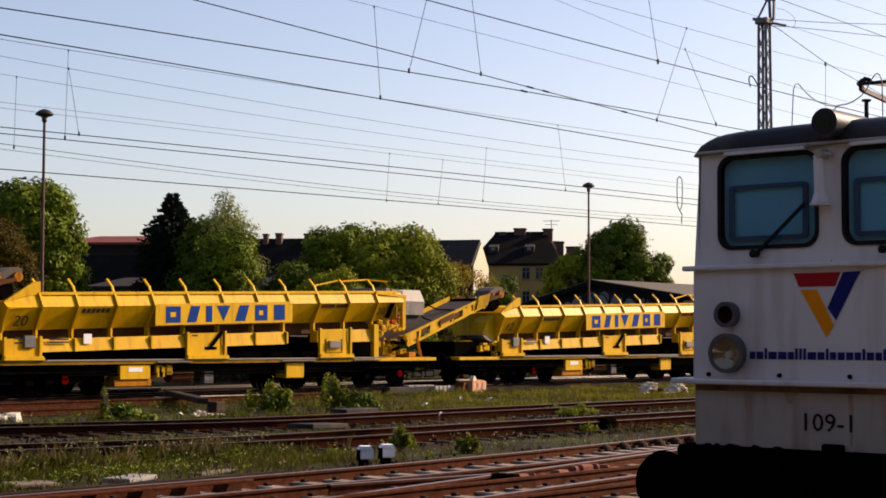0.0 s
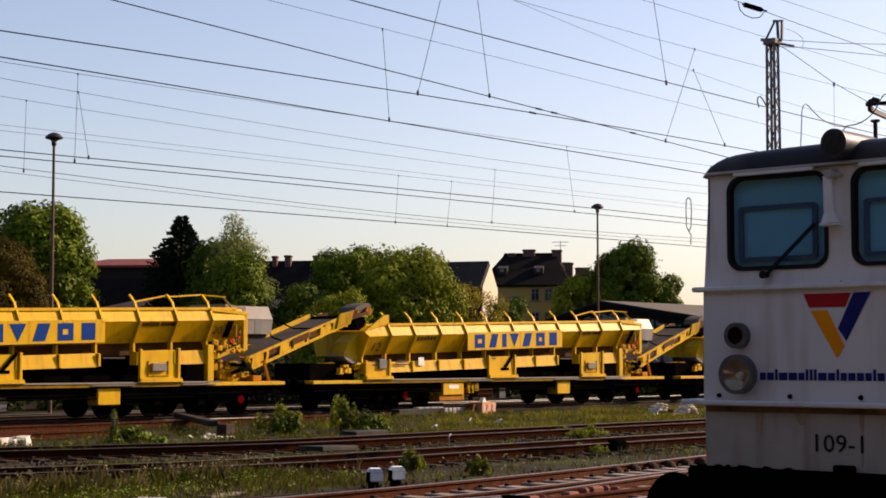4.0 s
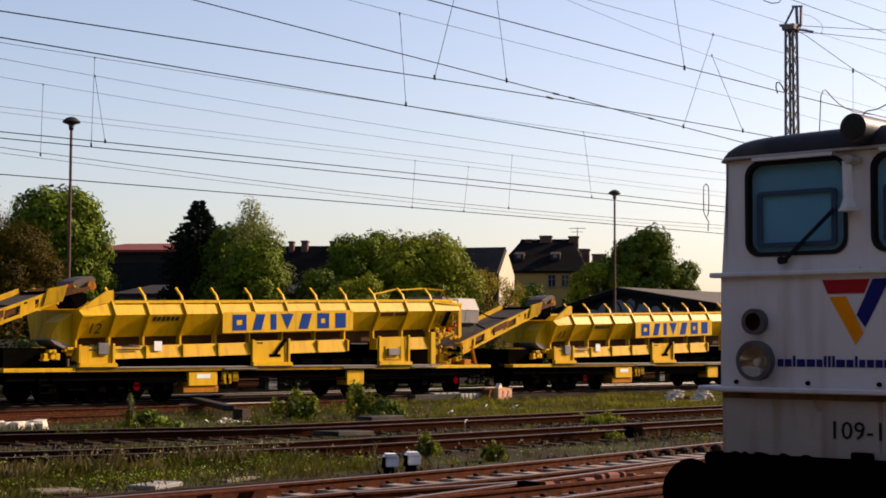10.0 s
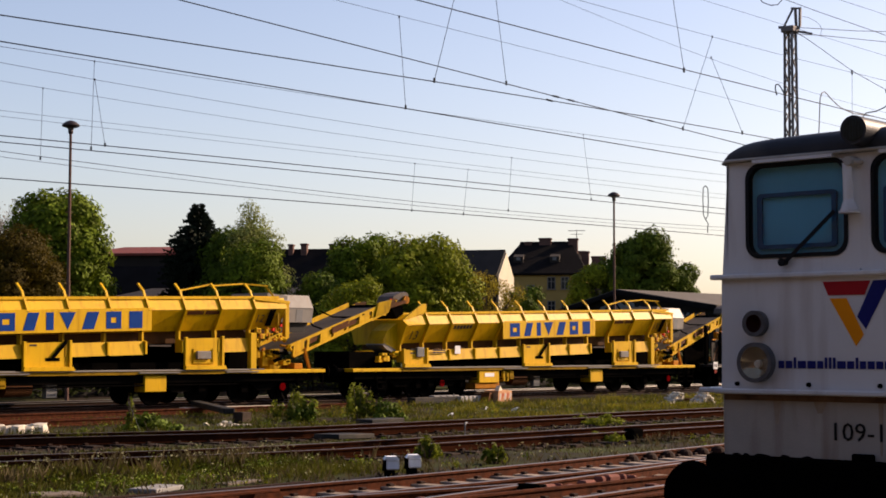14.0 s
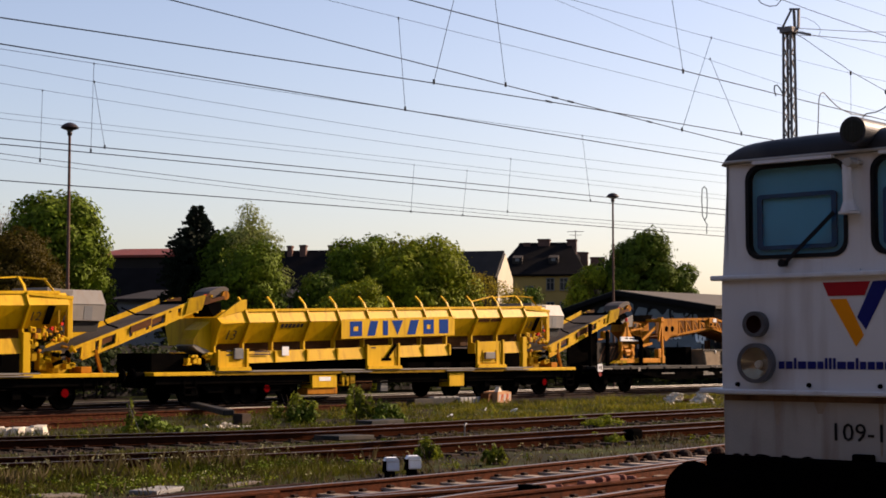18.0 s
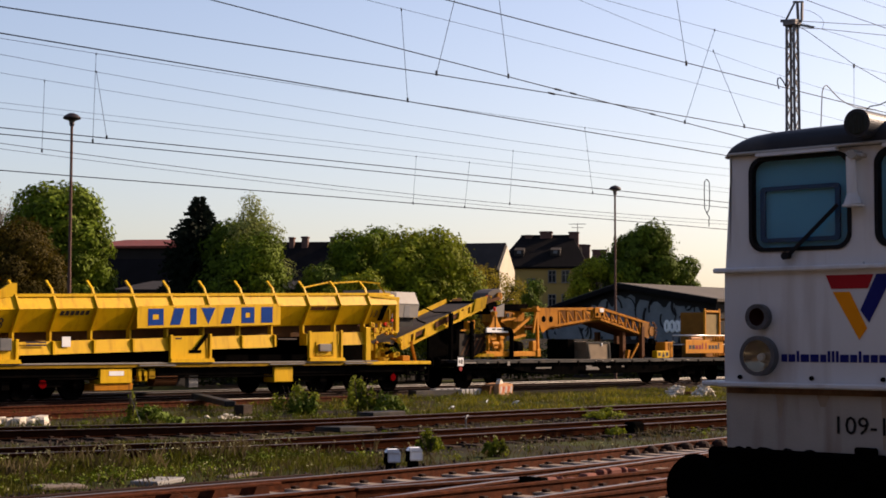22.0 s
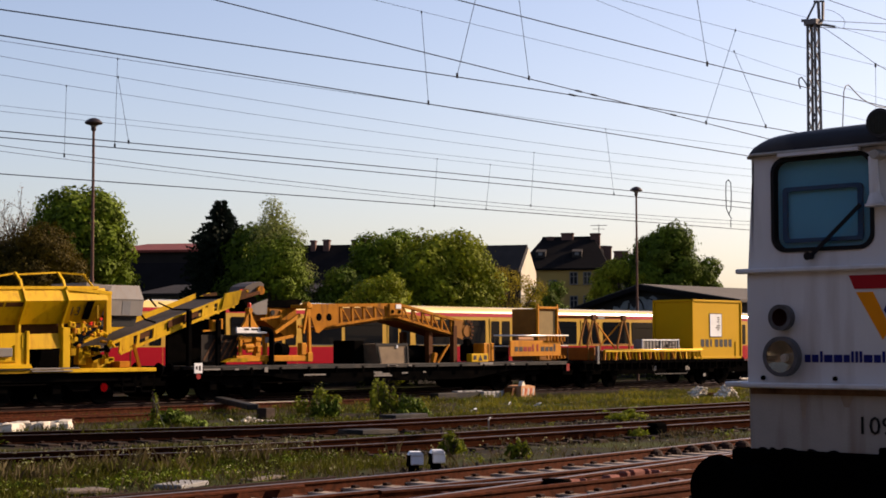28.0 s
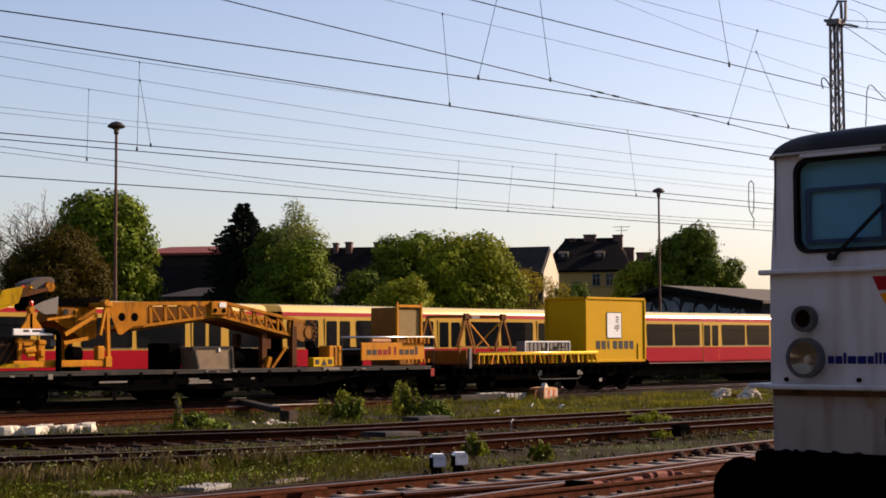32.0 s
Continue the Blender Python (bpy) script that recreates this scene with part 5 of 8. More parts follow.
    part("cab_bulkhead", Geo().box(0.22, 0.26, -1.0, 1.0, 1.1, 3.1), CAB_TEAL, th)
    part("cab_floor", Geo().box(0.06, 0.22, -1.0, 1.0, 1.2, 1.26), CAB_TEAL, th)
    part("desk", Geo().rbox(0.08, 0.20, -0.96, 0.96, 1.9, 2.38, 0.03), CAB_FRAME, th)
    # roof, lofted with a rounded brow
    g = Geo()
    n = 24
    secs = [(-0.03, 1.0, 3.085, 0.0), (-0.035, 1.0, 3.082, 0.062), (-0.01, 1.008, 3.080, 0.114), (0.05, 1.016, 3.078, 0.150), (0.16, 1.03, 3.078, 0.170), (0.4, 1.06, 3.078, 0.184), (2.2, 1.45, 3.085, 0.24), (13.0, 1.45, 3.085, 0.26)]
    for x, w, z, rise in secs:
        for i in range(n + 1):
            u = math.sin(math.pi / 2 * (-1 + 2 * i / n))
            g.v.append((x, u * w, z + rise * ((1 - abs(u) ** 10) ** 0.5 * 0.88 + 0.12 * (1 - u * u))))
    k = n + 1
    for j in range(len(secs) - 1):
        g.f += [(j * k + i, j * k + i + 1, (j + 1) * k + i + 1, (j + 1) * k + i) for i in range(n)]
    g.poly(*[(-0.028, -1.03 + 2.06 * i / 12, 3.07) for i in (0, 12)], (0.05, 1.03, 3.07), (0.05, -1.03, 3.07))
    part("roof", g, LOCO_ROOF, th, "dark grey domed roof", True)
    part("roof_gutter", Geo().line([(0.9, 1.15, 3.075), (0.03, 1.045, 3.075), (-0.035, 0.99, 3.082), (-0.04, -0.99, 3.082)], 0.011, 8), LOCO_APRON, th)
    lp = part("roof_lamp", disc_x(-0.16, 0.35, -0.045, 3.20, 0.092, 0.09, 36), LOCO_ROOF, th)
    part("lamp_glass", disc_x(-0.166, -0.155, -0.045, 3.20, 0.072, 0.076, 36), LAMP_GREEN, lp, "dark ribbed lamp glass")
    for k in range(-3, 4):
        q = 0.02 * k
        h = math.sqrt(0.07 ** 2 - q * q)
        part("glass_rib", Geo().rbox(-0.172, -0.165, -0.045 + q - 0.004, -0.045 + q + 0.004, 3.20 - h, 3.20 + h, 0.002), LAMP_GREEN, lp)
    hn = part("horn", Geo().tube((-0.06, 0.055, 3.0), (-0.06, 0.045, 2.76), 0.030, 0.034, 16).tube((-0.06, 0.045, 2.76), (-0.06, 0.04, 2.69), 0.034, 0.062, 16).tube((-0.06, 0.04, 2.69), (-0.06, 0.04, 2.675), 0.070, 0.070, 16), LOCO_WHITE, th, "white horn")
    part("horn_bracket", Geo().tube((0, 0.03, 3.01), (-0.10, 0.03, 3.01), 0.035, 0.03, 12).rbox(-0.07, 0.0, -0.035, 0.05, 2.99, 3.02, 0.008), LOCO_APRON, hn)
    # emblem, address line (bars), running number
    lift = 0.024
    em = part("emblem", Geo().prism([(y, z + lift) for y, z in ((0.265, 2.215), (-0.075, 2.215), (-0.035, 2.125), (0.225, 2.125))], -0.017, -0.013, "x"), LOGO_RED, th, "red bar of a three-coloured triangle")
    part("emblem_leg", Geo().prism([(y, z + lift) for y, z in ((0.215, 2.105), (0.095, 2.105), (-0.025, 1.87), (0.03, 1.795))], -0.017, -0.013, "x"), LOGO_YELLOW, em, "amber leg")
    part("emblem_leg", Geo().prism([(y, z + lift) for y, z in ((-0.095, 2.215), (-0.215, 2.218), (-0.04, 1.905), (0.02, 1.985))], -0.017, -0.013, "x"), NAVY, em, "navy leg")
    rnd = random.Random(4)
    y = 0.60
    while y > -0.6:
        w = rnd.choice((0.020, 0.044, 0.050, 0.062))
        part("painted_bar", Geo().rbox(-0.017, -0.013, y - w, y, 1.672, 1.745 if w < 0.03 else 1.722, 0.0015), NAVY, th, "navy bar of a painted line" if y > 0.59 else "")
        y -= w + 0.010
    lettering("109-1", 0.165, RUBBER, th, Matrix(((0, 0, -1, -0.004), (-1, 0, 0, 0.03), (0, 1, 0, 1.21), (0, 0, 0, 1))), 0.34, "running_number")
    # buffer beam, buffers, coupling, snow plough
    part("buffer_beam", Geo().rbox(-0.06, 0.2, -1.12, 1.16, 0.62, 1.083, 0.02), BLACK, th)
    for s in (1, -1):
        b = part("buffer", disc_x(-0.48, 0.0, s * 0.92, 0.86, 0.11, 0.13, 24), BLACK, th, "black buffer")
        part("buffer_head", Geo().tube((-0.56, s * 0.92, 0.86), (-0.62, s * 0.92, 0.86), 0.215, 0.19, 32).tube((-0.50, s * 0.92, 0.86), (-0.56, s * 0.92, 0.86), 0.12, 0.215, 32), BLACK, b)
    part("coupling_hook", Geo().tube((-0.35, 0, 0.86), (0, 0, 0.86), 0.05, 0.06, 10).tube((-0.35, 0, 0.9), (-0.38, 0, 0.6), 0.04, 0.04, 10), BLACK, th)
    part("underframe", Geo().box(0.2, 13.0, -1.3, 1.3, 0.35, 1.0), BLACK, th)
    for x in (2.2, 4.6, 9.0, 11.4):
        for s in (-0.75, 0.75):
            part("wheel", Geo().tube((x, s - 0.06, 0.62), (x, s + 0.06, 0.62), 0.62, 0.62, 28), BLACK, th)
    # folded pantograph and roof insulators
    pg = part("pantograph", Geo().bar((1.54, 0.55, 3.73), (4.4, 0.50, 3.90), 0.022, 0.028).bar((1.56, 0.55, 3.67), (4.4, 0.50, 3.38), 0.03, 0.034).bar((4.4, 0.50, 3.90), (5.4, 0.50, 3.45), 0.05, 0.05).tube((4.4, -0.6, 3.38), (4.4, 0.6, 3.38), 0.05, None, 10), MAST_GREY, th, "folded pantograph")
    part("collector_head", Geo().tube((1.54, -0.55, 3.71), (1.54, 0.58, 3.71), 0.014, None, 10).tube((1.50, 0.52, 3.72), (1.57, 0.58, 3.72), 0.026, 0.022, 12).tube((1.54, 0.53, 3.75), (1.58, 0.50, 3.74), 0.016, None, 10).rbox(1.52, 1.57, 0.535, 0.565, 3.655, 3.70, 0.008), DECK_STEEL, pg)
    part("insulator", Geo().lathe([(0.04, 0), (0.04, 0.10), (0.016, 0.12), (0.016, 0.28), (0.034, 0.285), (0.036, 0.30), (0.0, 0.305)], 14, (1.54, 0.51, 3.29)), DECK_STEEL, th)
    part("roof_cable", Geo().line([(1.3, 0.80, 3.25), (1.34, 0.72, 3.46), (1.34, 0.64, 3.535), (1.34, 0.56, 3.54), (1.34, 0.50, 3.56), (1.34, 0.45, 3.59), (1.34, 0.41, 3.63), (1.34, 0.38, 3.68), (1.34, 0.36, 3.71), (1.34, 0.34, 3.735), (1.34, 0.32, 3.74), (1.34, 0.30, 3.725), (1.34, 0.285, 3.68), (1.34, 0.28, 3.28)], 0.0045, 6), STEEL, th)
    return th


SEAM = surface("rust_and_shade_seam", (0.20, 0.115, 0.07), 0.8, 0, 0.6, 5, 40, 0.2, (0.035, 0.016, 0.01, 0.9), fresh=True)
STAIN = surface("brown_stain", (0.36, 0.29, 0.22), 0.7, 0, 0.25, 8, 40, 0.05, fresh=True)
LAMP_RING = surface("chipped_grey_lamp_ring", (0.11, 0.11, 0.115), 0.5, 0.2, 0.35, 14, 60, 0.2, (0.03, 0.02, 0.016, 0.7), fresh=True)
LAMP_GREEN = surface("green_grey_lamp_glass", (0.05, 0.062, 0.055), 0.2, 0, 0.2, 20, 60, 0.1)
REFLECTOR = surface("lamp_reflector", (0.34, 0.31, 0.25), 0.16, 0.8, 0.2, 8, 30, 0, (0.10, 0.09, 0.08, 0.8), fresh=True)
DARK_LAMP = surface("dark_lamp_glass", (0.045, 0.014, 0.010), 0.5, 0, 0.2, 8, 30, 0, None, 0, 0, 0.02)
locomotive()


# ---- the freight train ----
TRACK_Y = 42.4
MOVERS, WHEELS = [], []
BAYS = [-8.55, -7.33, -6.04, -4.58, -3.13, -1.68, -0.22, 1.30, 2.73, 4.18, 5.67, 7.13]


def zt(x):
    """Top edge of the silo, rising towards the discharge end."""
    return 3.09 + (x + 7.33) * 0.0277


def strip(x0, x1, ya, za, yb, zb, thick=0.04):
    """A plate of the silo side between two levels below its top edge, on the near side."""
    g = Geo()
    a = [(x0, ya, zt(x0) + za), (x1, ya, zt(x1) + za), (x1, yb, zt(x1) + zb), (x0, yb, zt(x0) + zb)]
    b = [(x, y + thick, z) for x, y, z in a]
    g.v = a + b
    g.f = [(0, 1, 2, 3), (7, 6, 5, 4), (0, 4, 5, 1), (1, 5, 6, 2), (2, 6, 7, 3), (3, 7, 4, 0)]
    return g


def mirrored(g):
    m = Geo()
    m.v, m.f = [(x, -y, z) for x, y, z in g.v], [tuple(reversed(f)) for f in g.f]
    return m


def axle_pair(parent, x, r=0.46):
    ws = part("wheelset", Geo().tube((0, -0.70, 0), (0, 0.70, 0), 0.07, None, 10), BLACK, parent)
    ws.matrix_local = pose(x, 0, r)
    for s in (-1, 1):
        part("wheel", Geo().tube((0, s * 0.685, 0), (0, s * 0.815, 0), r, r, 24).tube((0, s * 0.815, 0), (0, s * 0.84, 0), 0.16, 0.12, 12).box(-0.02, 0.02, s * 0.82, s * 0.835, -r * 0.7, r * 0.7), BLACK, ws)
    WHEELS.append((ws, x, r))
    return ws


def bogie(th, x, base=0.9):
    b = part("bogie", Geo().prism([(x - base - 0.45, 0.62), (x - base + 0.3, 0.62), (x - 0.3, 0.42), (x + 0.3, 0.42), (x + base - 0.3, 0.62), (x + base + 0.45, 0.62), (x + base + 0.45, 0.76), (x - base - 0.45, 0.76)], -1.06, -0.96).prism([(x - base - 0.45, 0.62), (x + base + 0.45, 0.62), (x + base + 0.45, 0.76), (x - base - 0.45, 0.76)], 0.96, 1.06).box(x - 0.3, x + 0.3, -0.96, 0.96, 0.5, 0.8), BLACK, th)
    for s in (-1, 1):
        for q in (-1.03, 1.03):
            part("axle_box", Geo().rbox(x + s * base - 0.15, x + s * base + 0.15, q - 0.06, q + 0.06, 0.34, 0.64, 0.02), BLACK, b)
    for s in (-1, 1):
        axle_pair(b, x + s * base)
    return b


def buffers(th, x0, x1, z=1.02):
    for x, s in ((x0, -1), (x1, 1)):
        for y in (-0.87, 0.87):
            b = part("buffer", Geo().tube((x, y, z), (x + s * 0.42, y, z), 0.10, 0.09, 14), BLACK, th)
            part("buffer_head", Geo().tube((x + s * 0.42, y, z), (x + s * 0.48, y, z), 0.22, 0.2, 22), BLACK, b)
        part("coupling", Geo().tube((x, 0, z - 0.05), (x + s * 0.5, 0, z - 0.08), 0.05, 0.05, 10), BLACK, th)


def notched_block(x, z, w, h, kind, slant):
    """Plain blue shape of a company's painted name: a block with slots, not lettered."""
    g = Geo()
    y0, y1 = -0.006, 0.0
    if kind == 0:
        g.box(x, x + w, y0, y1, z, z + h)
    elif kind == 1:
        t = 0.18
        g.box(x, x + w, y0, y1, z, z + t).box(x, x + w, y0, y1, z + h - t, z + h).box(x, x + t, y0, y1, z + t, z + h - t).box(x + w - t, x + w, y0, y1, z + t, z + h - t)
    else:
        g.prism([(x, z), (x + w * 0.7, z), (x + w, z + h), (x + w * 0.3, z + h)] if kind == 2 else [(x, z + h), (x + w / 2, z), (x + w, z + h)], y0, y1)
    g.v = [(a, b, c + slant * (a - x) + slant * x) for a, b, c in g.v]
    return g


def hopper_wagon(number):
    """Yellow material conveyor wagon: silo with ribs, deck, running gear, discharge conveyor."""
    th = thing("conveyor_wagon", pose(0, 0, 0), "yellow ribbed conveyor wagon with inclined discharge belt" + (f" and number {number}" if number else ""), "freight wagon", "conveyor wagons")
    # silo plates and ribs
    for i, (a, b) in enumerate(zip(BAYS, BAYS[1:])):
        drop = -0.22 if i == 0 else 0
        if i == 0:
            g = Geo()
            q = [(a, -1.30, zt(a) - 0.22), (b, -1.25, zt(b)), (b, -1.45, zt(b) - 0.38), (a, -1.45, zt(a) - 0.42)]
            g.v = q + [(x, y + 0.04, z) for x, y, z in q]
            g.f = [(0, 1, 2, 3), (7, 6, 5, 4), (0, 4, 5, 1), (1, 5, 6, 2), (2, 6, 7, 3), (3, 7, 4, 0)]
            part("upper_panel", g, YELLOW, th)
        else:
            part("upper_panel", strip(a, b, -1.25, 0, -1.45, -0.38), YELLOW, th)
        part("lower_panel", strip(a, b, -1.45, -0.38, -1.04, -1.06), YELLOW, th)
        if i not in (8,):
            part("skirt_plate", strip(a + 0.06, b - 0.06, -1.26, -1.34, -1.33, -1.72 - 0.006 * i), YELLOW, th)
        # recess band: overhang shade is put into its dark colour, with grime
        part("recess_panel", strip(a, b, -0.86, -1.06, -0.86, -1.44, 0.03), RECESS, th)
        # far skirt takes the darker yellow, its shade put into the colour
        part("far_skirt", mirrored(strip(a + 0.06, b - 0.06, -1.26, -1.34, -1.33, -1.74)), YELLOW_WORN_SHADE, th)
        part("far_panel", mirrored(strip(a, b, -1.25, 0, -1.45, -0.38)), YELLOW, th)
        part("far_lower_panel", mirrored(strip(a, b, -1.45, -0.38, -1.04, -1.06)), YELLOW, th)
    for i, x in enumerate(BAYS):
        z = zt(x)
        g = Geo()
        w = 0.036
        top = -0.22 if i == 0 else 0.03
        prof = [(-1.31, top), (-1.53, -0.38), (-1.17, -1.06), (-1.17, -1.32), (-1.36, -1.36), (-1.36, -1.74), (-1.0, -1.74), (-1.0, -1.06), (-1.42, -0.38), (-1.20, top)]
        n = len(prof)
        g.v = [(x - w, y, z + q) for y, q in prof] + [(x + w, y, z + q) for y, q in prof]
        g.f = [tuple(range(n)), tuple(range(2 * n - 1, n - 1, -1))] + [(k, (k + 1) % n, n + (k + 1) % n, n + k) for k in range(n)]
        part("rib", g, YELLOW, th)
        if i:
            part("stake", Geo().bar((x, -1.27, z), (x, -1.16, z + 0.24), 0.075, 0.05).bar((x, -1.16, z + 0.22), (x, -0.90, z + 0.46), 0.075, 0.05), YELLOW, th)
    for s in (-1, 1):
        part("top_rail", Geo().bar((BAYS[1] - 0.05, s * 1.27, zt(BAYS[1]) + 0.02), (8.3, s * 1.27, zt(8.3) + 0.0), 0.10, 0.09), YELLOW, th)
    # end gusset, hand rails at the discharge end
    part("end_gusset", Geo().prism([(-8.55, zt(-8.55) - 0.20), (-7.55, zt(-7.5) + 0.36), (-7.30, zt(-7.3) + 0.38), (-7.30, zt(-7.3) + 0.02), (-7.6, zt(-7.6) + 0.0), (-8.4, zt(-8.4) - 0.22)], -1.30, -1.22), YELLOW, th)
    part("grab_rail", Geo().bar((4.4, -0.92, 3.66), (5.62, -0.90, 3.88), 0.05, 0.05).bar((5.62, -0.90, 3.84), (7.06, -0.88, 3.95), 0.05, 0.05), YELLOW, th)
    part("slanting_stay", Geo().bar((7.06, -0.88, 3.95), (7.98, -1.10, 3.90), 0.05, 0.05).bar((7.96, -0.95, 3.93), (8.20, -1.20, 3.50), 0.09, 0.06), YELLOW, th)
    part("upper_panel", strip(7.13, 8.55, -1.25, -0.02, -1.45, -0.38), YELLOW, th)
    # recessed end panel is darkened by colour for the shade on it
    part("lower_panel", strip(7.13, 8.50, -1.45, -0.38, -1.04, -1.06), YELLOW_WORN_SHADE, th)
    part("end_post", Geo().rbox(8.54, 8.74, -1.36, -1.2, 2.14, 3.42, 0.02), YELLOW, th)
    part("end_rail", Geo().bar((7.13, -1.33, zt(7.1) - 0.02), (8.74, -1.33, 3.36), 0.08, 0.10), YELLOW, th)
    part("inner_slot", strip(7.80, 8.06, -1.46, -0.40, -1.14, -0.95, 0.006), BLACK, th, "dark open slot")
    part("upright", Geo().rbox(8.20, 8.28, -1.36, -1.30, 2.35, 3.36, 0.012), YELLOW_WORN_SHADE, th)
    part("pale_shelf", Geo().prism([(8.1, 3.50), (9.0, 3.46), (9.02, 3.60), (8.1, 3.68)], -0.95, 0.9), HOOD, th, "pale grey shelf")
    rnd = random.Random(9)
    for _ in range(22):
        x, z = rnd.uniform(7.2, 8.4), rnd.uniform(2.02, 2.42)
        part("valve", Geo().rbox(x, x + rnd.uniform(0.06, 0.18), -1.42, -1.31, z, z + rnd.uniform(0.06, 0.2), 0.025), rnd.choice((YELLOW, YELLOW, YELLOW, YELLOW_WORN_SHADE, ORANGE, ORANGE)), th)
    for _ in range(18):
        x, z = rnd.uniform(7.3, 8.9), rnd.uniform(1.45, 2.2)
        part("hydraulic_motor", Geo().tube((x, -1.38, z), (x + rnd.uniform(-0.2, 0.2), -1.28, z + rnd.uniform(-0.15, 0.15)), rnd.uniform(0.04, 0.09), None, 10), rnd.choice((YELLOW_WORN_SHADE, YELLOW, YELLOW, ORANGE, BLACK)), th)
    part("marker_disc", Geo().tube((8.0, -1.40, 2.44), (8.0, -1.30, 2.44), 0.06, 0.05, 14).tube((8.32, -1.42, 2.58), (8.32, -1.36, 2.58), 0.05, 0.04, 14), RED_LAMP, th, "bright red lamp glass")
    # silo ends and chain floor, black block standing for drive gear and deep shade
    part("drive_and_shade_block", Geo().prism([(-6.6, 1.12), (8.2, 1.12), (8.2, zt(8.2) - 1.31), (-6.6, zt(-6.6) - 1.31)], -0.45, 0.45), BLACK, th)
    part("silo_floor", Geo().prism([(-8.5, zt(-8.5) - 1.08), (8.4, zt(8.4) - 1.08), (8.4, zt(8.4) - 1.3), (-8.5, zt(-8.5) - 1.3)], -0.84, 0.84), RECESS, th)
    part("silo_end", Geo().prism([(-1.2, zt(-8.5) - 1.1), (1.2, zt(-8.5) - 1.1), (1.42, zt(-8.5) - 0.4), (1.25, zt(-8.5) - 0.2), (-1.25, zt(-8.5) - 0.2), (-1.42, zt(-8.5) - 0.4)], -8.56, -8.5, "x"), YELLOW, th)
    # company board with plain shapes
    bd = part("name_board", Geo().prism([(-3.13, 2.19), (2.80, 2.36), (2.80, 3.06), (-3.13, 2.87)], -1.515, -1.485), YELLOW, th, "flat yellow name board")
    for k, (x, w, kind) in enumerate(((-2.72, 0.60, 1), (-1.86, 0.56, 2), (-1.06, 0.26, 0), (-0.60, 0.58, 3), (0.20, 0.62, 2), (1.08, 0.56, 1), (1.94, 0.50, 0))):
        o = part("painted_shape", notched_block(x, 0, w, 0.52, kind, 0.0295), BLUE, bd, "blue painted block" if k == 0 else "")
        o.matrix_local = pose(0, -1.516, 2.36)
    # legs down to the deck
    for a, b, z0 in ((-8.55, -7.33, 1.13), (-1.68, -0.10, 1.13), (4.30, 5.80, 1.13)):
        lg = part("support_frame", Geo().prism([(a, z0), (b, z0), (b, zt(b) - 1.30), (a, zt(a) - 1.30)], -1.34, -1.28), YELLOW, th)
        part("flange", Geo().rbox(a - 0.06, a + 0.05, -1.40, -1.30, z0, zt(a) - 1.25, 0.015), YELLOW, lg)
        part("flange", Geo().rbox(b - 0.05, b + 0.06, -1.40, -1.30, z0, zt(b) - 1.25, 0.015), YELLOW, lg)
        part("foot", Geo().prism([(a - 0.1, z0), (b + 0.12, z0), (b + 0.05, z0 + 0.12), (a - 0.05, z0 + 0.12)], -1.48, -1.34), YELLOW, lg)
    part("slot", Geo().prism([(-0.95, 1.42), (-0.45, 1.42), (-0.45, 1.52), (-0.95, 1.52)], -1.352, -1.342), BLACK, th)
    part("lever", Geo().bar((-0.72, -1.38, 1.52), (-0.25, -1.38, 2.0), 0.05, 0.10), BLACK, th)
    part("control_box", Geo().rbox(4.70, 5.28, -1.44, -1.34, 1.46, 1.72, 0.02), HOOD, th, "grey control box")
    part("box_surround", Geo().rbox(4.58, 5.42, -1.37, -1.342, 1.30, 1.36, 0.01).rbox(4.58, 4.63, -1.37, -1.342, 1.36, 1.80, 0.01).rbox(5.37, 5.42, -1.37, -1.342, 1.36, 1.80, 0.01), YELLOW_WORN_SHADE, th)
    part("end_box", Geo().rbox(-7.92, -7.52, -1.42, -1.342, 1.50, 1.86, 0.02), STEEL, th)
    part("notice", Geo().box(-5.75, -5.45, -1.345, -1.335, 1.62, 1.92), WHITE, th, "white notice plate")
    g = Geo()
    for a, b, z in ((-8.2, -7.95, 1.75), (-8.2, -7.95, 1.62), (-7.0, -6.3, 1.72), (-7.0, -6.3, 1.64), (-1.5, -1.25, 1.86), (2.85, 3.7, 1.86)):
        g.box(a, b, -1.352, -1.343, z, z + 0.05)
    pieces("stencil_bar", g, DARK_MARK, th)
    tilt = lambda x0, x1, u, v: strip(x0, x1, -1.462 + 0.41 * u, -0.38 - 0.68 * u, -1.462 + 0.41 * v, -0.38 - 0.68 * v, 0.006)
    for k in range(6):
        part("stencil_bar", tilt(-5.85 + k * 0.18, -5.72 + k * 0.18, 0.10, 0.30), DARK_MARK, th)
    for a in (4.30, 5.05):
        part("stencil_bar", tilt(a, a + 0.68, 0.06, 0.24), RUSTBROWN, th)
    part("end_leg", Geo().rbox(6.98, 7.25, -1.40, -1.22, 1.13, 2.32, 0.02), YELLOW, th)
    # deck, solebar, underframe kit
    # black block stands for chain gear and the deep shade around it
    part("chain_and_shade_block", Geo().rbox(-7.0, 6.9, -0.45, 0.45, 1.32, 2.0, 0.03), BLACK, th)
    # middle of the deck is darker than its two ends
    part("deck", Geo().box(-8.7, 7.0, -1.40, 1.40, 0.985, 1.10), DECK_YELLOW, th, "dull dark yellow deck")
    part("deck_end", Geo().rbox(-11.2, -8.72, -1.40, 1.40, 0.985, 1.10, 0.01), YELLOW, th)
    part("deck_end", Geo().rbox(7.02, 10.4, -1.40, 1.40, 0.985, 1.10, 0.01), YELLOW, th)
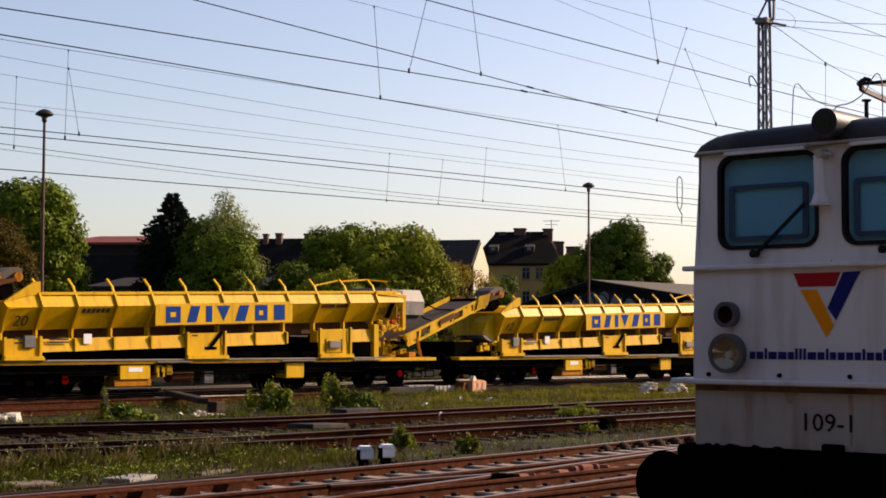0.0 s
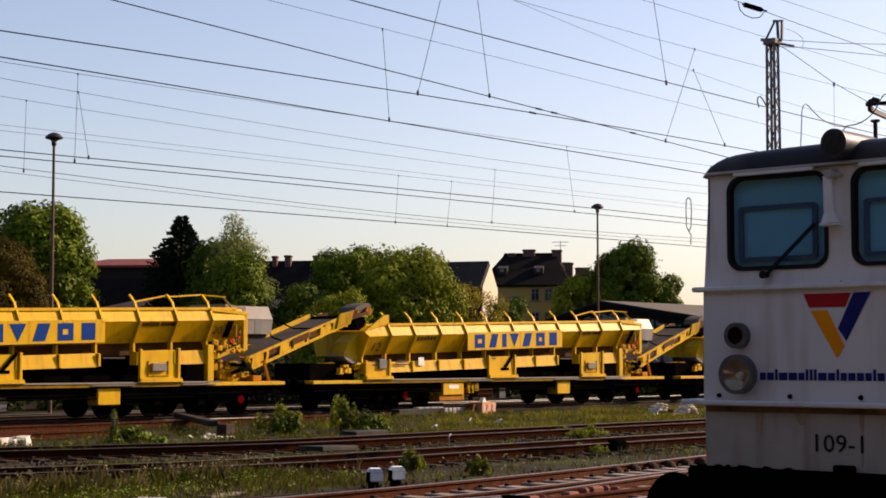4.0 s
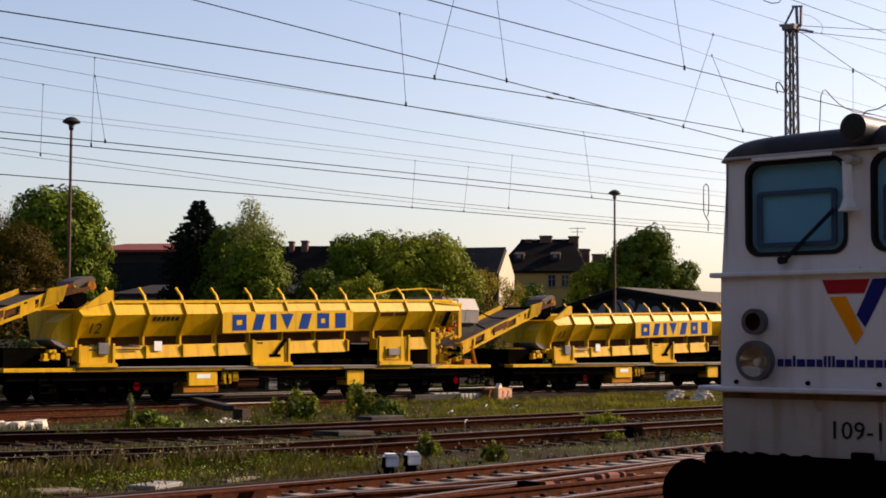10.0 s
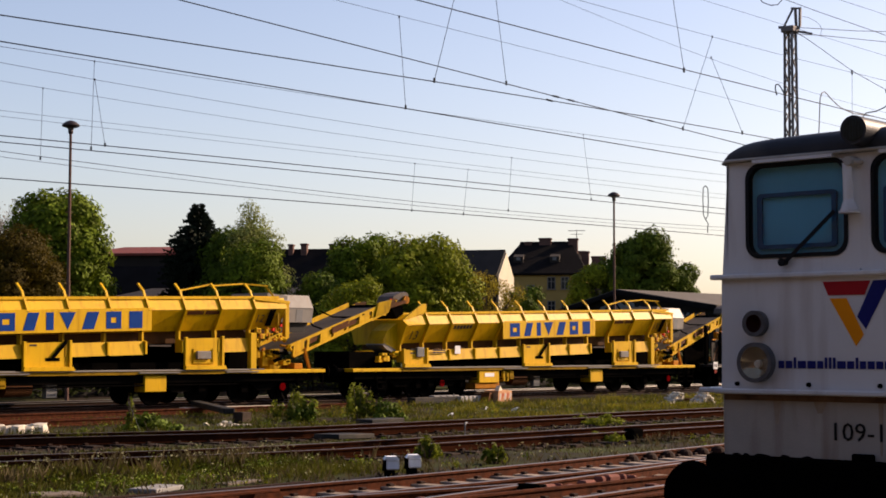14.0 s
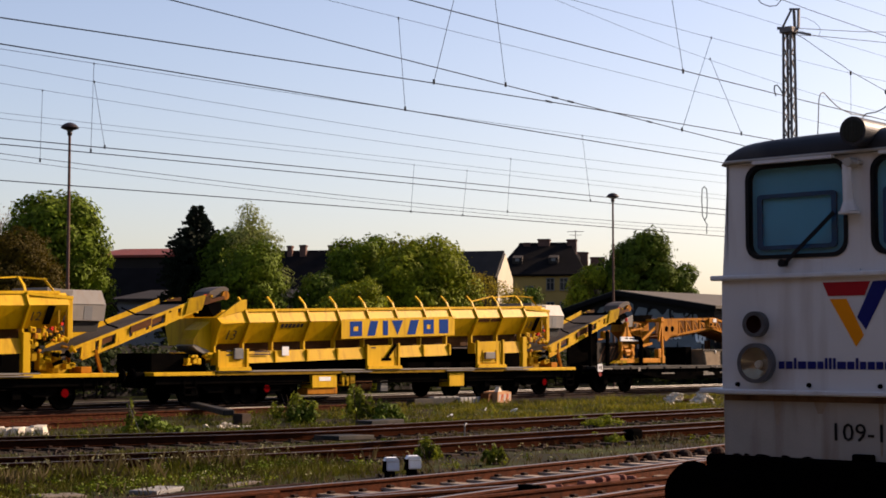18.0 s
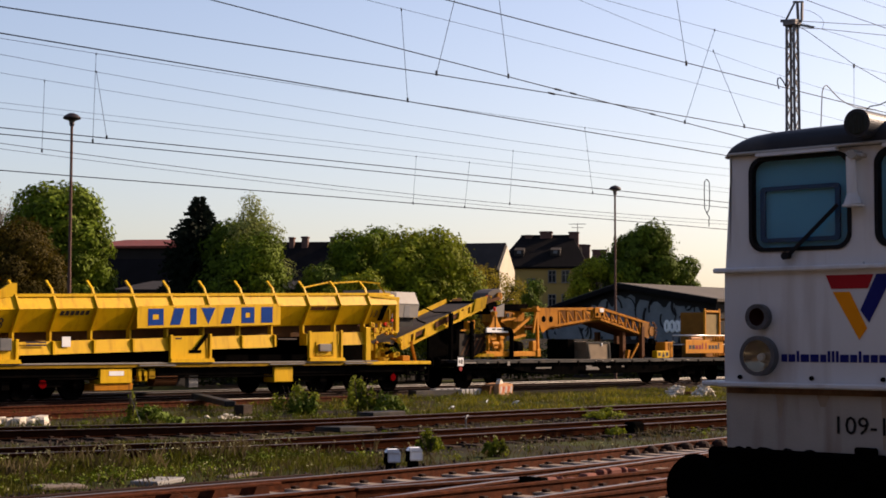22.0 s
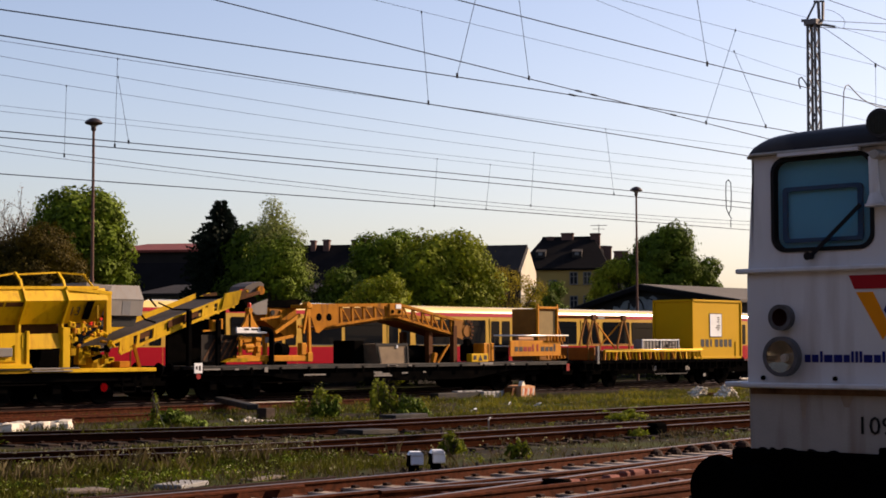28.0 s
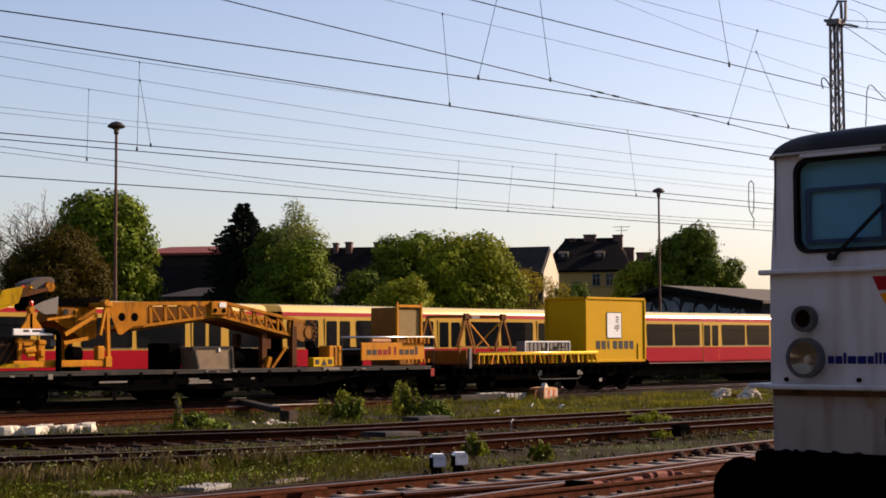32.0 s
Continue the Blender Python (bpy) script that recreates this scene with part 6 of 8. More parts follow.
    part("deck_edge", Geo().rbox(-8.6, 6.9, -1.43, -1.36, 1.085, 1.115, 0.008), HOOD, th, "pale worn deck edge")
    for a, b in ((-7.1, -2.0), (-0.0, 4.0), (6.0, 7.6)):
        part("foot_plank", Geo().rbox(a, b, -1.415, -1.25, 1.102, 1.135, 0.01), HOOD, th)
    for a, b in ((-3.0, -1.55), (2.4, 4.0), (5.9, 7.3)):
        part("step_plate", Geo().rbox(a, b, -1.47, -1.405, 1.02, 1.06, 0.01), HOOD, th)
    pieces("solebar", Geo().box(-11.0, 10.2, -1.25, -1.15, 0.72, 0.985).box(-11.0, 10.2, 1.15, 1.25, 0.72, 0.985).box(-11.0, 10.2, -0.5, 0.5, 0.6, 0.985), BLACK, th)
    tb = part("tool_box", Geo().rbox(-4.38, -3.18, -1.36, -0.8, 0.50, 0.95, 0.02), YELLOW, th)
    part("tool_box_base", Geo().rbox(-4.55, -3.1, -1.30, -0.75, 0.28, 0.50, 0.02), JIB_ORANGE, tb)
    part("tool_box_label", Geo().box(-4.05, -3.5, -1.368, -1.361, 0.74, 0.88), WHITE, tb)
    g = Geo()
    for _ in range(6):
        x = rnd.uniform(-3.0, -2.5)
        g.rbox(x, x + 0.25, -1.34, -1.1, rnd.uniform(0.5, 0.7), rnd.uniform(0.72, 0.95), 0.02)
    pieces("fuel_fitting", g, YELLOW_WORN_SHADE, th)
    part("air_tank", Geo().tube((-2.2, -1.0, 0.62), (-1.3, -1.0, 0.62), 0.24, 0.24, 18), RUSTBROWN, th)
    part("hanger", Geo().rbox(-0.75, -0.35, -1.1, -0.9, 0.32, 0.97, 0.02), STEEL, th)
    part("battery_box", Geo().rbox(2.70, 3.55, -1.34, -0.8, 0.44, 0.95, 0.02), YELLOW, th)
    part("pipe_run", Geo().tube((-6.5, -1.28, 0.66), (6.5, -1.28, 0.64), 0.025, None, 8).tube((-2.0, -1.2, 1.28), (-1.0, -1.2, 1.30), 0.03, None, 8), BLACK, th)
    for x in (-7.9, 7.0):
        part("brake_disc", Geo().tube((x + 1.6, -1.2, 0.52), (x + 1.6, -1.16, 0.52), 0.13, 0.13, 14), DARK_RED, th, "dull red brake indicator")
    for x in (-8.4, -5.9, 4.3, 7.9):
        bogie(th, x)
    buffers(th, -11.2, 10.45)
    g = Geo()
    for x in (-9.9, 9.2, 9.9):
        g.box(x, x + 0.5, -1.30, -1.2, 0.35, 0.40).box(x, x + 0.5, -1.30, -1.2, 0.58, 0.63).box(x, x + 0.03, -1.3, -1.27, 0.35, 0.98).box(x + 0.47, x + 0.5, -1.3, -1.27, 0.35, 0.98)
    pieces("step_bar", g, BLACK, th)
    # receiving nose at the low end
    part("receiving_hopper", Geo().prism([(-9.32, 1.94), (-9.28, 2.14), (-9.05, 2.46), (-8.56, 2.74), (-8.56, 1.72), (-8.72, 1.70)], -1.0, -0.2), YELLOW, th)
    part("receiving_lip", Geo().prism([(-9.38, 1.94), (-9.2, 1.80), (-8.78, 1.64), (-8.62, 1.67), (-8.70, 1.78), (-9.30, 1.99)], -1.06, -0.2), HOOD, th)
    g = Geo()
    for _ in range(9):
        x, z = rnd.uniform(-9.75, -8.85), rnd.uniform(1.28, 1.6)
        g.rbox(x, x + rnd.uniform(0.08, 0.25), -1.2, -1.0, z, z + rnd.uniform(0.06, 0.2), 0.015)
    pieces("tension_gear", g, YELLOW, th)
    part("dark_bulkhead", Geo().box(-10.9, -8.7, -0.9, 0.9, 1.11, 1.7), BLACK, th)
    # grey discharge hood
    part("discharge_hood", Geo().prism([(8.76, 2.70), (10.18, 2.70), (10.26, 3.20), (8.80, 3.20)], -0.92, 0.92), HOOD, th, "pale grey discharge hood")
    part("hood_top", Geo().prism([(-0.94, 3.20), (0.94, 3.20), (0.70, 3.64), (-0.70, 3.64)], 8.84, 10.24, "x"), HOOD, th, "sloping pale hood top")
    part("hood_base", Geo().prism([(8.6, 2.36), (10.0, 2.36), (10.1, 2.70), (8.6, 2.70)], -0.80, 0.80), DECK_STEEL, th)
    part("hood_strap", Geo().prism([(9.42, 2.72), (9.72, 2.72), (9.76, 3.14), (9.46, 3.14)], -0.928, -0.92), STEEL, th)
    # inclined discharge conveyor
    cv = part("conveyor_belt", Geo().prism([(8.6, 1.66), (13.5, 3.30), (13.52, 3.10), (8.62, 1.50)], -0.70, 0.70), BELT, th, "grey rubber belt")
    up = lambda x: 1.53 + (x - 8.2) * 0.3285
    for s in (-1, 1):
        y = s * 0.74
        fr = part("conveyor_frame", Geo().bar((9.2, y, up(9.2) + 0.0), (14.2, y, up(14.2) + 0.0), 0.07, 0.09).bar((9.5, y, up(9.5) - 0.42), (14.15, y, up(14.15) - 0.32), 0.07, 0.09), YELLOW, cv)
        g = Geo()
        for k in range(8):
            x = 9.5 + k * 0.64
            part("lattice_post", Geo().bar((x, y, up(x) - 0.42), (x + 0.05, y, up(x) + 0.0), 0.06, 0.10), YELLOW, cv)
            if k % 3 != 1:
                part("side_plate", Geo().prism([(x + 0.1, up(x) - 0.36), (x + 0.5, up(x + 0.4) - 0.36), (x + 0.5, up(x + 0.4) + 0.0), (x + 0.1, up(x) + 0.0)], y - 0.01, y + 0.01), YELLOW, cv)
            elif s < 0:
                part("cut_out", Geo().prism([(x + 0.1, up(x) - 0.22), (x + 0.52, up(x + 0.4) - 0.20), (x + 0.52, up(x + 0.4) - 0.04), (x + 0.1, up(x) - 0.06)], y + 0.02, y + 0.04), RUSTBROWN, cv)
        part("side_board", Geo().prism([(9.2, up(9.2) + 0.04), (13.6, up(13.6) + 0.04), (13.6, up(13.6) + 0.20), (9.2, up(9.2) + 0.16)], y - 0.02, y + 0.02), YELLOW, cv) if s > 0 else None
    part("head_box", Geo().prism([(13.45, up(13.45) - 0.30), (14.15, up(14.15) - 0.34), (14.3, up(14.2) + 0.10), (13.6, up(13.6) + 0.16)], -0.82, -0.74), YELLOW_WORN_SHADE, cv)
    part("idler", Geo().tube((13.7, -0.7, 3.30), (13.7, 0.7, 3.30), 0.11, None, 14), BLACK, cv)
    part("warning_plate", Geo().prism([(11.3, up(11.3) - 0.22), (12.1, up(12.1) - 0.22), (12.1, up(12.1) + 0.0), (11.3, up(11.3) + 0.0)], -0.80, -0.775), RUSTBROWN, cv)
    part("belt_cable", Geo().line([(11.9, 0.5, up(11.9) + 0.42), (12.1, 0.0, up(12.0) + 0.16), (12.5, -0.66, up(12.3) + 0.05), (12.9, -0.78, up(12.8))], 0.03, 6), BLACK, cv)
    for y in (-0.80, 0.70):
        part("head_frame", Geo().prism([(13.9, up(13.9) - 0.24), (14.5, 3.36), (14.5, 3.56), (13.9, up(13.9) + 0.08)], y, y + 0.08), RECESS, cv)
    hd = part("head_cover", Geo().prism([(14.68, 3.50), (14.80, 3.74), (15.10, 3.86), (15.46, 3.92), (15.60, 3.84), (15.58, 3.66), (15.2, 3.56)], -0.42, 0.36), HEAD_GREY, cv, "grey-brown head drum cover")
    part("drum_end", Geo().tube((15.40, -0.42, 3.62), (15.40, -0.52, 3.62), 0.15, 0.15, 18), JIB_ORANGE, hd)
    part("head_bracket", Geo().prism([(14.15, 3.22), (14.62, 3.36), (14.72, 3.62), (14.5, 3.66), (14.2, 3.50)], -0.70, -0.62).prism([(14.5, 3.30), (15.3, 3.50), (15.25, 3.60), (14.5, 3.42)], -0.60, -0.52), RUSTBROWN, cv)
    for x, z in ((14.28, 3.55), (14.42, 3.40), (14.55, 3.52)):
        part("head_bolt", Geo().rbox(x, x + 0.10, -0.76, -0.70, z, z + 0.08, 0.02), RED_LAMP if x < 14.3 else YELLOW_WORN_SHADE, cv)
    part("delivery_chute", Geo().prism([(14.6, 3.30), (15.2, 3.40), (15.25, 3.1), (14.9, 2.9)], -0.5, 0.5), BLACK, cv)
    part("conveyor_stay", Geo().bar((10.2, -0.8, 1.1), (10.0, -0.75, up(10.0) - 0.3), 0.09, 0.09).bar((10.2, 0.8, 1.1), (10.0, 0.75, up(10.0) - 0.3), 0.09, 0.09).rbox(9.3, 9.7, -1.0, 1.0, 1.1, 1.3, 0.02), JIB_ORANGE, th)
    part("turntable", Geo().tube((8.9, 0, 1.1), (8.9, 0, 1.5), 0.55, 0.5, 20), YELLOW_WORN_SHADE, th)
    g = Geo()
    for _ in range(12):
        x, z = rnd.uniform(7.4, 9.3), rnd.uniform(1.15, 1.75)
        g.rbox(x, x + rnd.uniform(0.1, 0.3), -1.15, -0.9, z, z + rnd.uniform(0.08, 0.3), 0.015)
    pieces("hydraulic_unit", g, YELLOW_WORN_SHADE, th)
    part("hood_hose", Geo().line([(9.8, -0.4, 3.4), (10.3, -0.3, 3.3), (10.8, -0.1, 3.2), (11.3, 0.2, 3.3), (11.8, 0.5, 3.05)], 0.035, 6).line([(9.9, -0.6, 3.0), (10.3, -0.62, 2.85), (10.5, -0.64, 2.6), (10.9, -0.66, 2.5)], 0.03, 6), BLACK, th)
    if number:
        lettering(number, 0.52, DARK_MARK, th, pose(-7.95, -1.17, 2.14, 121, 0, 0), None, "wagon_number")
        lettering(number, 0.42, DARK_MARK, th, pose(7.46, -1.225, 2.68, 121, 0, 0), None, "end_number")
    return th


# start places along the track; all wagons roll together
RUN = [(0.0, 0.0), (1.75, -3.62), (3.5, -7.21), (5.5, -11.49), (9.0, -19.06), (12.0, -25.67), (14.5, -31.14), (16.5, -35.48), (19.0, -41.00), (22.0, -47.65), (25.5, -55.54), (27.5, -60.08), (30.0, -65.73), (32.0, -70.29)]
HOME = 59.06
for k, number in ((-2, ""), (-1, "20"), (0, "12"), (1, "13")):
    MOVERS.append((hopper_wagon(number), HOME + 22.94 * k))


def flat_wagon():
    """Flat wagon with the folded jib of a track machine."""
    th = thing("crane_wagon", pose(0, 0, 0), "black flat wagon carrying an orange folded lattice jib", "freight wagon")
    part("deck", Geo().rbox(-9.35, 9.62, -1.38, 1.38, 1.0, 1.12, 0.015), DECK_STEEL, th)
    belly = [(-9.2, 1.0), (9.5, 1.0), (9.5, 0.82), (6.2, 0.80), (4.0, 0.52), (-4.0, 0.50), (-6.2, 0.80), (-9.2, 0.82)]
    for y in (-1.30, 1.20):
        part("fish_belly", Geo().prism(belly, y, y + 0.10), BLACK, th)
    part("edge_angle", Geo().rbox(-9.3, 9.6, -1.42, -1.38, 0.985, 1.03, 0.008), DECK_STEEL, th)
    for k in range(14):
        x = -8.2 + k * 1.27
        part("stanchion_socket", Geo().rbox(x, x + 0.10, -1.44, -1.384, 0.84, 1.06, 0.012), BLACK, th)
    g = Geo()
    for a, b, z in ((0.45, 0.62, 1.03), (-0.55, -0.1, 1.03), (-1.3, -0.9, 0.80), (-1.25, -0.5, 0.74), (-1.3, -0.4, 0.68), (0.1, 0.4, 0.76), (-4.6, -3.6, 0.76), (-7.6, -7.45, 0.98), (-8.9, -8.2, 0.99), (6.1, 6.3, 1.03), (1.2, 1.35, 0.78)):
        g.box(a, b, -1.452, -1.441, z, z + 0.05)
    g.box(-6.35, -6.2, -1.452, -1.441, 0.9, 1.06).box(-0.62, -0.2, -1.452, -1.441, 1.02, 1.1)
    pieces("stencil_bar", g, HOOD, th)
    for x in (-7.3, 7.0):
        bogie(th, x)
    buffers(th, -9.35, 9.62)
    part("marker_plate", Geo().rbox(-9.28, -8.95, -1.47, -1.45, 0.90, 1.22, 0.006), WHITE, th)
    pieces("plate_mark", Geo().box(-9.22, -9.15, -1.474, -1.471, 1.02, 1.12).box(-9.1, -9.02, -1.474, -1.471, 0.98, 1.14), DARK_MARK, th)
    pieces("tail_reflector", Geo().tube((-9.1, -1.46, 0.80), (-9.1, -1.43, 0.80), 0.09, None, 12).box(9.5, 9.68, -1.46, -1.44, 0.74, 1.02), RED, th)
    # dark striped screens beside the drop frame
    sp = part("striped_panel", Geo().box(-8.55, -7.05, -0.9, -0.84, 1.25, 2.12), DARK_STRIPE, th, "dark panel with worn stripes")
    for k in range(6):
        x = -8.5 + k * 0.24
        part("warning_stripe", Geo().prism([(x, 1.30), (x + 0.09, 1.30), (x + 0.56, 1.98), (x + 0.47, 1.98)], -0.912, -0.904), WORN_STRIPE, sp)
    part("guard_post", Geo().rbox(-9.15, -9.0, -1.0, -0.85, 1.12, 2.9, 0.02), BLACK, th)
    part("guard_post", Geo().rbox(-8.0, -7.82, -1.02, -0.92, 1.12, 2.6, 0.02), BLACK, th)
    part("back_screen", Geo().rbox(-9.0, -6.9, 0.3, 0.4, 1.12, 2.65, 0.02), BLACK, th)
    part("catch_arm", Geo().bar((-8.5, -0.9, 2.24), (-7.9, -0.9, 2.28), 0.06, 0.05).rbox(-8.1, -7.9, -0.9, -0.7, 2.30, 2.60, 0.02).rbox(-7.75, -7.65, -0.9, -0.8, 2.3, 2.65, 0.02), ORANGE, th)
    # clamping head: sled, columns, triangular lifting frame under a white board
    for y in (-1.2, 1.0):
        part("sled", Geo().rbox(-7.34, -4.08, y, y + 0.2, 1.24, 1.44, 0.02), ORANGE, th)
    part("sled_plate", Geo().prism([(-7.85, 1.24), (-6.9, 1.24), (-6.9, 1.36), (-7.5, 1.36)], -1.24, -1.0), YELLOW_WORN_SHADE, th)
    part("sled_end", Geo().rbox(-4.24, -4.0, -1.24, -1.0, 1.22, 1.54, 0.02), ORANGE, th)
    part("sled_block", Geo().rbox(-4.52, -4.26, -1.22, -1.0, 1.44, 1.86, 0.03), ORANGE, th)
    part("clamp_column", Geo().bar((-6.42, -1.12, 1.44), (-6.42, -1.12, 2.05), 0.20, 0.18).rbox(-6.54, -6.28, -1.24, -1.0, 1.9, 2.02, 0.02).rbox(-6.50, -6.34, -1.26, -1.2, 1.55, 1.75, 0.02), ORANGE, th)
    part("clamp_column", Geo().bar((-7.10, -1.1, 1.40), (-7.08, -1.1, 2.1), 0.09, 0.10).rbox(-7.2, -6.95, -1.16, -1.02, 1.95, 2.05, 0.02), ORANGE, th)
    part("clamp_drum", Geo().tube((-6.98, -1.16, 1.72), (-6.62, -1.16, 1.74), 0.10, 0.10, 12).rbox(-7.0, -6.6, -1.15, -1.0, 1.86, 2.06, 0.03).tube((-6.9, -1.2, 1.58), (-6.66, -1.2, 1.6), 0.05, None, 10), ORANGE, th)
    part("lifting_frame", Geo().prism([(-7.16, 2.24), (-6.26, 2.24), (-6.55, 2.62), (-6.66, 2.86), (-6.82, 2.86), (-6.9, 2.6)], -1.14, -1.06), ORANGE, th)
    part("lifting_slot", Geo().box(-6.76, -6.70, -1.15, -1.142, 2.3, 2.8), BLACK, th)
    part("lifting_eye", Geo().tube((-6.74, -1.2, 2.92), (-6.74, -1.0, 2.92), 0.09, None, 14).rbox(-6.84, -6.66, -1.14, -1.04, 2.84, 3.0, 0.02), ORANGE, th)
    part("red_beacon", Geo().lathe([(0.0, 0.0), (0.06, 0.0), (0.06, 0.10), (0.04, 0.15), (0.0, 0.16)], 12, (-6.72, -1.1, 3.02)), RED_LAMP, th, "bright red beacon")
    part("white_board", Geo().rbox(-7.42, -6.12, -1.30, -1.24, 2.17, 2.36, 0.012), WHITE, th, "white board")
    pieces("board_mark", Geo().box(-7.1, -6.9, -1.306, -1.301, 2.27, 2.33).box(-6.8, -6.5, -1.306, -1.301, 2.27, 2.33).box(-6.45, -6.3, -1.306, -1.301, 2.27, 2.32), DARK_MARK, th)
    part("bent_post", Geo().line([(-5.9, -1.28, 1.12), (-5.9, -1.28, 2.16), (-5.96, -1.28, 2.26), (-6.1, -1.28, 2.31), (-6.4, -1.28, 2.33)], 0.09, 8), BLACK, th)
    part("white_tag", Geo().rbox(-6.14, -5.98, -1.24, -1.22, 1.86, 2.05, 0.006), HOOD, th)
    # machine housing, grey chute plate, stays to the portal
    part("machine_body", Geo().prism([(-5.42, 2.60), (-4.35, 2.02), (-3.95, 2.12), (-3.98, 3.05), (-5.32, 3.05)], -0.35, 0.7), JIB_ORANGE, th, "orange-brown machine housing")
    part("housing_top", Geo().prism([(-5.36, 3.052), (-3.95, 3.052), (-3.72, 3.36), (-5.28, 3.28)], -0.40, 0.75), BLACK, th)
    part("housing_panel", Geo().rbox(-5.25, -4.75, -0.40, -0.352, 2.66, 3.0, 0.02), PACK_BROWN, th)
    part("panel_lamp", Geo().tube((-5.1, -0.43, 2.88), (-5.1, -0.40, 2.88), 0.09, None, 14), DECK_STEEL, th)
    part("housing_post", Geo().rbox(-4.78, -4.70, -0.44, -0.36, 2.5, 2.95, 0.012), ORANGE, th)
    part("chute_plate", Geo().prism([(-6.30, 3.02), (-6.0, 3.16), (-5.42, 3.33), (-5.46, 2.82), (-5.9, 2.80)], -0.52, -0.46), HOOD, th, "pale grey chute plate")
    part("hydraulic_arm", Geo().bar((-5.52, -1.0, 2.20), (-4.42, -1.0, 2.80), 0.10, 0.12), ORANGE, th)
    part("hydraulic_arm", Geo().bar((-5.56, -1.0, 1.95), (-4.72, -1.0, 2.09), 0.09, 0.10).bar((-5.0, -0.8, 2.76), (-6.0, -0.8, 2.64), 0.06, 0.07), ORANGE, th)
    part("winch", Geo().tube((-5.3, -0.9, 1.62), (-4.95, -0.9, 1.62), 0.24, 0.22, 16).rbox(-5.45, -4.85, -0.9, -0.5, 1.12, 1.45, 0.03), BLACK, th)
    part("portal", Geo().bar((-4.05, -1.12, 1.30), (-4.12, -1.12, 3.06), 0.10, 0.10).bar((-4.36, -1.12, 2.18), (-4.16, -1.12, 3.06), 0.09, 0.08).rbox(-4.18, -4.04, 1.05, 1.2, 1.12, 3.12, 0.02), ORANGE, th)
    part("portal_head", Geo().rbox(-4.28, -3.96, -1.2, 1.2, 3.02, 3.16, 0.03).tube((-4.2, -1.24, 3.16), (-4.2, -1.0, 3.16), 0.09, None, 12), ORANGE, th)
    # jib: two lattice halves that meet in a hinge
    tops = lambda x: 3.13 + (x + 4.0) * 0.018 if x < 0.0 else (3.22 if x < 0.5 else 3.24 - (x - 0.5) * 0.172)
    lows = lambda x: 2.42 + (x + 3.1) * 0.119 if x < 0.0 else (2.79 if x < 0.5 else 2.79 - (x - 0.5) * 0.205)
    jb = None
    for y in (-0.84, 0.5):
        ch = Geo().bar((-4.0, y, tops(-4.0)), (0.0, y, tops(0.0)), 0.16, 0.11).bar((0.0, y, 3.21), (0.5, y, 3.23), 0.16, 0.12).bar((0.5, y, tops(0.5)), (4.0, y, tops(4.0)), 0.14, 0.10)
        ch.bar((-3.1, y, lows(-3.1)), (0.0, y, lows(0.0)), 0.08, 0.09).bar((0.0, y, 2.79), (0.5, y, 2.79), 0.08, 0.09).bar((0.5, y, lows(0.5)), (3.5, y, lows(3.5)), 0.08, 0.09)
        if jb is None:
            jb = part("jib", ch, JIB_ORANGE, th, "orange lattice jib")
        else:
            part("jib_far_side", ch, JIB_ORANGE, jb)
    for k in range(5):
        x = -2.35 + k * 0.56
        part("brace", Geo().bar((x, -0.84, tops(x)), (x + 0.44, -0.84, lows(x + 0.44)), 0.05, 0.055), JIB_ORANGE, jb)
        part("brace", Geo().bar((x, -0.84, tops(x)), (x + 0.04, -0.84, lows(x) - 0.02), 0.07, 0.10), JIB_ORANGE, jb)
    for k in range(6):
        x = 0.75 + k * 0.52
        part("brace", Geo().bar((x, -0.84, tops(x)), (x + 0.40, -0.84, lows(x + 0.40)), 0.05, 0.055), JIB_ORANGE, jb)
        part("brace", Geo().bar((x, -0.84, tops(x)), (x, -0.84, lows(x)), 0.06, 0.08), JIB_ORANGE, jb)
    pl = part("root_plate", Geo().prism([(-3.98, 3.10), (-2.52, 3.13), (-2.52, 2.50), (-3.05, 2.44), (-3.45, 2.20), (-3.58, 2.22), (-3.90, 2.92)], -0.93, -0.90), JIB_ORANGE, jb)
    for x in (-3.45, -2.98):
        part("lightening_hole", Geo().tube((x, -0.935, 2.74), (x, -0.931, 2.74), 0.13, None, 18), BLACK, pl)
    # inner side and belly carry the jib's shade in their colour
    part("inner_web", Geo().prism([(-2.5, 2.52), (0.0, 2.80), (0.5, 2.80), (3.5, 2.20), (3.5, 2.58), (0.5, 3.16), (-2.5, 3.08)], 0.30, 0.34), DARK_JIB, jb, "inner side of the jib, darkened for shade")
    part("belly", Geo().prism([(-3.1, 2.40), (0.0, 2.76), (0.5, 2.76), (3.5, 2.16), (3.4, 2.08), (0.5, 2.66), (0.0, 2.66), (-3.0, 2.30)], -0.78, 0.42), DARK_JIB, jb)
    hg = part("hinge", Geo().rbox(-0.05, 0.62, -0.98, -0.90, 2.84, 3.27, 0.02), JIB_ORANGE, jb)
    part("hinge_plate", Geo().rbox(0.26, 0.54, -1.0, -0.982, 3.08, 3.24, 0.006), WHITE, hg, "small white plate")
    for x in (0.10, 0.45):
        part("hinge_pin", Geo().tube((x, -1.0, 2.98), (x, -0.982, 2.98), 0.07, None, 12), BLACK, hg)
    part("tip_frame", Geo().prism([(3.45, 2.70), (4.02, 2.66), (4.18, 2.30), (3.9, 1.98), (3.5, 2.10)], -0.92, -0.84), PACK_BROWN, jb)
    rp = part("rope_drum", Geo().tube((4.16, -0.95, 2.30), (4.16, -0.3, 2.30), 0.22, 0.22, 18), PACK_BROWN, jb)
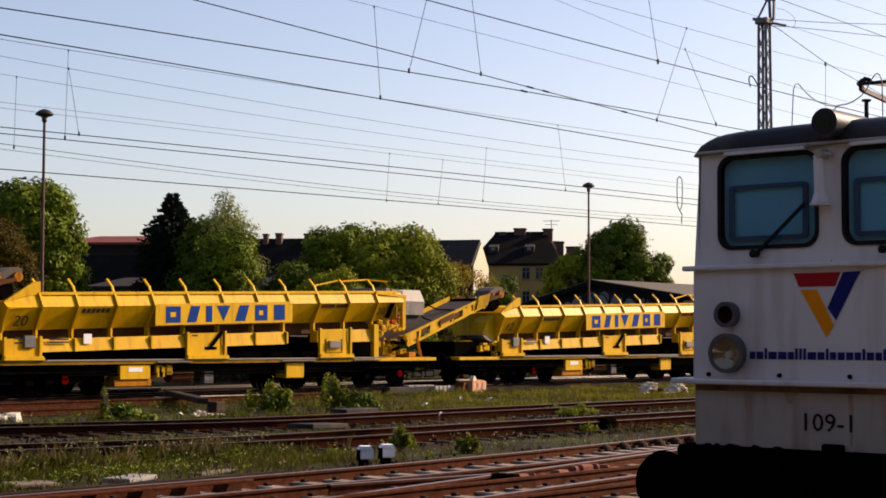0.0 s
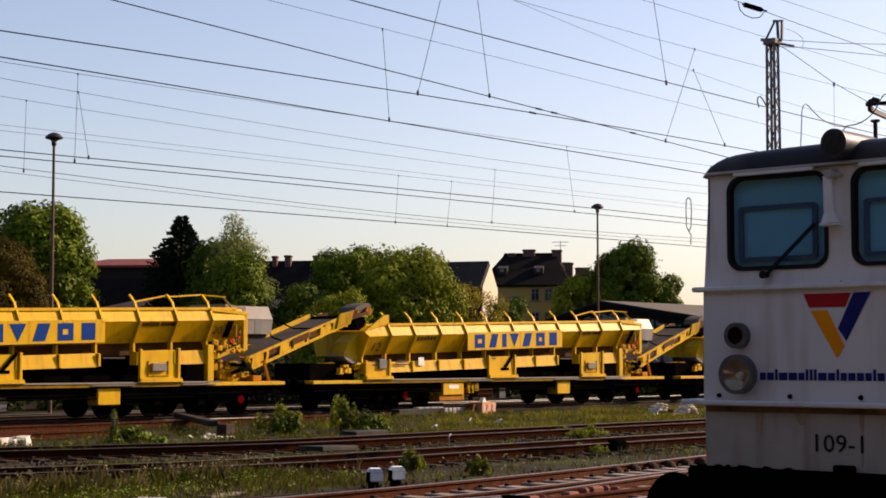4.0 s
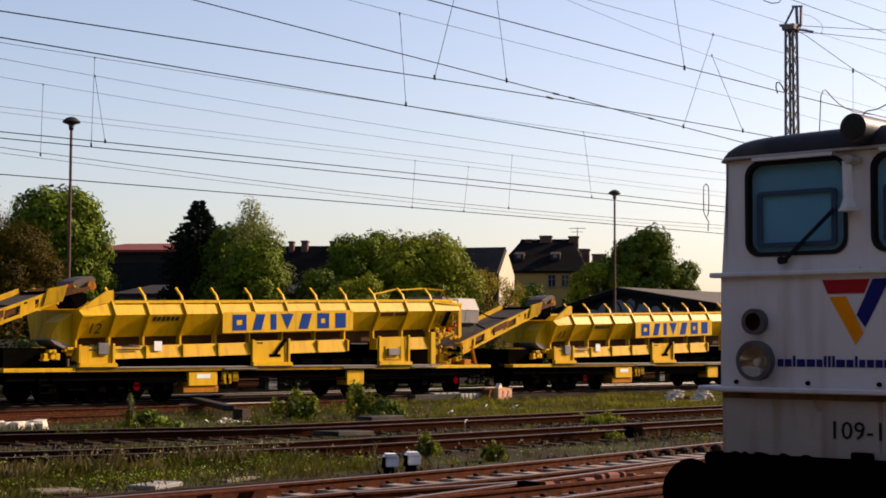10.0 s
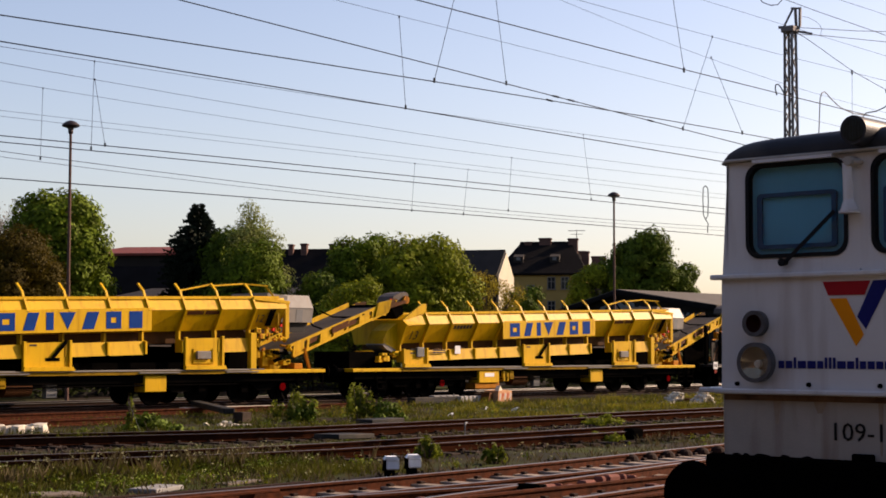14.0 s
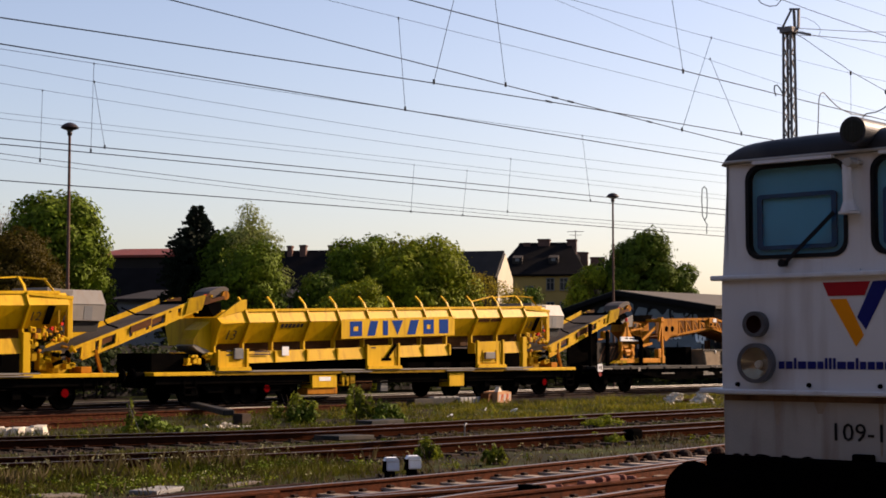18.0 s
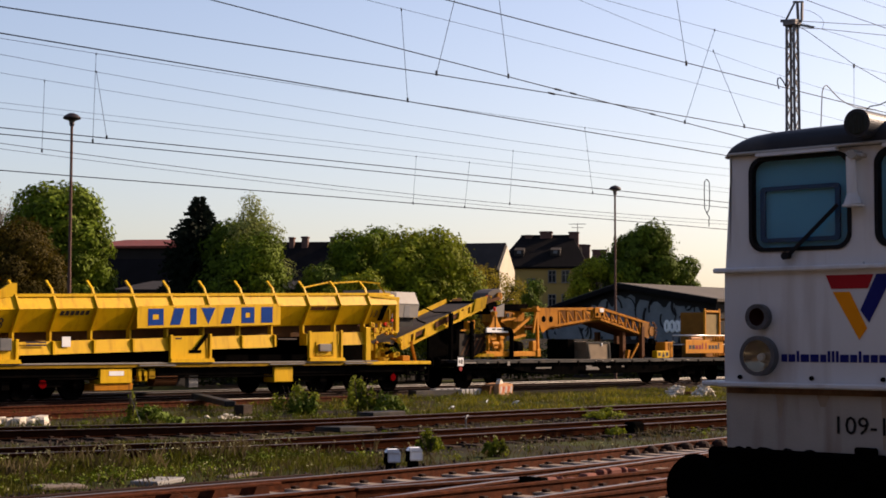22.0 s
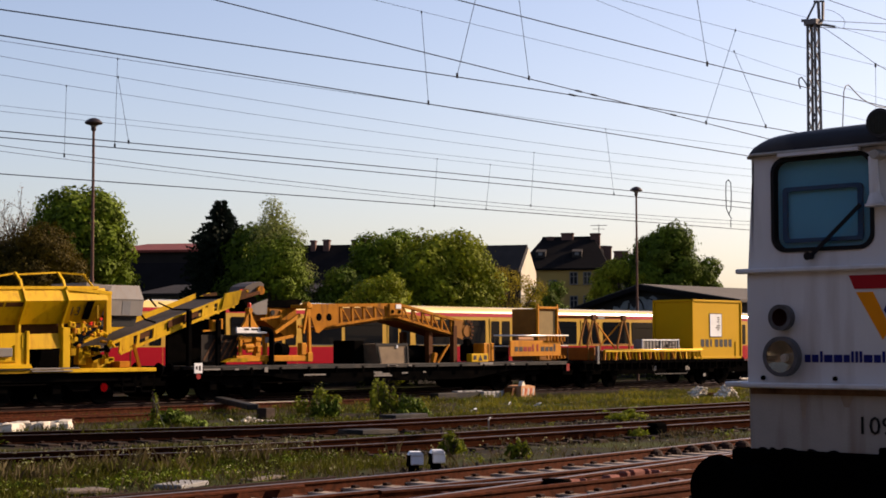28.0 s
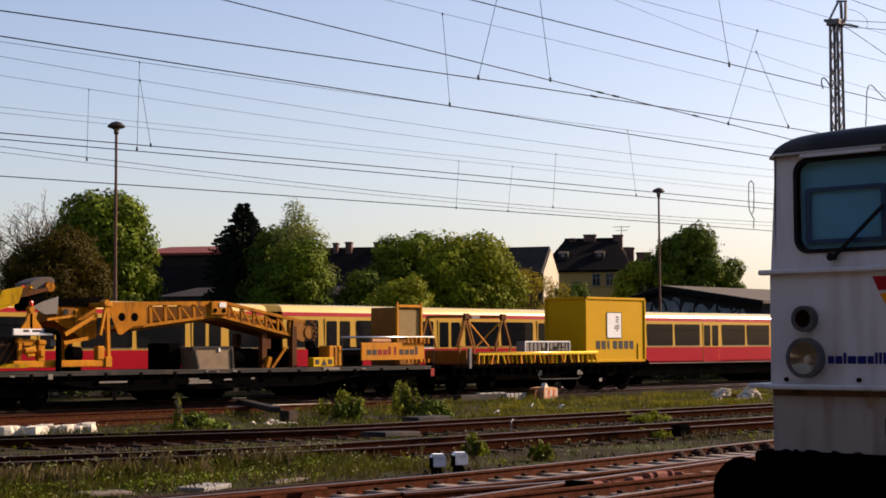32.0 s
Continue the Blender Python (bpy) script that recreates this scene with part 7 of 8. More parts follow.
    for k in range(7):
        a = -0.9 + k * 0.42
        part("rope_turn", Geo().bar((4.16 + 0.18 * math.cos(a), -0.97, 2.32 + 0.30 * math.sin(a)), (4.16 + 0.32 * math.cos(a), -0.97, 2.32 + 0.40 * math.sin(a)), 0.05, 0.07), RUSTBROWN, rp)
    part("hook_block", Geo().rbox(4.1, 4.36, -0.95, -0.75, 1.72, 2.0, 0.04).tube((4.36, -0.9, 1.88), (4.46, -0.9, 1.72), 0.06, 0.04, 8), BLACK, jb)
    for y in (-0.84, 0.5):
        part("jib_rest", Geo().bar((3.5, y, 1.12), (3.5, y, 2.50), 0.19, 0.19), RUSTBROWN, th)
        part("jib_rest", Geo().bar((2.36, y + 0.2, 1.12), (2.36, y + 0.2, 2.26), 0.20, 0.20), RUSTBROWN, th)
    part("prop", Geo().bar((2.46, -1.0, 1.12), (3.04, -1.0, 1.78), 0.06, 0.08), JIB_ORANGE, th, "slanting orange prop")
    part("prop", Geo().bar((2.3, -0.9, 1.12), (2.42, -0.9, 1.48), 0.16, 0.14), JIB_ORANGE, th)
    # loads on the deck
    cr = part("grey_crate", Geo().prism([(-0.82, 1.12), (0.70, 1.12), (0.63, 1.78), (0.2, 1.84), (-1.02, 1.82)], -1.22, -0.45), CRATE, th, "grey-brown steel crate")
    part("crate_rib", Geo().prism([(-1.0, 1.76), (0.62, 1.76), (0.63, 1.84), (-1.02, 1.84)], -1.25, -1.222), DECK_STEEL, cr)
    part("crate_rib", Geo().bar((-0.92, -1.24, 1.74), (-0.76, -1.24, 1.14), 0.05, 0.07).bar((0.58, -1.24, 1.74), (0.62, -1.24, 1.14), 0.05, 0.07), DECK_STEEL, cr)
    part("crate_latch", Geo().rbox(0.02, 0.10, -1.26, -1.225, 1.66, 1.78, 0.01), WHITE, cr)
    part("dark_crate", Geo().rbox(-1.45, -0.95, -0.6, 0.5, 1.12, 1.94, 0.03), BLACK, th)
    part("drum", Geo().tube((1.0, -0.2, 1.46), (2.2, -0.2, 1.46), 0.32, 0.32, 18), BLACK, th)
    part("tool_chest", Geo().rbox(2.55, 3.95, -0.5, 0.6, 1.12, 1.75, 0.04), BLACK, th)
    sg = part("warning_box", Geo().rbox(3.98, 4.93, -1.32, -1.05, 1.13, 1.45, 0.02), YELLOW, th)
    pieces("warning_mark", Geo().prism([(4.34, 1.18), (4.60, 1.18), (4.47, 1.40)], -1.328, -1.322).box(4.08, 4.25, -1.328, -1.322, 1.22, 1.38).box(4.66, 4.84, -1.328, -1.322, 1.22, 1.38), DARK_MARK, sg)
    part("box_foot", Geo().rbox(4.35, 5.1, -1.42, -1.38, 1.02, 1.12, 0.01), HOOD, th)
    part("orange_cabinet", Geo().rbox(4.86, 5.50, -1.15, -0.6, 1.14, 1.84, 0.03), ORANGE, th)
    part("cabinet_rib", Geo().rbox(5.10, 5.16, -1.17, -1.152, 1.2, 1.8, 0.006), PACK_BROWN, th)
    part("engine_block", Geo().rbox(5.5, 6.9, -0.7, 0.7, 1.14, 1.80, 0.05), BLACK, th)
    # caged power pack behind a name panel
    cg = part("power_pack", Geo().rbox(8.22, 9.48, -0.95, 0.32, 1.14, 3.20, 0.03), PACK_BROWN, th, "orange-brown power pack")
    part("louvre_door", Geo().box(8.32, 9.38, -0.985, -0.952, 2.10, 3.12), DUSTY_PANEL, cg)
    f = Geo()
    for x in (8.19, 9.40):
        f.rbox(x, x + 0.11, -1.06, -0.96, 1.22, 3.30, 0.02)
    f.rbox(8.301, 9.399, -1.06, -0.96, 3.19, 3.29, 0.015)
    pieces("cage_bar", f, ORANGE, cg)
    for x in (8.22, 9.42):
        part("lifting_lug", Geo().rbox(x, x + 0.08, -1.04, -0.98, 3.29, 3.38, 0.015), ORANGE, cg)
    np_ = part("name_panel", Geo().rbox(6.19, 9.30, -1.34, -1.28, 1.33, 1.94, 0.015), ORANGE, th, "orange panel with painted blocks")
    for k in range(10):
        w = 0.10 if k in (4, 5, 9) else 0.2
        part("painted_shape", Geo().box(6.45 + k * 0.265, 6.45 + k * 0.265 + w, -1.348, -1.342, 1.52, 1.70 + (0.1 if k in (4, 5, 9) else 0)), RED if 2 <= k < 6 else DARK_MARK, np_)
    part("tarp_roll", Geo().tube((6.82, -1.16, 2.0), (7.72, -1.16, 2.0), 0.085, 0.085, 12), CARTON, th, "pale rolled tarpaulin")
    g = Geo()
    for k in range(6):
        x = 8.36 + k * 0.21
        g.rbox(x, x + 0.07, -1.42, -1.345, 1.90, 2.12, 0.015).rbox(x, x + 0.07, -1.42, -1.345, 1.22, 1.36, 0.015)
    pieces("hook", g, ORANGE, th)
    part("hand_rail", Geo().tube((5.38, -1.2, 2.13), (9.93, -1.2, 2.14), 0.034, None, 12), BRIGHT_STEEL, th, "bright bare steel hand rail", True)
    part("lower_rail", Geo().tube((5.38, -1.2, 1.72), (9.93, -1.2, 1.74), 0.020, None, 12), BRIGHT_STEEL, th, "bright bare steel hand rail", True)
    for x in (5.4, 7.6, 9.9):
        part("rail_post", Geo().tube((x, -1.2, 1.12), (x, -1.2, 2.14), 0.018, None, 8), DECK_STEEL, th)
    part("rail_bracket", Geo().rbox(9.55, 9.95, -1.24, -1.0, 1.02, 1.12, 0.01), BLACK, th)
    return th


# jib orange darkened to stand for shade inside and below
DARK_JIB = surface("orange_plate_dark_for_shade", (0.16, 0.060, 0.008), 0.8, 0, 0.3, 3, 30, 0.1, None, 0, 0, 0.05)
WORN_STRIPE = surface("worn_orange_stripe", (0.11, 0.042, 0.012), 0.8, 0, 0.4, 6, 30, 0.1)
PACK_BROWN = surface("orange_brown_housing", (0.34, 0.135, 0.018), 0.7, 0, 0.25, 3, 30, 0.1, None, 0, 0, 0.1)
DARK_STRIPE = surface("faded_warning_stripe", (0.020, 0.011, 0.006), 0.8, 0, 0.4, 4, 30, 0.1)
CRATE = surface("grey_brown_crate", (0.30, 0.215, 0.135), 0.8, 0, 0.25, 3, 30, 0.15)
DUSTY_PANEL = surface("dusty_louvre", (0.36, 0.245, 0.095), 0.8, 0, 0.2, 3, 40, 0.2)
MOVERS.append((flat_wagon(), HOME + 2.54 + 41.5))


def container_wagon():
    """Low wagon with stake row, trestles, a crate and a short container."""
    th = thing("container_wagon", pose(0, 0, 0), "black low wagon with orange stakes and a short yellow container", "freight wagon")
    part("deck", Geo().rbox(-5.75, 6.25, -1.38, 1.38, 0.98, 1.12, 0.015), BLACK, th)
    pieces("solebar", Geo().box(-5.7, 6.1, -1.2, -1.1, 0.7, 0.98).box(-5.7, 6.1, 1.1, 1.2, 0.7, 0.98), BLACK, th)
    g = Geo()
    for k in range(23):
        x = -5.7 + k * 0.53
        g.rbox(x, x + 0.09, -1.43, -1.37, 0.78, 1.05, 0.01)
    pieces("stake_pocket", g, BLACK, th)
    for x in (-4.9, -3.2, 3.6, 5.2):
        ax = part("axle_guard", Geo().prism([(x - 0.3, 0.9), (x + 0.3, 0.9), (x + 0.16, 0.3), (x - 0.16, 0.3)], -1.04, -0.98), BLACK, th)
        axle_pair(ax, x)
    buffers(th, -5.75, 6.25)
    part("step_rail", Geo().line([(-0.85, -1.25, 0.92), (-0.74, -1.3, 0.56), (-0.62, -1.3, 0.51), (1.66, -1.3, 0.51), (1.76, -1.3, 0.56), (1.86, -1.25, 0.92)], 0.03, 8), DECK_STEEL, th)
    pieces("white_tag", Geo().rbox(-0.72, -0.55, -1.30, -1.27, 0.66, 0.86, 0.01).rbox(1.62, 1.95, -1.30, -1.27, 0.66, 0.84, 0.01).rbox(3.0, 3.2, -1.30, -1.27, 0.36, 0.5, 0.01), HOOD, th)
    # stake row
    part("rail_beam", Geo().rbox(-4.3, 2.8, -1.42, -1.30, 1.46, 1.54, 0.01), YELLOW, th)
    part("rail_cap", Geo().tube((-4.3, -1.37, 1.545), (2.8, -1.37, 1.548), 0.045, None, 12), GLOSS_YELLOW, th, "glossy yellow edge tube", True)
    rnd = random.Random(3)
    for k in range(27):
        x = -4.25 + k * 0.265
        part("stake", Geo().bar((x, -1.36, 1.50), (x + rnd.uniform(-0.14, 0.14), -1.38, 1.18 - rnd.uniform(0, 0.06)), 0.09, 0.06), YELLOW if k % 3 else ORANGE, th)
    part("end_box", Geo().rbox(-4.80, -4.44, -1.22, 0.9, 1.125, 1.66, 0.03), PACK_BROWN, th)
    part("grey_post", Geo().rbox(-4.80, -4.66, -1.4, -1.28, 0.98, 1.72, 0.01), STEEL, th)
    # trestles
    for x in (-4.52, -2.48):
        tr = part("trestle", Geo().bar((x - 0.45, -1.0, 1.75), (x, -1.0, 2.95), 0.065, 0.065).bar((x + 0.45, -1.0, 1.75), (x, -1.0, 2.95), 0.065, 0.065).bar((x - 0.45, -1.0, 1.78), (x + 0.45, -1.0, 1.78), 0.065, 0.065).bar((x - 0.45, 1.0, 1.75), (x, 1.0, 2.95), 0.065, 0.065).bar((x + 0.45, 1.0, 1.75), (x, 1.0, 2.95), 0.065, 0.065).bar((x, -1.0, 2.92), (x, 1.0, 2.92), 0.1, 0.1).bar((x - 0.4, -1, 1.15), (x - 0.4, -1, 1.75), 0.06, 0.06).bar((x + 0.4, -1, 1.15), (x + 0.4, -1, 1.75), 0.06, 0.06), PACK_BROWN, th, "brown-orange trestle")
        part("hook_block", Geo().rbox(x - 0.15, x + 0.15, -1.06, -0.94, 2.78, 3.02, 0.03), RUSTBROWN, tr)
    part("tie_bar", Geo().bar((-4.45, -1.0, 2.75), (-2.95, -0.9, 1.62), 0.05, 0.05).bar((-2.55, -0.9, 2.7), (-3.7, -0.7, 1.75), 0.045, 0.045), ORANGE, th)
    part("name_tag", Geo().rbox(-4.34, -3.88, -1.09, -1.065, 2.82, 2.94, 0.006), HOOD, th)
    cr = part("wire_crate", Geo().rbox(-1.44, 1.24, -1.20, -0.75, 1.54, 1.98, 0.02), HOOD, th, "pale wire-mesh crate")
    pieces("crate_edge", Geo().bar((-1.46, -1.215, 1.97), (1.26, -1.215, 1.97), 0.03, 0.05).bar((-1.44, -1.215, 1.56), (-1.44, -1.215, 1.95), 0.03, 0.05).bar((1.24, -1.215, 1.56), (1.24, -1.215, 1.95), 0.03, 0.05).bar((-0.1, -1.215, 1.56), (-0.1, -1.215, 1.95), 0.03, 0.05), WHITE, cr)
    g = Geo()
    for k in range(11):
        g.box(-1.40 + k * 0.24, -1.392 + k * 0.24, -1.222, -1.202, 1.55, 1.95)
    pieces("crate_bar", g, DECK_STEEL, cr)
    g = Geo()
    for _ in range(9):
        x, z = rnd.uniform(-1.3, 0.9), rnd.uniform(1.58, 1.82)
        g.box(x, x + rnd.uniform(0.1, 0.3), -1.212, -1.204, z, z + rnd.uniform(0.05, 0.14))
    pieces("crate_scrap", g, DARK_MARK, cr)
    part("platform", Geo().rbox(-4.4, 2.1, -1.28, 1.28, 1.12, 1.53, 0.02), RUSTBROWN, th)
    # container
    ct = part("container", Geo().box(2.12, 5.94, -1.355, 0.70, 1.20, 3.70), CONT_YELLOW, th, "short yellow site container")
    f = Geo()
    for x in (2.06, 5.94):
        for y in (-1.40, 0.66):
            f.rbox(x, x + 0.10, y, y + 0.1, 1.14, 3.76, 0.012)
    for z in (1.14, 3.66):
        f.rbox(2.06, 6.04, -1.40, -1.30, z, z + 0.1, 0.012).rbox(2.06, 6.04, 0.66, 0.76, z, z + 0.1, 0.012).rbox(2.06, 2.16, -1.35, 0.7, z, z + 0.1, 0.012)
    part("corner_frame", f, CONT_YELLOW, ct)
    pn = part("picture_panel", Geo().rbox(3.46, 4.40, -1.375, -1.356, 2.12, 3.14, 0.008), WHITE, ct, "pale panel with dark marks")
    g = Geo()
    for k in range(7):
        g.rbox(3.95 + rnd.uniform(-0.05, 0.2), 4.15 + rnd.uniform(0, 0.12), -1.380, -1.376, 2.4 + k * 0.09, 2.45 + k * 0.09, 0.001)
    pieces("panel_mark", g, DARK_MARK, pn)
    pieces("panel_border", Geo().box(3.44, 3.47, -1.379, -1.376, 2.10, 3.16).box(4.39, 4.42, -1.379, -1.376, 2.10, 3.16).box(3.47, 4.39, -1.379, -1.376, 3.13, 3.16).box(3.47, 4.39, -1.379, -1.376, 2.10, 2.13), DARK_MARK, pn)
    g = Geo()
    for k, w in enumerate((0.28, 0.26, 0.14, 0.28, 0.28, 0.28, 0.26)):
        x = 2.74 + k * 0.37
        g.box(x, x + w, -1.362, -1.3555, 1.70, 2.0)
        g.box(x + 0.06, x + w, -1.362, -1.3555, 1.66, 1.70)
    pieces("painted_block", g, RUBBER, ct, "dark painted blocks")
    part("lock_bar", Geo().rbox(5.5, 5.56, -1.39, -1.36, 1.25, 1.9, 0.005), CONT_YELLOW, ct)
    return th


MOVERS.append((container_wagon(), HOME + 2.54 + 57.9))


# ---- suburban train ----
def suburban_car(cab, tail=False):
    """One car of the cream and carmine electric train; local x = 0 at its leading end, body behind it."""
    th = thing("suburban_car", pose(0, 0, 0), "cream and carmine suburban train car with dark windows", "train car", "suburban train cars")
    L = 18.4
    a, b = (-0.75 if cab else -0.38), (-L + 0.75 if tail else -L + 0.38)
    # body sections: skirt, carmine band, cream window band, carmine stripe, rounded cream roof
    part("lower_side", Geo().prism([(-1.42, 0.95), (-1.50, 1.08), (-1.50, 1.72), (1.50, 1.72), (1.50, 1.08), (1.42, 0.95)], b, a, "x"), CARMINE, th)
    part("window_band", Geo().prism([(-1.50, 1.722), (-1.48, 2.938), (1.48, 2.938), (1.50, 1.722)], b, a, "x"), CREAM, th)
    part("stripe", Geo().prism([(-1.487, 2.94), (-1.46, 3.08), (1.46, 3.08), (1.487, 2.94)], b, a, "x"), CARMINE, th)
    edge = [(1.462, 3.082), (1.444, 3.13), (1.414, 3.195), (1.360, 3.265), (1.25, 3.32), (1.03, 3.355), (0.6, 3.385), (0.0, 3.395)]
    arc = [(-y, z) for y, z in edge] + [(y, z) for y, z in reversed(edge[:-1])]
    shell = Geo().prism(arc, b, a, "x")
    ends, shell.f = shell.f[:2], shell.f[2:-1]
    part("roof", shell, ROOF_CREAM, th, "glossy cream roof", True)
    for f in ends:
        part("roof_end", Geo().poly(*[shell.v[q] for q in f]), ROOF_CREAM, th)
    doors = (-3.1, -9.2, -15.3)
    for x in doors:
        for s in (-1, 1):
            d = part("door", Geo().rbox(x - 0.68, x + 0.68, s * 1.50 - 0.012, s * 1.50 + 0.012, 1.02, 2.86, 0.005), CREAM, th)
            part("door_lower", Geo().box(x - 0.66, x + 0.66, min(s * 1.5, s * 1.516), max(s * 1.5, s * 1.516), 1.03, 1.72), CARMINE, d)
            for q in (-0.34, 0.34):
                part("door_glass", Geo().prism(rounded(x + q, 2.27, 0.26, 0.50, 0.06, 3), s * 1.505, s * 1.52), TRAIN_GLASS, d)
    for x, w in ((-1.55, 0.5) if cab else (-1.35, 0.75), (-5.05, 1.0), (-7.25, 1.0), (-11.15, 1.0), (-13.35, 1.0), (-16.85, 0.5) if tail else (-17.05, 0.75)):
        for s in (-1, 1):
            wn_ = part("window", Geo().prism(rounded(x, 2.30, w, 0.50, 0.07, 3), s * 1.488, s * 1.508), TRAIN_GLASS, th)
            part("sill_strip", Geo().box(x - w, x + w, min(s * 1.49, s * 1.515), max(s * 1.49, s * 1.515), 1.775, 1.795), STEEL, wn_)
            part("glazing_bar", Geo().box(x - w, x + w, min(s * 1.5, s * 1.514), max(s * 1.5, s * 1.514), 2.52, 2.54), BLACK, wn_)
    part("underframe", Geo().box(b + 0.2, a - 0.2, -1.3, 1.3, 0.40, 0.95), BLACK, th)
    for x in (-3.2, -15.2):
        part("bogie", Geo().rbox(x - 1.6, x + 1.6, -1.15, 1.15, 0.25, 0.6, 0.03).tube((x - 1.1, -0.8, 0.42), (x - 1.1, 0.8, 0.42), 0.42, None, 18).tube((x + 1.1, -0.8, 0.42), (x + 1.1, 0.8, 0.42), 0.42, None, 18), BLACK, th)
        # white blocks stand in for small glints on the bogies
        part("axle_box", Geo().rbox(x - 0.10, x + 0.10, -1.24, -1.15, 0.36, 0.50, 0.03).rbox(x - 0.13, x + 0.13, -1.34, -1.28, 0.74, 0.86, 0.03), WHITE, th, "white blocks for glints on the bogie")
    part("skirt_strip", Geo().box(b + 1, a - 1, -1.52, -1.502, 0.97, 1.0), STEEL, th)
    if not tail:
        part("gangway", Geo().box(-L - 0.38, b, -0.8, 0.8, 0.9, 3.1), BLACK, th)
    for x, s, driven in ((a, 1, cab), (b, -1, tail)):
        if not driven:
            part("end_wall", Geo().box(min(x, x + s * 0.03), max(x, x + s * 0.03), -1.42, 1.42, 1.0, 3.1), BLACK, th)
            continue
        # sloping driver's end: carmine below, cream pillars, roof falling away in a curve
        fz = lambda z: x + s * (0.26 - 0.10 * max(0.0, z - 1.2))
        part("nose_lower", Geo().prism([(x, 0.95), (fz(1.2) - s * 0.06, 0.95), (fz(1.2), 1.15), (fz(1.72), 1.72), (x, 1.72)], -1.44, 1.44), CARMINE, th)
        part("nose_upper", Geo().prism([(x, 1.722), (fz(1.72), 1.722), (fz(2.94), 2.938), (x, 2.938)], -1.42, 1.42), CREAM, th)
        part("nose_brow", Geo().prism([(x, 2.94), (fz(2.94), 2.94), (fz(3.1), 3.08), (x, 3.08)], -1.40, 1.40), CARMINE, th)
        part("nose_roof", Geo().prism([(x, 3.082), (fz(3.1), 3.082), (fz(3.1) - s * 0.04, 3.20), (x + s * 0.08, 3.28), (x, 3.33)], -1.30, 1.30), ROOF_CREAM, th)
        part("cab_screen", Geo().prism([(fz(1.95) + s * 0.004, 1.95), (fz(1.95) + s * 0.03, 1.95), (fz(2.85) + s * 0.03, 2.85), (fz(2.85) + s * 0.004, 2.85)], -1.2, 1.2), TRAIN_GLASS, th)
        for y in (-0.95, 0.95):
            part("tail_light", Geo().tube((fz(1.45), y, 1.45), (fz(1.45) + s * 0.03, y, 1.45), 0.09, 0.08, 14), WHITE, th)
        part("coupler", Geo().rbox(min(x, x + s * 0.75), max(x, x + s * 0.75), -0.16, 0.16, 0.55, 0.85, 0.03), BLACK, th)
    return th


first = suburban_car(True)
plain = suburban_car(False)
last = suburban_car(False, True)
CARS = [first, plain, copy_thing(plain, Matrix.Identity(4)), last, copy_thing(first, Matrix.Identity(4))] + [copy_thing(plain, Matrix.Identity(4)) for _ in range(2)] + [copy_thing(last, Matrix.Identity(4))]


# ---- small things in the yard ----
SIGNAL_GREY = surface("dull_signal_enamel", (0.72, 0.75, 0.78), 0.55, 0, 0.12, 8, 40, 0.05, (0.16, 0.13, 0.10, 0.5), fresh=True)


def marker_lamp(x, y, label):
    """Small point-signal box: pale metal head on a dark foot."""
    th = thing("ground_signal", pose(x, y, -0.255, 0, 0, -40), label, "ground signal", "ground signals")
    part("foot", Geo().rbox(-0.08, 0.08, -0.08, 0.08, -0.05, 0.22, 0.015).rbox(-0.16, 0.16, -0.10, 0.10, -0.05, 0.05, 0.015), BLACK, th)
    part("hood", Geo().prism([(-0.11, 0.17), (-0.055, 0.19), (-0.055, 0.35), (-0.09, 0.34)], -0.10, 0.12), BLACK, th, "black hood over the dark side")
    part("box", Geo().rbox(-0.06, 0.14, -0.12, 0.10, 0.19, 0.345, 0.018), SIGNAL_GREY, th, "pale grey metal box")
    part("lid", Geo().prism([(-0.10, 0.345), (0.145, 0.345), (0.10, 0.395), (-0.06, 0.395)], -0.125, 0.11), SIGNAL_GREY, th)
    part("rim", ring(rounded(0.0, 0.0, 0.10, 0.068, 0.015, 2), rounded(0.0, 0.0, 0.083, 0.052, 0.01, 2), -0.004, 0.004).moved(Matrix(((0, 1, 0, 0.04), (1, 0, 0, -0.122), (0, 0, 1, 0.268), (0, 0, 0, 1)))), WHITE, th)
    return th


marker_lamp(18.42, 17.73, "pale metal point signal box on a dark foot")
marker_lamp(18.95, 17.76, "pale metal point signal box beside its twin")


def slab(name, x, y, z, w, d, h, turn, material, label, category="slab"):
    return solid(name, Geo().rbox(-w / 2, w / 2, -d / 2, d / 2, 0, h, 0.015), material, label, category, pose(x, y, z, random.uniform(-2, 2), random.uniform(-2, 2), turn))


slab("concrete_cover", 14.55, 18.55, -0.21, 0.62, 0.5, 0.07, 12, CONCRETE, "pale concrete cable duct cover on the ground")
slab("concrete_cover", 13.1, 18.85, -0.21, 0.7, 0.35, 0.06, -5, DULL_CONCRETE, "weathered concrete cover lying in the grass")
slab("concrete_cover", 16.1, 18.6, -0.21, 0.75, 0.3, 0.05, 4, DULL_CONCRETE, "thin concrete cover beside the points")
slab("concrete_cover", 19.0, 17.0, -0.22, 0.9, 0.3, 0.05, 2, DULL_CONCRETE, "worn concrete cover near the rails")
slab("dark_cover", 23.9, 24.3, -0.05, 1.1, 0.7, 0.10, 3, DECK_STEEL, "dark steel cover plate between the rails")
slab("dark_cover", 30.2, 29.4, -0.12, 1.2, 0.6, 0.14, 0, DECK_STEEL, "dark cover plate beside the track")
slab("cable_trough", 13.0, 17.2, -0.23, 9.0, 0.3, 0.06, 1, DULL_CONCRETE, "half-buried concrete cable trough", "trough")


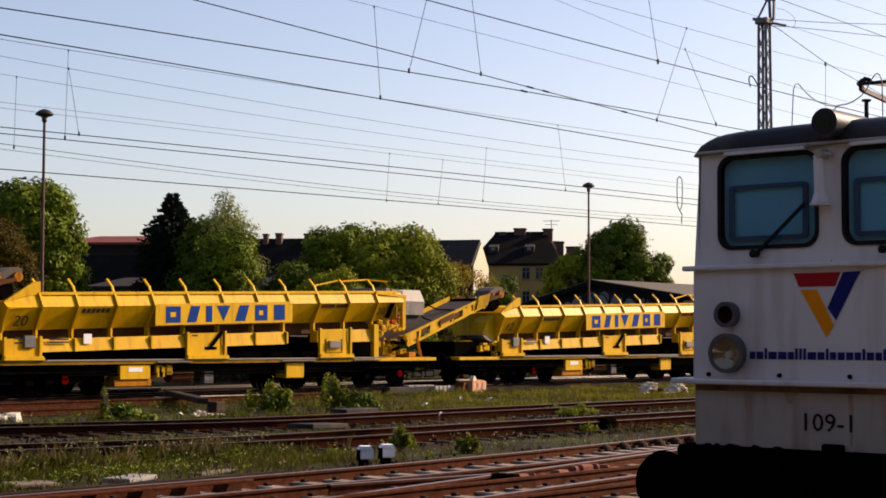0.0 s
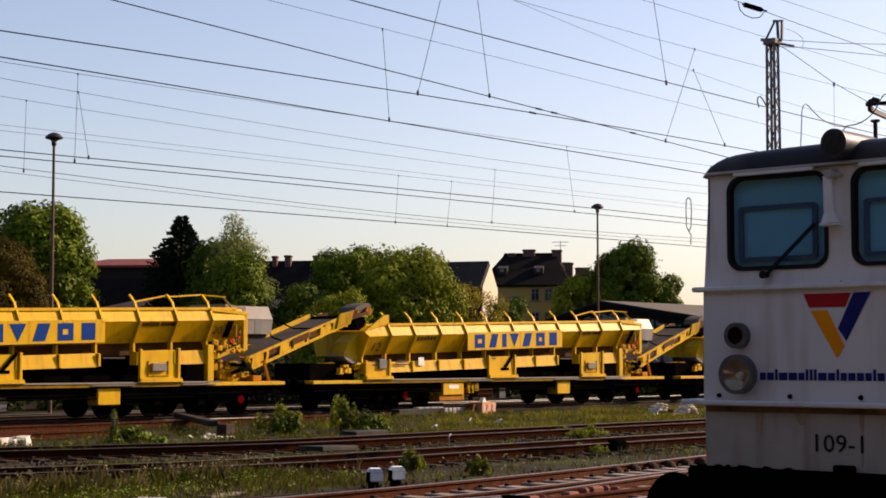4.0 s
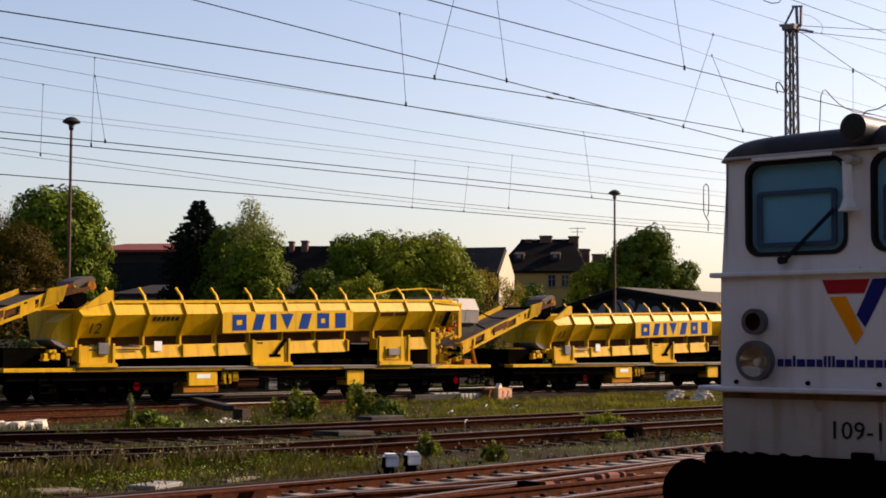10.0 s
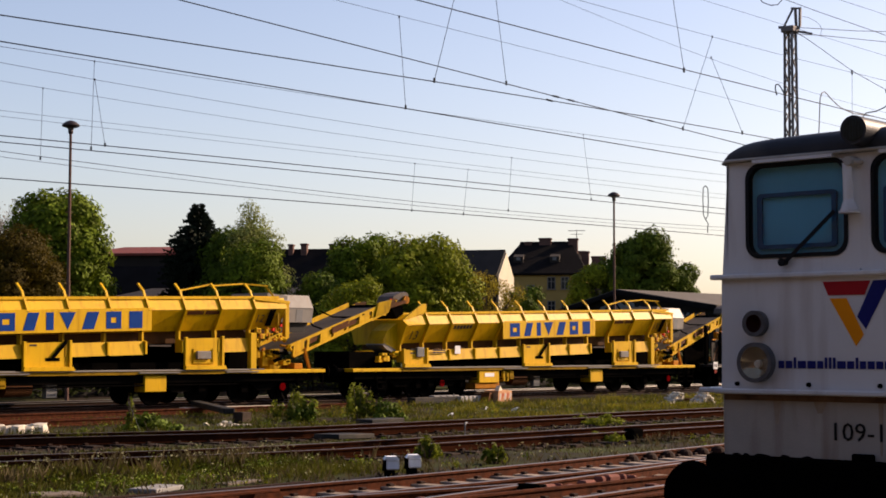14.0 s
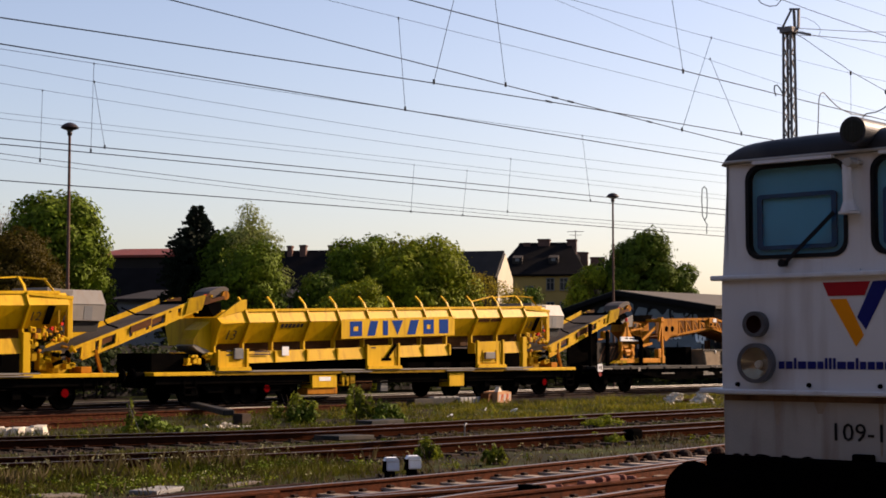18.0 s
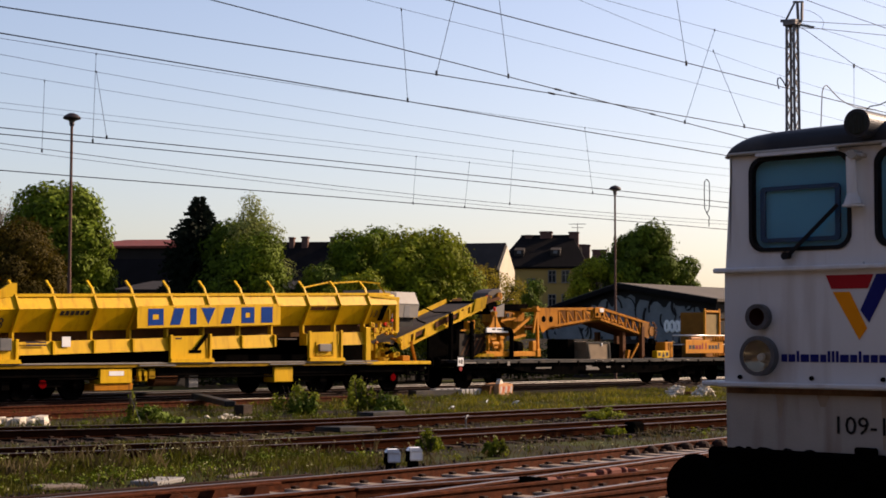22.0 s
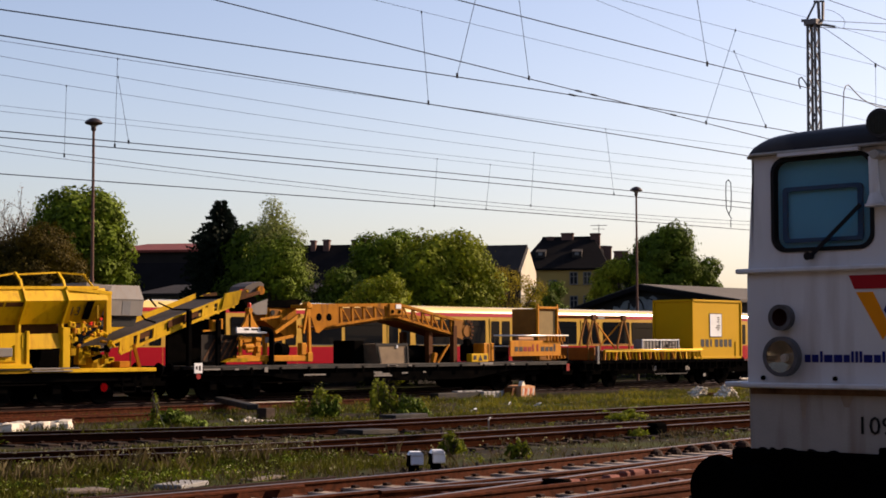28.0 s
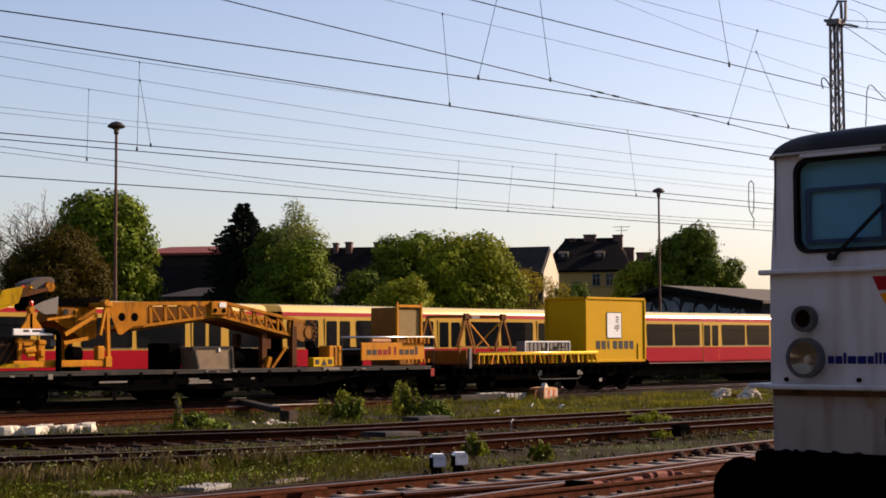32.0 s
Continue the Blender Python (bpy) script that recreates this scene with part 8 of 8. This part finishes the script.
def pallet_of_stones():
    th = thing("concrete_block_stack", pose(45.6, 40.6, -0.2), "row of grey concrete blocks with white ends in the grass", "blocks")
    part("beam", Geo().rbox(-2.3, 0.0, -0.2, 0.2, 0, 0.24, 0.02), DECK_STEEL, th)
    for k in range(6):
        part("block", Geo().rbox(0.02 + k * 0.23, 0.22 + k * 0.23, -0.35, -0.1, 0.0, 0.25, 0.02), PALE_BLOCK, th)
    for k in range(4):
        part("cap_stone", Geo().rbox(-1.2 + k * 0.36, -0.9 + k * 0.36, -0.15, 0.15, 0.24, 0.29, 0.02), PALE_BLOCK, th)


PALE_BLOCK = surface("dusty_pale_concrete", (0.50, 0.48, 0.46), 0.9, 0, 0.2, 5, 40, 0.2, None, 0, 0.4)
pallet_of_stones()


WHITE_STONE = surface("white_rubble", (0.92, 0.82, 0.66), 0.9, 0, 0.15, 4, 30, 0.3, None, 0, 0.6)


def rubbish_box():
    th = thing("cardboard_box", pose(47.65, 40.2, -0.2, 0, 0, 14), "torn red and white box with a pale bag on it", "box")
    part("carton", Geo().prism([(-0.55, 0.0), (0.62, 0.0), (0.64, 0.40), (0.1, 0.46), (-0.52, 0.43)], -0.3, 0.3), CARTON, th)
    part("flap", Geo().prism([(-1.0, 0.0), (-0.58, 0.0), (-0.58, 0.36), (-0.85, 0.38)], -0.1, 0.24), RUSTBROWN, th)
    rnd = random.Random(8)
    for k in range(5):
        x = -0.48 + k * 0.22
        part("faded_print", Geo().prism([(x, 0.06), (x + 0.10, 0.06 + rnd.uniform(0, 0.1)), (x + 0.2, 0.3), (x + 0.08, 0.36)], -0.309, -0.302), RED_FADED if k % 2 else PALE_BLOCK, th)
    part("paper_bag", Geo().prism([(-0.45, 0.43), (-0.15, 0.45), (-0.2, 0.52), (-0.30, 0.62), (-0.4, 0.54)], -0.28, -0.12), WHITE_STONE, th)


RED_FADED = surface("faded_red_print", (0.45, 0.06, 0.03), 0.8, 0, 0.2, 5, 40, 0.05)
rubbish_box()


def rubble(x, y, n, spread, label, seed, top=0.27):
    """Low heap of flat, splintered pieces."""
    rnd = random.Random(seed)
    g = Geo()
    for _ in range(n):
        px, py = rnd.gauss(0, spread), rnd.gauss(0, spread * 0.4)
        h = max(0.03, top - 0.55 * top * abs(px) / spread) * rnd.uniform(0.4, 1.1)
        a, s = rnd.uniform(0, 6.28), rnd.uniform(0.04, 0.13)
        k = len(g.v)
        for q in range(5):
            r = s * rnd.uniform(0.5, 1.1)
            g.v.append((px + r * math.cos(a + q * 1.257), py + r * math.sin(a + q * 1.257), h + rnd.uniform(-0.3, 0.3) * s))
        g.v += [(px, py, h + s * rnd.uniform(0.2, 0.6)), (px, py, h - s * 0.7 - 0.05)]
        for q in range(5):
            g.f += [(k + q, k + (q + 1) % 5, k + 5), (k + (q + 1) % 5, k + q, k + 6)]
    solid("rubble_heap", g, WHITE_STONE, label, "rubble", pose(x, y, -0.2, 0, 0, 10), group="rubble heaps", kind="stuff")


rubble(51.35, 34.65, 170, 0.27, "small heap of white rubble in the grass", 1, 0.40)
rubble(51.95, 33.85, 190, 0.30, "heap of white rubble beside another", 2, 0.42)


def stone_row():
    """Row of large white broken stones lying close together."""
    th = thing("stone_row", pose(0, 0, 0), "row of large white broken stones beside the brown rails", "stones")
    rnd = random.Random(23)
    for k in range(34):
        f = k / 33
        x, y = 19.0 + 3.9 * f + rnd.uniform(-0.05, 0.05), 34.8 - 0.9 * f + rnd.uniform(-0.2, 0.2)
        w, h = rnd.uniform(0.22, 0.38), rnd.uniform(0.15, 0.20)
        g = Geo()
        n = 7
        for z, q in ((-0.05, 1.0), (h * 0.55, 1.04), (h * 0.88, 0.97), (h, 0.80)):
            g.v += [(q * w * rnd.uniform(0.85, 1.12) * math.cos(2 * math.pi * i / n), q * w * 0.8 * rnd.uniform(0.85, 1.12) * math.sin(2 * math.pi * i / n), z + rnd.uniform(-0.02, 0.02)) for i in range(n)]
        for r in range(3):
            g.f += [(r * n + i, r * n + (i + 1) % n, (r + 1) * n + (i + 1) % n, (r + 1) * n + i) for i in range(n)]
        g.f.append(tuple(3 * n + i for i in range(n)))
        o = part("stone", g, WHITE_STONE, th)
        o.matrix_local = pose(x, y, height(x, y), 0, 0, rnd.uniform(0, 90))


stone_row()
rubble(27.6, 32.4, 12, 0.45, "scattered pale stones by the boards", 4, 0.1)
rubble(37.2, 36.2, 10, 0.6, "flat scatter of pale stones in the weeds", 5)
solid("red_brick_heap", Geo().rbox(-0.22, 0.22, -0.15, 0.15, 0, 0.2, 0.06), RUSTBROWN, "small heap of red brick between white rubble", "rubble", pose(51.75, 34.35, -0.22, 0, 0, 25))

PALE_BOARD = surface("bleached_board", (0.62, 0.55, 0.46), 0.85, 0, 0.2, 3, 40, 0.2, (0.2, 0.15, 0.1, 0.6))
for x, y, a in ((41.7, 35.7, 40), (41.5, 34.3, -30), (37.0, 33.1, 10)):
    solid("litter", Geo().prism([(-0.12, 0.0), (0.02, 0.0), (0.13, 0.11), (0.03, 0.10), (-0.09, 0.04)], -0.02, 0.02), WHITE, "crumpled scrap of white paper in the grass", "litter", pose(x, y, height(x, y), 25, 0, a), group="paper scraps")
# stored rails and boards at the foot of the freight line
for k, (x0, x1, y) in enumerate(((8, 27.2, 35.6), (8, 26.0, 36.3), (10, 38.5, 38.9), (6, 24, 34.9))):
    st = thing("stored_rail", pose(0, y, -0.03 if k != 2 else 0.0), "rusty rail lying stored on the ground", "rail", "stored rails")
    part("rail", rail_mesh("rail", rail_geo(x0, x1, 0), RAIL_RED, RAIL_RED), None, st)
slab("board", 34.9, 40.55, -0.22, 4.3, 0.26, 0.17, 0, PALE_BOARD, "pale weathered board lying by the rails", "board")
solid("beam", Geo().rbox(-4.3, 4.3, -0.15, 0.15, 0, 0.16, 0.02), DECK_STEEL, "dark steel beam lying across the stored rails", "beam", pose(31.55, 37.7, 0.0, 0, 0.4, 56.7))
slab("trestle_foot", 29.2, 33.6, -0.2, 0.5, 0.3, 0.3, 20, SLEEPER_WOOD, "short baulk of old timber", "timber")


def sagging_hook(x, y):
    """Bent rod standing in the four-foot."""
    solid("bent_rod", Geo().line([(0, 0, -0.2), (0, 0, 0.08), (0.04, 0.02, 0.13), (0.16, 0.08, 0.14)], 0.02, 6), STEEL, "bent steel rod standing by the rail", "rod", pose(x, y, 0))


sagging_hook(27.9, 24.5)
solid("leaning_wand", Geo().line([(0, 0, -0.2), (-0.12, 0.1, 0.2), (-0.26, 0.2, 0.62)], 0.006, 6), STEEL, "thin leaning rod by the dark track", "rod", pose(22.6, 29.3, 0))
solid("signal_stump", Geo().rbox(-0.22, 0.22, -0.15, 0.15, 0, 0.26, 0.05), BLACK, "dark point motor beside the track", "point motor", pose(29.75, 21.2, -0.2))


def points_gear():
    """Crossing rails, check rail with spacer blocks and the red point drive between the two near tracks."""
    th = thing("turnout", pose(0, 0, 0), "rusty turnout with crossing rails, braces and red point drive", "turnout", kind="structure")
    part("switch_rail", rail_mesh("switch_rail", rail_geo(6, 36, 13.43, lambda x: 0.163 * (x - 13.82), 1.5), RAIL_HEAD, RAIL_RED), None, th)
    part("switch_rail", rail_mesh("switch_rail", rail_geo(8, 34, 12.09, lambda x: 0.117 * (x - 14.5), 1.5), RAIL_HEAD, RAIL_RED), None, th)
    part("closure_rail", rail_mesh("closure_rail", rail_geo(14.4, 17.3, 14.45, lambda x: -0.14 * (x - 14.4), 1.0), RAIL_HEAD, RAIL_RED), None, th)
    part("check_rail", rail_mesh("check_rail", rail_geo(5, 15.5, 16.42), RAIL_RUST), None, th)
    part("check_bar", Geo().rbox(5, 14.3, 15.70, 15.80, -0.035, 0.005, 0.01), RAIL_RED, th)
    for k in range(13):
        x = 5.6 + k * 0.68
        part("brace", Geo().prism([(x, -0.2), (x + 0.36, -0.2), (x + 0.26, -0.03), (x + 0.10, -0.03)], 15.68, 15.95), RAIL_RED, th)
    for k in range(9):
        x = 23.3 + k * 0.62
        y = 16.66 + 0.07 * (x - 23.3)
        part("point_roller", Geo().lathe([(0.15, 0.0), (0.15, 0.06), (0.12, 0.12), (0.06, 0.16), (0.0, 0.17)], 12, (x, y, -0.17)), RAIL_RUST, th)
    rnd = random.Random(6)
    x = 17.15
    while x < 19.6:
        w = rnd.uniform(0.08, 0.34)
        part("drive_casting", Geo().rbox(x, x + w, 13.60 + rnd.uniform(0, 0.08), 13.80, -0.2, rnd.uniform(-0.07, 0.07), 0.03), DRIVE_RED, th, "red-rusted point drive casting" if x < 17.2 else "")
        x += w + rnd.uniform(0.02, 0.16)
    part("drive_bar", Geo().rbox(17.0, 22.5, 13.86, 13.94, -0.16, -0.10, 0.015), RAIL_RED, th)
    for k in range(14):
        x, y = rnd.uniform(15.0, 23), rnd.uniform(12.9, 14.3)
        part("rail_chair", Geo().rbox(x, x + rnd.uniform(0.1, 0.3), y, y + rnd.uniform(0.06, 0.2), -0.2, rnd.uniform(-0.12, -0.04), 0.015), RED_RUST if k % 3 else BLACK, th)
    part("end_casting", Geo().rbox(16.9, 17.08, 13.55, 13.95, -0.2, 0.02, 0.02), BLACK, th)


DRIVE_RED = surface("dusty_red_casting", (0.27, 0.088, 0.062), 0.85, 0, 0.4, 9, 60, 0.3, (0.10, 0.04, 0.03, 0.7))
RED_RUST = surface("red_rust_castings", (0.17, 0.05, 0.032), 0.8, 0, 0.35, 4, 40, 0.3, (0.10, 0.05, 0.035, 0.6))
points_gear()


# ---- what moves ----
def motions():
    for ob, x in MOVERS:
        walk(ob, [(t, pose(x + d, TRACK_Y, 0)) for t, d in RUN])
    # wheels turn with the way run; poses in their bogie's space
    way = lambda t: np.interp(t, [a for a, _ in RUN], [b for _, b in RUN])
    steps = [32.0 * i / 112 for i in range(113)]
    for ws, x, r in WHEELS:
        walk(ws, [(t, Matrix.Translation((x, 0, r)) @ Matrix.Rotation(way(t) / r, 4, "Y")) for t in steps])
    for k, car in enumerate(CARS):
        walk(car, [(t, pose(122.9 + 18.8 * (t - 30.6) - 18.4 * k, 46.9, 0)) for t in (0.0, 8.0, 16.0, 24.0, 32.0)])


motions()
